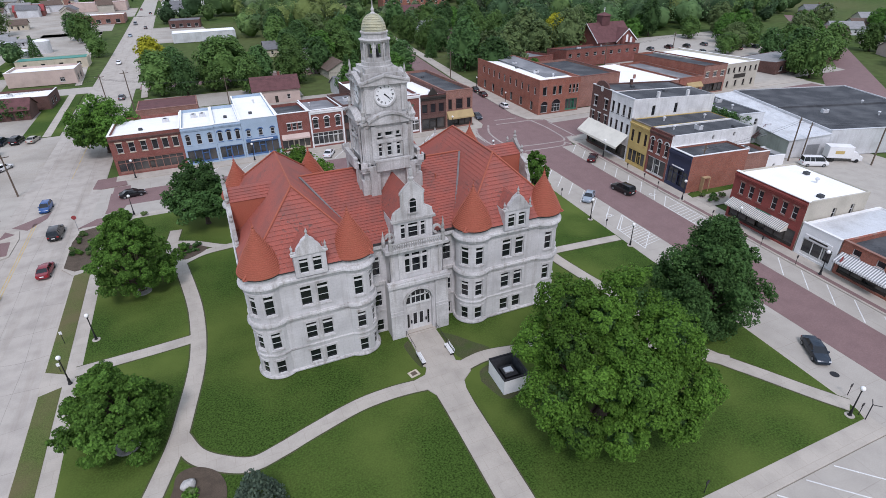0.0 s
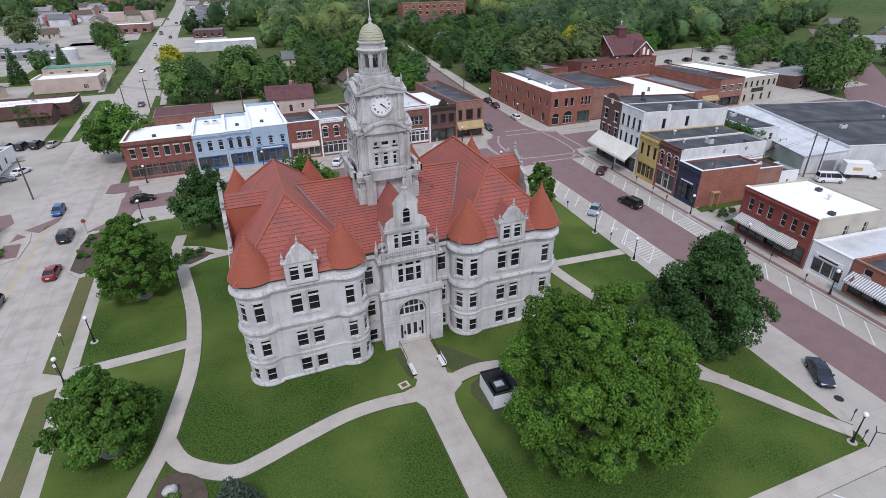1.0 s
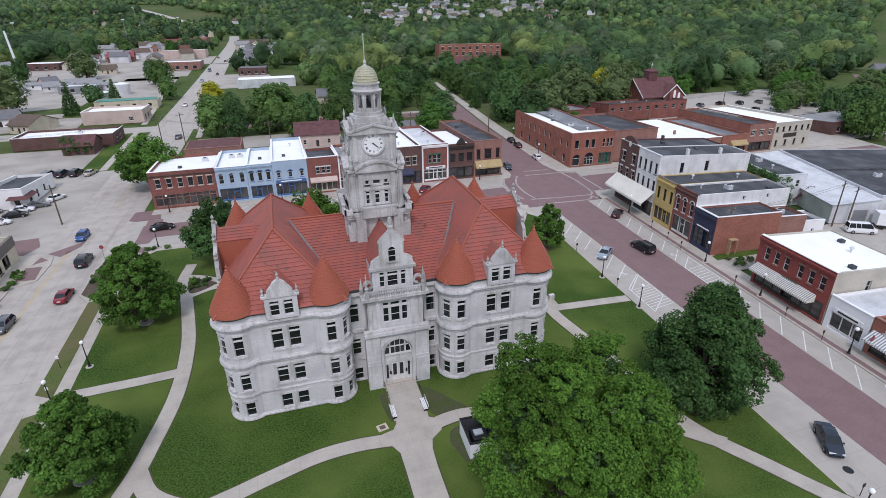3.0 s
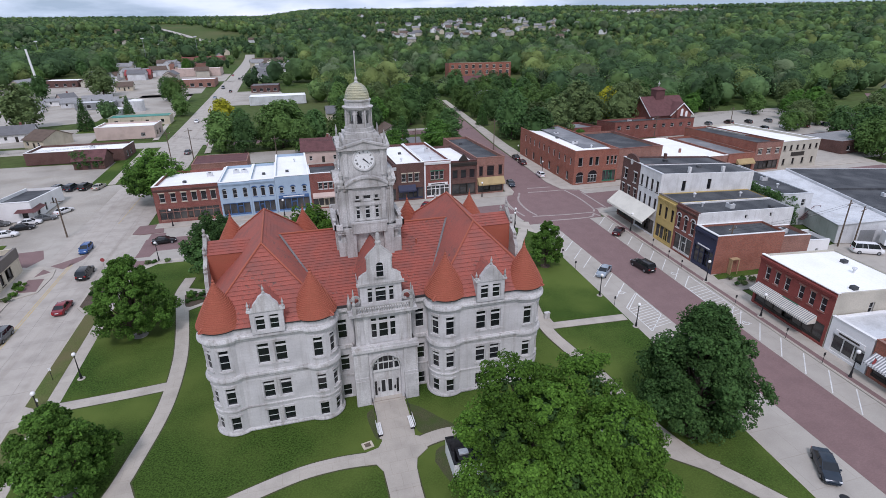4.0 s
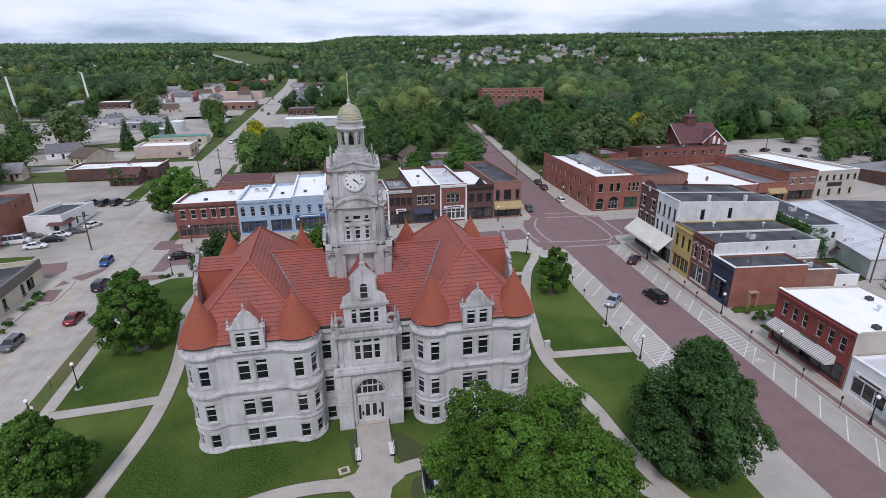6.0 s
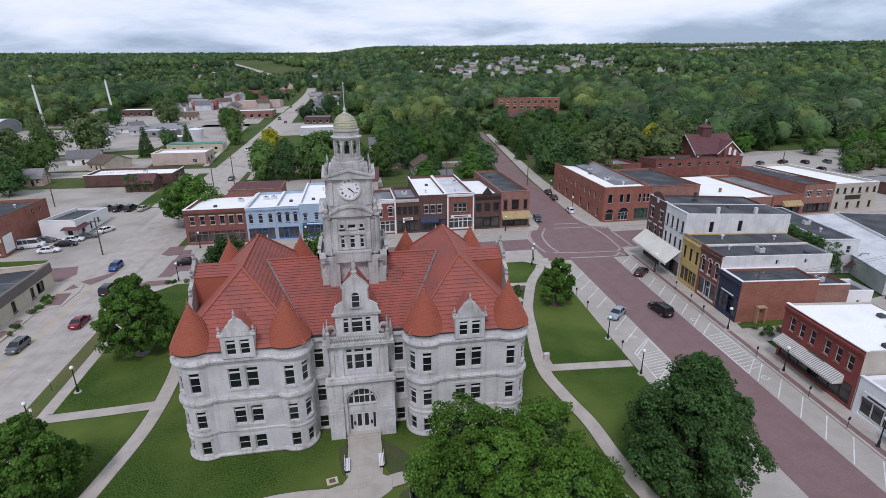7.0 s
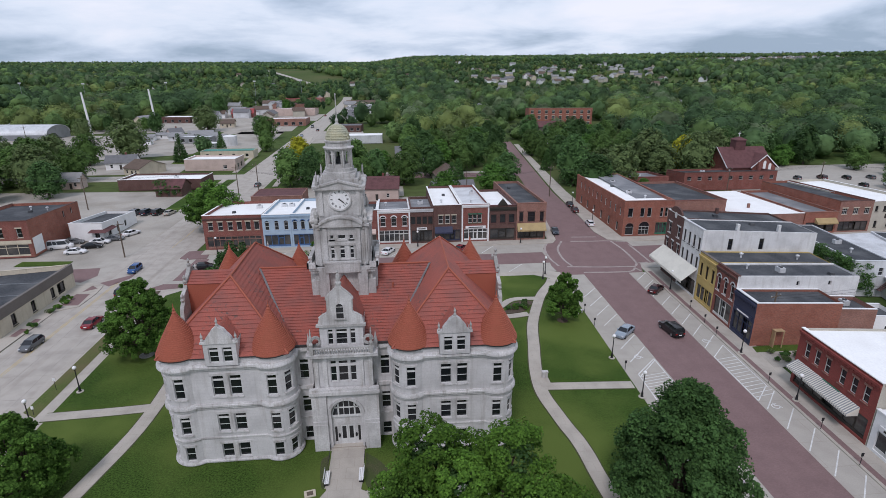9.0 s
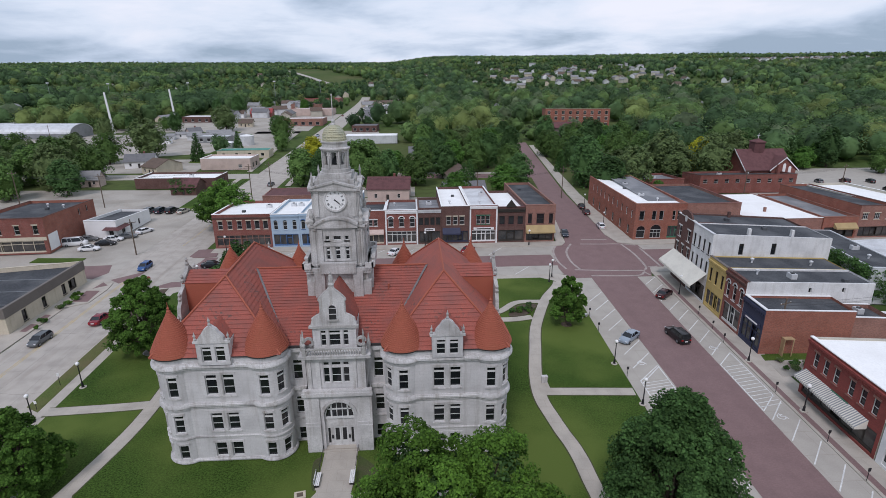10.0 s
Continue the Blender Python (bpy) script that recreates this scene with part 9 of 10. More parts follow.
def car_mould(kind, paint):
    L, hw, zb, belt, top, xr, rr, rf, xw, zt = CAR_KINDS[kind]
    a = L / 2
    car = thing("car", pose(0, 0, 0), "", "car")
    st = [(-a, 0.42, zt - 0.22, hw * 0.84), (-a + 0.12, 0.3, zt - 0.03, hw * 0.93), (-a * 0.72, 0.24, zt, hw), (-a * 0.3, 0.22, belt, hw), (a * 0.2, 0.22, belt, hw), (xw, 0.22, belt - 0.02, hw), (a * 0.72, 0.24, zb, hw * 0.98), (a - 0.18, 0.28, zb - 0.12, hw * 0.9), (a, 0.4, zb - 0.32, hw * 0.76)]
    v, f = [], []
    for x, z0, z1, w in st:
        zm = z0 + (z1 - z0) * 0.55
        for y, z in ((-w * 0.9, z0), (-w, z0 + 0.12), (-w, zm), (-w * 0.93, z1 - 0.05), (-w * 0.8, z1), (w * 0.8, z1), (w * 0.93, z1 - 0.05), (w, zm), (w, z0 + 0.12), (w * 0.9, z0)):
            v.append((x, y, z))
    for i in range(len(st) - 1):
        f += [(i * 10 + j, i * 10 + (j + 1) % 10, (i + 1) * 10 + (j + 1) % 10, (i + 1) * 10 + j) for j in range(10)]
    f += [list(range(10)), list(range(len(v) - 10, len(v)))]
    part("body", Shape().add(v, f), paint, car, smooth=True)
    w0, w1 = hw * 0.9, hw * 0.72
    cab = [(xr, -w0, belt - 0.03), (xw, -w0, belt - 0.03), (xw, w0, belt - 0.03), (xr, w0, belt - 0.03), (rr, -w1, top), (rf, -w1, top), (rf, w1, top), (rr, w1, top)]
    part("cabin_glass", Shape().add(cab, [(0, 1, 5, 4), (1, 2, 6, 5), (2, 3, 7, 6), (3, 0, 4, 7), (4, 5, 6, 7)]), GLASS, car)
    rfp = Shape().add([(rr - 0.06, -w1 - 0.03, top - 0.03), (rf + 0.06, -w1 - 0.03, top - 0.03), (rf + 0.06, w1 + 0.03, top - 0.03), (rr - 0.06, w1 + 0.03, top - 0.03), (rr + 0.1, -w1 * 0.8, top + 0.04), (rf - 0.1, -w1 * 0.8, top + 0.04), (rf - 0.1, w1 * 0.8, top + 0.04), (rr + 0.1, w1 * 0.8, top + 0.04)],
                      [(0, 1, 5, 4), (1, 2, 6, 5), (2, 3, 7, 6), (3, 0, 4, 7), (4, 5, 6, 7), (3, 2, 1, 0)])
    part("roof", rfp, paint, car, smooth=True)
    for sy in (-1, 1):
        pil = Shape()
        mids = [(xr, rr), (xw, rf), ((xr + xw) * 0.5, (rr + rf) * 0.5)] + ([((xr * 2 + xw) / 3 - 0.2, (rr * 2 + rf) / 3 - 0.2)] if kind in ("suv", "van") else [])
        for p, q in mids:
            pil.tube((p, w0 * sy * 1.01, belt - 0.03), (q, w1 * sy * 1.01, top), 0.05, 0.04, 4)
        part("door_pillars", pil, paint, car)
        part("wing_mirror", Shape().box(xw - 0.35, min(hw * 0.95 * sy, hw * 1.13 * sy), belt, xw - 0.2, max(hw * 0.95 * sy, hw * 1.13 * sy), belt + 0.14), paint, car)
        part("headlight", Shape().box(a - 0.28, min(hw * 0.5 * sy, hw * 0.84 * sy), zb - 0.3, a - 0.05, max(hw * 0.5 * sy, hw * 0.84 * sy), zb - 0.15), LAMPGLASS, car)
        part("tail_light", Shape().box(-a - 0.01, min(hw * 0.55 * sy, hw * 0.86 * sy), zt - 0.4, -a + 0.15, max(hw * 0.55 * sy, hw * 0.86 * sy), zt - 0.2), TAILRED, car)
        for x in (-a * 0.62, a * 0.62):
            r = 0.33 if kind in ("sedan", "hatch") else 0.38
            q = Shape().lathe([(r * 0.55, -0.11), (r, -0.09), (r, 0.09), (r * 0.55, 0.11)], 0, 0, 16)
            wh = part("wheel", q, RUBBER, car, m=pose(x, hw * 0.92 * sy, r, rx=90))
            part("rim", Shape().lathe([(r * 0.6, -0.115), (r * 0.58, -0.12), (0.06, -0.1), (0.06, 0.1), (r * 0.58, 0.12), (r * 0.6, 0.115)], 0, 0, 12), METAL_G, wh)
    part("front_bumper", Shape().box(a - 0.08, -hw * 0.7, 0.32, a + 0.03, hw * 0.7, 0.48), BLACK_M if kind == "suv" else paint, car)
    part("rear_bumper", Shape().box(-a - 0.03, -hw * 0.75, 0.36, -a + 0.08, hw * 0.75, 0.55), BLACK_M if kind == "suv" else paint, car)
    part("number_plate", Shape().box(-a - 0.045, -0.26, 0.62, -a - 0.005, 0.26, 0.76), WHITE_P, car)
    return car


CARS = [("suv", "black", 52.8, 24.6, 96, -0.13, "black sport utility vehicle on the brick street"),
        ("sedan", "silver", 44.6, 24.6, 222, -0.15, "pale blue-silver saloon parked at an angle"),
        ("sedan", "navy", 42.0, -23.4, 238, -0.15, "dark navy saloon parked beside the lawn"),
        ("sedan", "maroon", 58.4, 41.6, 42, -0.15, "dark maroon saloon parked before the shops"),
        ("sedan", "red", -47.4, 37.4, 88, -0.14, "red saloon on the concrete street"),
        ("hatch", "grey", -53.2, 30.0, 266, -0.14, "grey car on the concrete street"),
        ("suv", "black", -48.0, 51.0, 90, -0.14, "black sport utility vehicle on the concrete street"),
        ("hatch", "blue", -51.6, 64.0, 268, -0.14, "dark blue car on the concrete street"),
        ("sedan", "black", -36.8, 64.2, 8, -0.14, "black saloon on the side street"),
        ("sedan", "white", 4.6, 70.6, 62, -0.16, "white saloon parked before the shops"),
        ("sedan", "red", 22.4, 70.8, 55, -0.16, "red saloon parked before the shops"),
        ("sedan", "navy", 49.6, 82.4, 262, -0.14, "dark saloon parked on the brick street"),
        ("hatch", "white", 61.6, 88.6, 84, -0.14, "white estate car parked on the brick street"),
        ("sedan", "maroon", 62.2, 103.6, 84, -0.14, "dark red saloon parked on the brick street"),
        ("sedan", "black", 62.8, 110.4, 84, -0.14, "black saloon parked on the brick street"),
        ("suv", "grey", -72.6, 114.4, 78, -0.165, "grey vehicle in the gravel lot"),
        ("suv", "navy", -69.4, 114.4, 80, -0.165, "dark blue vehicle in the gravel lot"),
        ("suv", "black", -66.0, 114.2, 80, -0.165, "black vehicle in the gravel lot"),
        ("sedan", "beige", -62.4, 113.6, 76, -0.165, "beige saloon in the gravel lot"),
        ("van", "white", -77.2, 82.4, 12, -0.165, "white van beside the tavern"),
        ("sedan", "white", -71.4, 78.0, 8, -0.165, "white saloon in the lot"),
        ("sedan", "black", -69.6, 82.2, 10, -0.165, "black saloon in the lot"),
        ("sedan", "white", -69.4, 85.6, 10, -0.165, "white saloon in the lot"),
        ("sedan", "grey", -67.0, 88.0, 12, -0.165, "grey saloon in the lot"),
        ("sedan", "white", -64.6, 92.6, 60, -0.165, "white saloon beside the white shop"),
        ("sedan", "grey", -76.0, 86.0, 15, -0.165, "grey saloon beside the tavern"),
        ("suv", "maroon", -79.6, 98.0, 70, -0.165, "dark red vehicle behind the tavern"),
        ("van", "white", 99.4, 18.2, -28, -0.12, "white panel van in the back yard"),
        ("sedan", "grey", -44.6, 152.0, 88, -0.14, "grey saloon on the far street"),
        ("sedan", "white", -50.2, 218.0, 270, -0.14, "white saloon on the far street"),
        ("suv", "black", -44.4, 262.0, 90, -0.14, "black vehicle on the far street"),
        ("sedan", "silver", -50.6, 300.0, 270, -0.14, "silver saloon on the far street"),
        ("sedan", "black", -44.2, 330.0, 92, -0.14, "black saloon on the far street"),
        ("suv", "grey", -50.6, 352.0, 270, -0.14, "grey vehicle on the far street"),
        ("sedan", "black", -44.0, 410.0, 92, -0.14, "black saloon on the far street"),
        ("sedan", "red", -51.0, 440.0, 270, -0.14, "red saloon on the far street")]
gc = random.Random(3)
for i in range(12):
    CARS.append((gc.choice(("sedan", "suv", "hatch")), gc.choice(("black", "grey", "white", "navy", "silver", "maroon")), 160 + 5.2 * i * 0.95, 128 - 0.3 * i + (14 if i % 2 else 0), 78, -0.14, "car parked under the car park trees"))
moulds = {}
for kind, paint, x, y, rz, z, label in CARS:
    if (kind, paint) in moulds:
        ob = copy_thing(moulds[kind, paint], pose(x, y, z, rz=rz))
    else:
        ob = moulds[kind, paint] = car_mould(kind, CARPAINT[paint])
        ob.matrix_basis = pose(x, y, z, rz=rz)
    ob["label"] = label
# box truck in the back yard
tk = thing("box_truck", pose(107.6, 17.6, -0.12, rz=-32), "white box truck in the back yard", "truck")
part("cargo_box", Shape().box(-3.6, -1.2, 0.95, 1.4, 1.2, 3.5), WHITE_P, tk)
part("cab", Shape().extrude([(1.5, -1.05, 0.5), (3.7, -1.05, 0.5), (3.7, -1.05, 1.35), (2.9, -1.05, 1.5), (2.4, -1.05, 2.3), (1.5, -1.05, 2.35)], (0, 2.1, 0)), WHITE_P, tk)
part("windscreen", Shape().extrude([(2.93, -0.9, 1.52), (2.45, -0.9, 2.26), (2.5, -0.9, 2.28), (2.98, -0.9, 1.54)], (0, 1.8, 0)), GLASS, tk)
part("chassis", Shape().box(-3.5, -0.5, 0.55, 3.4, 0.5, 0.95), BLACK_M, tk)
part("sign_panel", Shape().box(-2.2, -1.23, 1.9, -0.4, -1.2, 2.6), YELLOW_W, tk)
for x in (-2.4, 2.6):
    for sy in (-1, 1):
        part("wheel", Shape().lathe([(0.2, -0.13), (0.42, -0.11), (0.42, 0.11), (0.2, 0.13)], 0, 0, 14), RUBBER, tk, m=pose(x, 0.98 * sy, 0.42, rx=90))

# ---------------------------------------------------------------- street furniture


def lamp_mould():
    t = thing("street_lamp", pose(0, 0, 0), "black street lamp with white globe", "street lamp", "street lamps")
    part("base", Shape().lathe([(0.24, 0), (0.24, 0.12), (0.17, 0.2), (0.14, 0.75), (0.09, 0.9)], 0, 0, 10), BLACK_M, t)
    part("pole", Shape().lathe([(0.085, 0.85), (0.06, 3.45), (0.11, 3.5), (0.13, 3.6)], 0, 0, 8), BLACK_M, t)
    part("globe", Shape().ball(0, 0, 3.86, 0.27, 12), GLOBE, t, smooth=True)
    return t


LAMPS = [(39.3, 17.0), (39.4, 6.6), (60.2, 16.5), (59.9, 3.8), (38.6, 52.6), (38.2, 74.2), (-38.4, 15.6), (35.9, -31.6), (-36.0, 54.0), (-36.8, 74.4), (-40.3, 7.9), (61.6, 42.0), (-12.0, 74.4), (12.0, 74.4), (62.8, 90.0), (64.2, 112.0), (59.0, -12.0), (37.4, 50.0)]
lamp = lamp_mould()
lamp.matrix_basis = pose(*LAMPS[0], 0)
for x, y in LAMPS[1:]:
    copy_thing(lamp, pose(x, y, 0))
for x, y in LAMPS[:9]:
    solid("lamp_footing", Shape().lathe([(0.48, -0.05), (0.48, 0.11), (0.44, 0.13)], x, y, 14), CONCRETE, "round concrete lamp footing", "footing")


def meter(x, y, h=1.35, head=BLACK_M, name="parking_sign", label="short post with small sign"):
    t = thing(name, pose(x, y, 0), label, "sign post")
    part("post", Shape().lathe([(0.04, 0), (0.035, h)], 0, 0, 6), BLACK_M, t)
    part("sign_plate", Shape().box(-0.16, -0.03, h - 0.12, 0.16, 0.03, h + 0.32), head, t)


for x, y in ((39.9, 13.4), (40.4, 27.6), (40.7, 33.4), (59.6, 22.4), (60.2, 27.0), (60.9, 33.0), (59.0, 8.2), (58.6, -2.2), (58.2, -8.6), (36.9, -31.9), (38.6, -29.6), (15.0, -32.2)):
    meter(x, y)
meter(-41.6, 10.6, 1.0, WHITE_P, "small_sign", "small white sign on the grass strip")
meter(-42.0, 16.4, 1.6, WHITE_P, "small_sign", "white street sign on the grass strip")
ss = thing("stop_sign", pose(-44.7, 51.2, 0), "red stop sign at the corner", "stop sign")
part("post", Shape().lathe([(0.04, 0), (0.04, 2.9)], 0, 0, 6), METAL_G, ss)
part("sign_plate", Shape().extrude([(0.4 * math.cos(math.pi / 8 + math.pi / 4 * i), -0.05, 2.6 + 0.4 * math.sin(math.pi / 8 + math.pi / 4 * i)) for i in range(8)], (0, 0.03, 0)), CANVAS_R, ss)
hs = thing("hitching_frame", pose(36.9, -32.6, 0), "black metal sign frame at the corner", "sign post")
part("post", Shape().lathe([(0.05, 0), (0.05, 2.2)], 0, 0, 6), BLACK_M, hs)
part("arm", Shape().tube((0, 0, 2.1), (0.9, -0.5, 1.9), 0.04).tube((0, 0, 2.1), (0.5, 0.4, 2.3), 0.04), BLACK_M, hs)


def bench(x, y, rz):
    t = thing("bench", pose(x, y, 0.09, rz=rz), "pale slatted bench beside the entrance path", "bench")
    for k in range(3):
        part("seat_slat", Shape().box(-1.0, -0.24 + 0.17 * k, 0.42, 1.0, -0.1 + 0.17 * k, 0.47), WHITE_P, t)
    for k in range(2):
        part("back_slat", Shape().box(-1.0, 0.3, 0.58 + 0.2 * k, 1.0, 0.34, 0.73 + 0.2 * k), WHITE_P, t)
    for sx in (-0.8, 0.8):
        part("leg", Shape().box(sx - 0.05, -0.22, 0, sx + 0.05, 0.3, 0.42).box(sx - 0.05, 0.27, 0.42, sx + 0.05, 0.33, 0.95), BLACK_M, t)


bench(-1.95, -5.2, 90)
bench(1.75, -5.0, -90)
for sx in (-1, 1):
    hr = thing("handrail", pose(2.02 * sx, 0, 0.08), "low dark metal handrail beside the entrance path", "handrail")
    part("rail", Shape().tube((0, -0.2, 0.85), (0, -3.6, 0.8), 0.03), BLACK_M, hr)
    for y in (-0.25, -1.9, -3.55):
        part("post", Shape().tube((0, y, 0), (0, y, 0.84), 0.025), BLACK_M, hr)
ob = thing("utility_cover", pose(-3.6, -6.95, 0.04, rz=12), "square tan cover set in the lawn", "cover")
part("frame", Shape().box(-0.6, -0.5, -0.03, 0.6, 0.5, 0.08), CREAM, ob)
part("grate", Shape().box(-0.33, -0.28, 0.08, 0.33, 0.28, 0.11), WOOD_G, ob)
# plant enclosure
ac = thing("plant_enclosure", pose(5.9, -12.3, 0.03, rz=-2), "open-topped white plant enclosure beside the path", "enclosure")
for x0, y0, x1, y1 in ((-1.55, -1.95, 1.55, -1.83), (-1.55, 1.83, 1.55, 1.95), (-1.55, -1.83, -1.43, 1.83), (1.43, -1.83, 1.55, 1.83)):
    part("panel", Shape().box(x0, y0, 0, x1, y1, 2.0), WHITE_P, ac)
    part("rail", Shape().box(x0 - 0.04, y0 - 0.04, 2.0, x1 + 0.04, y1 + 0.04, 2.12), BLACK_M, ac)
part("pad", Shape().box(-1.42, -1.82, 0, 1.42, 1.82, 0.06), BLACK_R, ac)
# Thin black sheets over the inner faces of the white panels.
for x0, y0, x1, y1 in ((-1.42, -1.82, 1.42, -1.78), (-1.42, 1.78, 1.42, 1.82), (-1.42, -1.77, -1.39, 1.77), (1.39, -1.77, 1.42, 1.77)):
    part("lining", Shape().box(x0, y0, 0.06, x1, y1, 1.98), BLACK_R, ac)
un = part("chiller", Shape().box(-0.8, -0.9, 0.06, 0.8, 0.9, 1.45), BLACK_M, ac)
part("lid", Shape().box(-0.55, -0.35, 1.45, 0.45, 0.45, 1.62), METAL_W, un)
mb = thing("stone_marker", pose(27.4, 12.6, 0.03), "small pale stone marker on a slab", "marker")
part("slab", Shape().box(-0.5, -1.6, 0, 0.5, 0.5, 0.06), CONCRETE, mb)
part("block", Shape().box(-0.4, -0.25, 0.06, 0.4, 0.25, 0.95).box(-0.45, -0.3, 0.95, 0.45, 0.3, 1.1), STONE_TRIM, mb)
bs = thing("stone_bench", pose(39.6, 33.0, 0.03, rz=35), "pale stone bench beside a young tree", "bench")
part("seat", Shape().box(-0.9, -0.25, 0.4, 0.9, 0.25, 0.52), STONE_TRIM, bs)
for x in (-0.6, 0.6):
    part("support", Shape().box(x - 0.12, -0.2, 0, x + 0.12, 0.2, 0.4), STONE_TRIM, bs)
rk = Shape()
rk.ball(0, 0, 0.25, 0.75, 9, 0.7)
rk.v = [(p[0] * (1 + 0.25 * noise.noise(Vector(p) * 2)), p[1] * 0.8, p[2] * (1 + 0.3 * noise.noise(Vector(p) * 2.3))) for p in rk.v]
rk.v = [(p[0] - 28.0, p[1] - 12.4, p[2] + 0.1) for p in rk.v]
solid("boulder", rk, STONE_OLD, "grey boulder in the mulched bed", "boulder", smooth=True)
for x, y, r in ((-33.3, 25.2, 1.1), (-33.6, -4.8, 1.25), (35.6, 30.4, 0.95), (12.4, -21.3, 1.6), (33.6, -13.2, 1.3)):
    solid("tree_ring", Shape().lathe([(r, 0.0), (r, 0.09), (r * 0.9, 0.13), (0.1, 0.13)], x, y, 20), STONE_OLD if x < 0 else MULCH, "ring of gravel round a tree", "tree ring")


def shrub(x, y, r, h, mat, seed, label, z=0.05):
    t = thing("shrub", pose(x, y, z), label, "shrub")
    g = np.random.default_rng(seed)
    cl = [(g.uniform(-r, r) * 0.6, g.uniform(-r, r) * 0.6, h * g.uniform(0.35, 0.75), r * 0.45) for _ in range(7)]
    part("leaf_mass", cloud_mesh("leaf_mass", leaf_cloud(cl, 60, 0.11, seed), mat), None, t)
    part("stems", Shape().tube((0, 0, 0), (0.1, 0.05, h * 0.6), 0.03).tube((0, 0, 0), (-0.12, 0.06, h * 0.55), 0.03), BARK, t)


gs = random.Random(4)
for cx, cy, rx, ry, n in ((-27.0, 35.2, 1.6, 1.4, 7), (28.8, 36.6, 2.0, 1.4, 9), (-43.0, 44.0, 1.5, 5.0, 14), (-28.6, -14.6, 1.0, 1.4, 5), (-57.6, 46.5, 0.8, 3.6, 8), (-57.4, 36.0, 0.8, 2.0, 4), (66.0, 14.8, 2.5, 1.5, 6), (-36.0, 53.3, 2.2, 0.4, 4)):
    for i in range(n):
        shrub(cx + gs.uniform(-rx, rx), cy + gs.uniform(-ry, ry), gs.uniform(0.4, 0.8), gs.uniform(0.5, 1.0), gs.choice((LEAF_B, LEAF_C, LEAF_D)), gs.randrange(999), "low green shrub in a planting bed", 0.02)
iv = thing("ivy", pose(0, 0, 0), "dense green ivy covering a wall", "ivy")
cl = [(94.0 + v * 0.139 - gs.uniform(0.1, 0.6), 35.2 + v, gs.uniform(0.8, 7.2 - max(0, v - 11) * 0.8), 0.9) for v in (gs.uniform(0, 14) for _ in range(130))] + [(94.3 + gs.uniform(0, 4.0), 34.9 + gs.uniform(-0.4, 0.0), gs.uniform(0.6, 6.6), 0.7) for _ in range(26)]
part("leaf_mass", cloud_mesh("leaf_mass", leaf_cloud(cl, 60, 0.16, 8), LEAF_B), None, iv)
iv = thing("ivy", pose(0, 0, 0), "green ivy covering a small house", "ivy")
cl = [(-76.0 + gs.uniform(0, 9), 137.8 + gs.uniform(-0.4, 0.2), gs.uniform(0.6, 3.2), 0.7) for _ in range(22)] + [(-76.0 + gs.uniform(0, 5), 138 + gs.uniform(0, 4), gs.uniform(3.5, 5.0), 0.9) for _ in range(16)]
part("leaf_mass", cloud_mesh("leaf_mass", leaf_cloud(cl, 50, 0.2, 9), LEAF_B), None, iv)

# wheelchair marks and drain cover
for x, y in ((43.6, 17.2), (57.0, 21.0), (56.4, 3.0)):
    s = Shape()
    for i in range(9):
        a0, a1 = math.pi * (0.6 + 1.3 * i / 9), math.pi * (0.6 + 1.3 * (i + 1) / 9)
        s.add([(x + r * math.cos(t), y + r * math.sin(t), Z_ROAD + 0.012) for r, t in ((0.42, a0), (0.56, a0), (0.56, a1), (0.42, a1))], [(0, 1, 2, 3)])
    for p, q in (((0, 0.1), (0.05, 0.75)), ((0.0, 0.15), (0.5, 0.1)), ((0.5, 0.1), (0.7, -0.45)), ((0.05, 0.5), (0.42, 0.48))):
        r = ribbon([(x + p[0], y + p[1]), (x + q[0], y + q[1])], 0.14, Z_ROAD + 0.014, 0.01, 1)
        s.add(r.v, r.f)
    solid("wheelchair_mark", s, PAINT, "white painted wheelchair symbol", "road marking", "structure")
solid("drain_cover", Shape().lathe([(0.5, Z_ROAD - 0.02), (0.5, Z_ROAD + 0.006), (0.45, Z_ROAD + 0.008)], 40.7, -26.8, 16), BLACK_M, "round dark drain cover in the street", "drain cover")

# ---------------------------------------------------------------- utility poles and wires


def utility_pole(x, y, h=10.0, arm=2.4, rz=0.0):
    t = thing("utility_pole", pose(x, y, -0.2, rz=rz), "weathered wooden utility pole with cross arm", "utility pole", "utility poles")
    part("pole", Shape().lathe([(0.17, 0), (0.12, h)], 0, 0, 8), WOOD_G, t)
    part("cross_arm", Shape().box(-arm / 2, -0.06, h - 0.9, arm / 2, 0.06, h - 0.76), WOOD_G, t)
    for k in (-0.45, 0.0, 0.45):
        part("insulator", Shape().lathe([(0.05, h - 0.76), (0.06, h - 0.66), (0.03, h - 0.56)], arm * k, 0, 6), STONE_TRIM, t)
    return t


POLES = [(-118, 124, 12), (-90.5, 122, 11), (-58.2, 74.0, 9), (-46, 131, 12), (-40, 134, 12), (-13.5, 118, 11), (97.0, 22.4, 10), (100.6, 22.0, 8.5), (110.8, 13.0, 10), (157, 121, 11), (83.0, 174.0, 11), (201, 112, 11), (30, 116, 11), (60, 124, 11), (78, 114, 10), (118, 114, 11), (-190, 260, 13), (66, 18.8, 9.5)]
for x, y, h in POLES:
    utility_pole(x, y, h, rz=20)


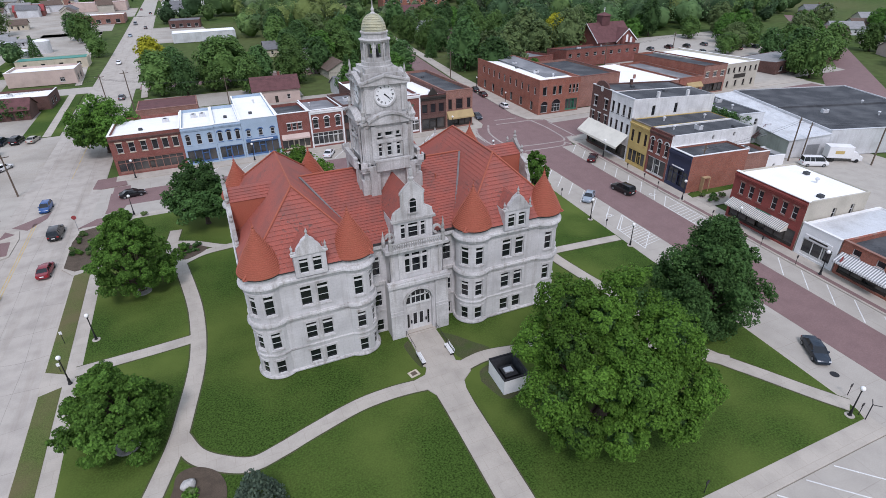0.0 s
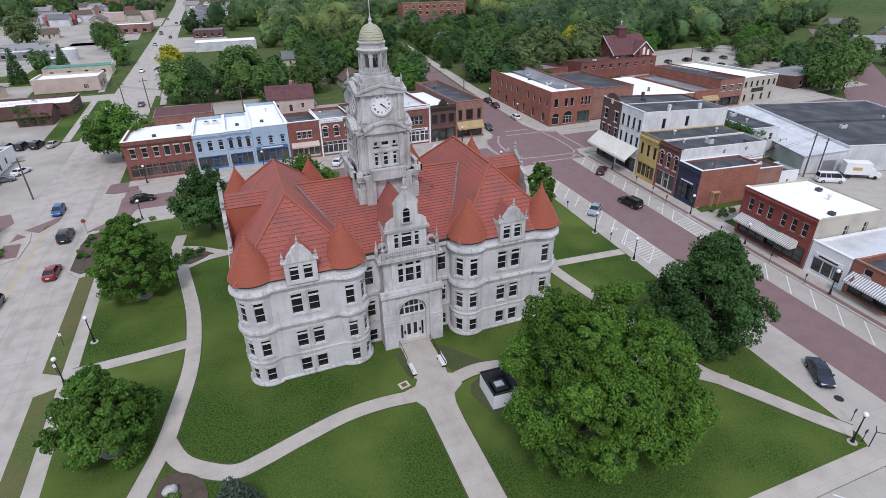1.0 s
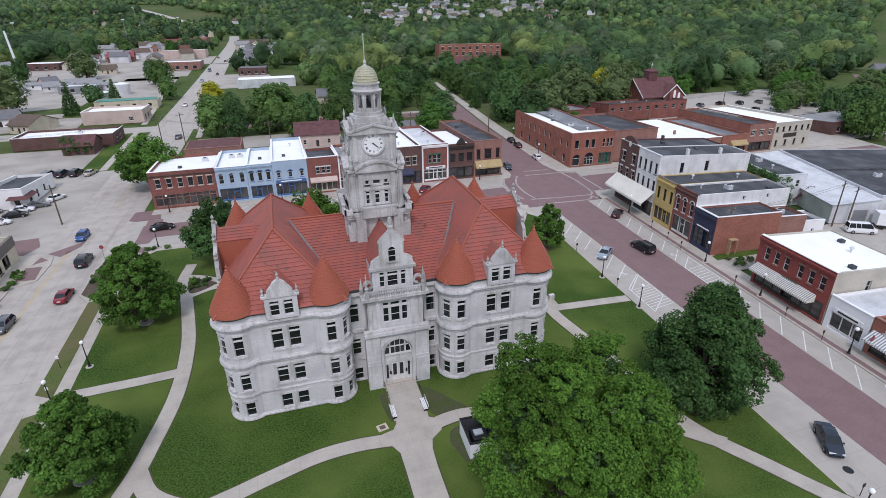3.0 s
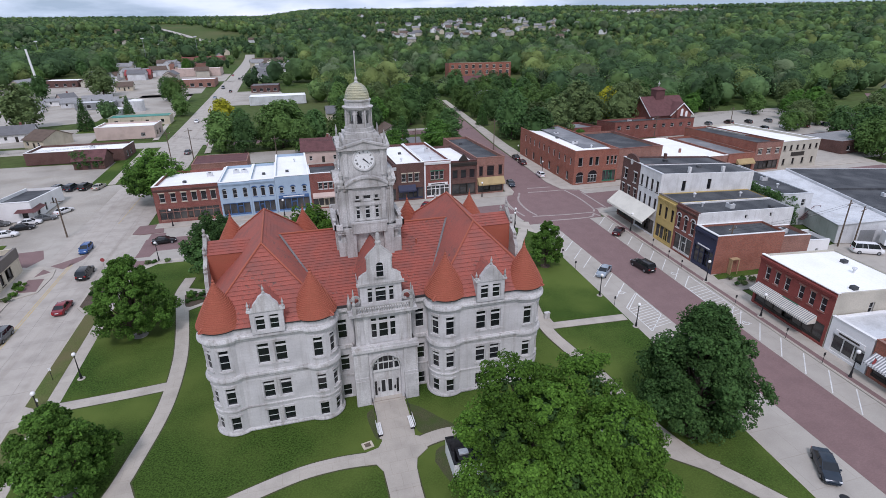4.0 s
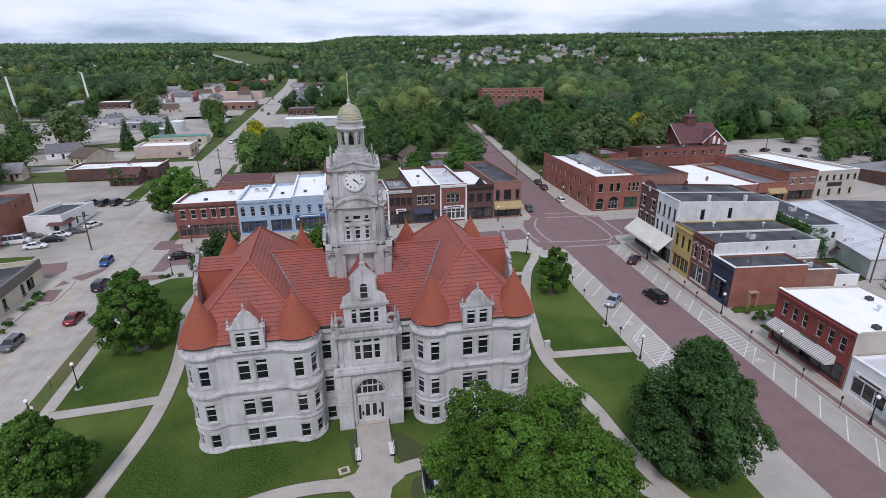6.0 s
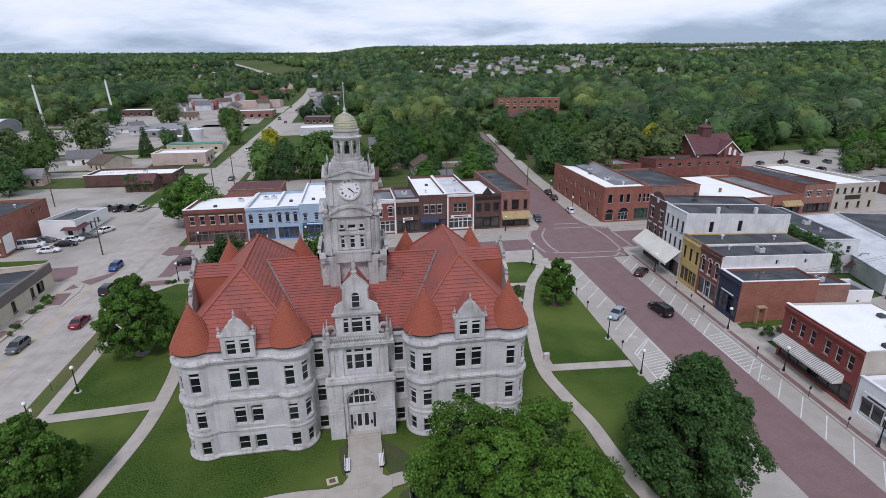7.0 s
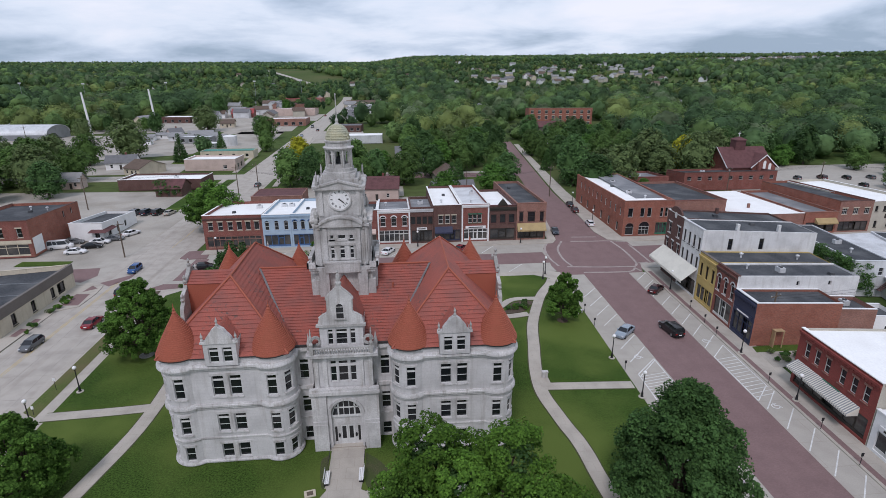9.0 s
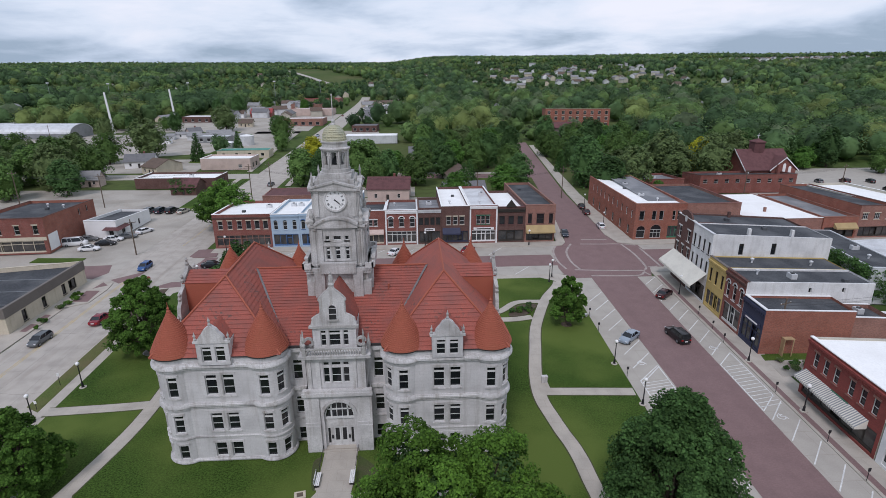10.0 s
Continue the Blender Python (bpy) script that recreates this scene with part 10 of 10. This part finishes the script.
def wire(a, b, sag):
    a, b = Vector(a), Vector(b)
    n = 12
    pts = [a.lerp(b, i / n) - Vector((0, 0, sag * 4 * (i / n) * (1 - i / n))) for i in range(n + 1)]
    s = Shape()
    for p, q in zip(pts, pts[1:]):
        s.tube(p, q, 0.02, 0.02, 4)
    solid("power_line", s, BLACK_M, "thin black overhead power line", "power line")


line = [(-118, 124, 11.2), (-90.5, 122, 10.2), (-46, 131, 11.2), (-13.5, 118, 10.2), (30, 116, 10.2), (60, 124, 10.2), (118, 114, 10.2), (157, 121, 10.2), (201, 112, 10.2)]
for a, b in zip(line, line[1:]):
    for k in (-0.9, 0.0, 0.9):
        wire((a[0], a[1] + k, a[2] - 0.75), (b[0], b[1] + k, b[2] - 0.75), 0.8)
for k in (0, 0.5):
    wire((97.0, 22.4, 9.2 - k), (110.8, 13.0, 9.2 - k), 0.4)
    wire((66, 18.8, 8.6 - k), (97.0, 22.4, 9.2 - k), 0.6)
for x, y, h in ((-190.0, 326.0, 27.0), (-156.0, 345.0, 28.0)):
    t = thing("light_mast", pose(x, y, -0.2, ry=-3), "tall white steel mast", "mast")
    part("mast", Shape().lathe([(0.8, 0), (0.55, h)], 0, 0, 10), WHITE_P, t)
for x, y in ((-420, 640), (-330, 600), (-250, 620), (-160, 660), (-110, 700)):
    t = thing("flood_light_mast", pose(x, y, -0.2), "tall pole with flood lights", "mast")
    part("mast", Shape().lathe([(0.3, 0), (0.2, 24)], 0, 0, 6), METAL_G, t)
    part("lamp_bank", Shape().box(-1.6, -0.2, 23.4, 1.6, 0.2, 24.6), METAL_W, t)
fl = thing("flag", pose(front_e(-13.6) - 1.2, -13.6, 0), "striped flag on a short pole by a shop", "flag")
part("pole", Shape().tube((1.0, 0, 2.6), (-0.2, 0, 3.9), 0.025), METAL_G, fl)
part("cloth", Shape().add([(-0.2, 0, 3.9), (0.3, 0.05, 3.35), (0.15, 0.0, 2.6), (-0.35, 0.1, 2.9)], [(0, 1, 2, 3)]), CANVAS_R, fl)
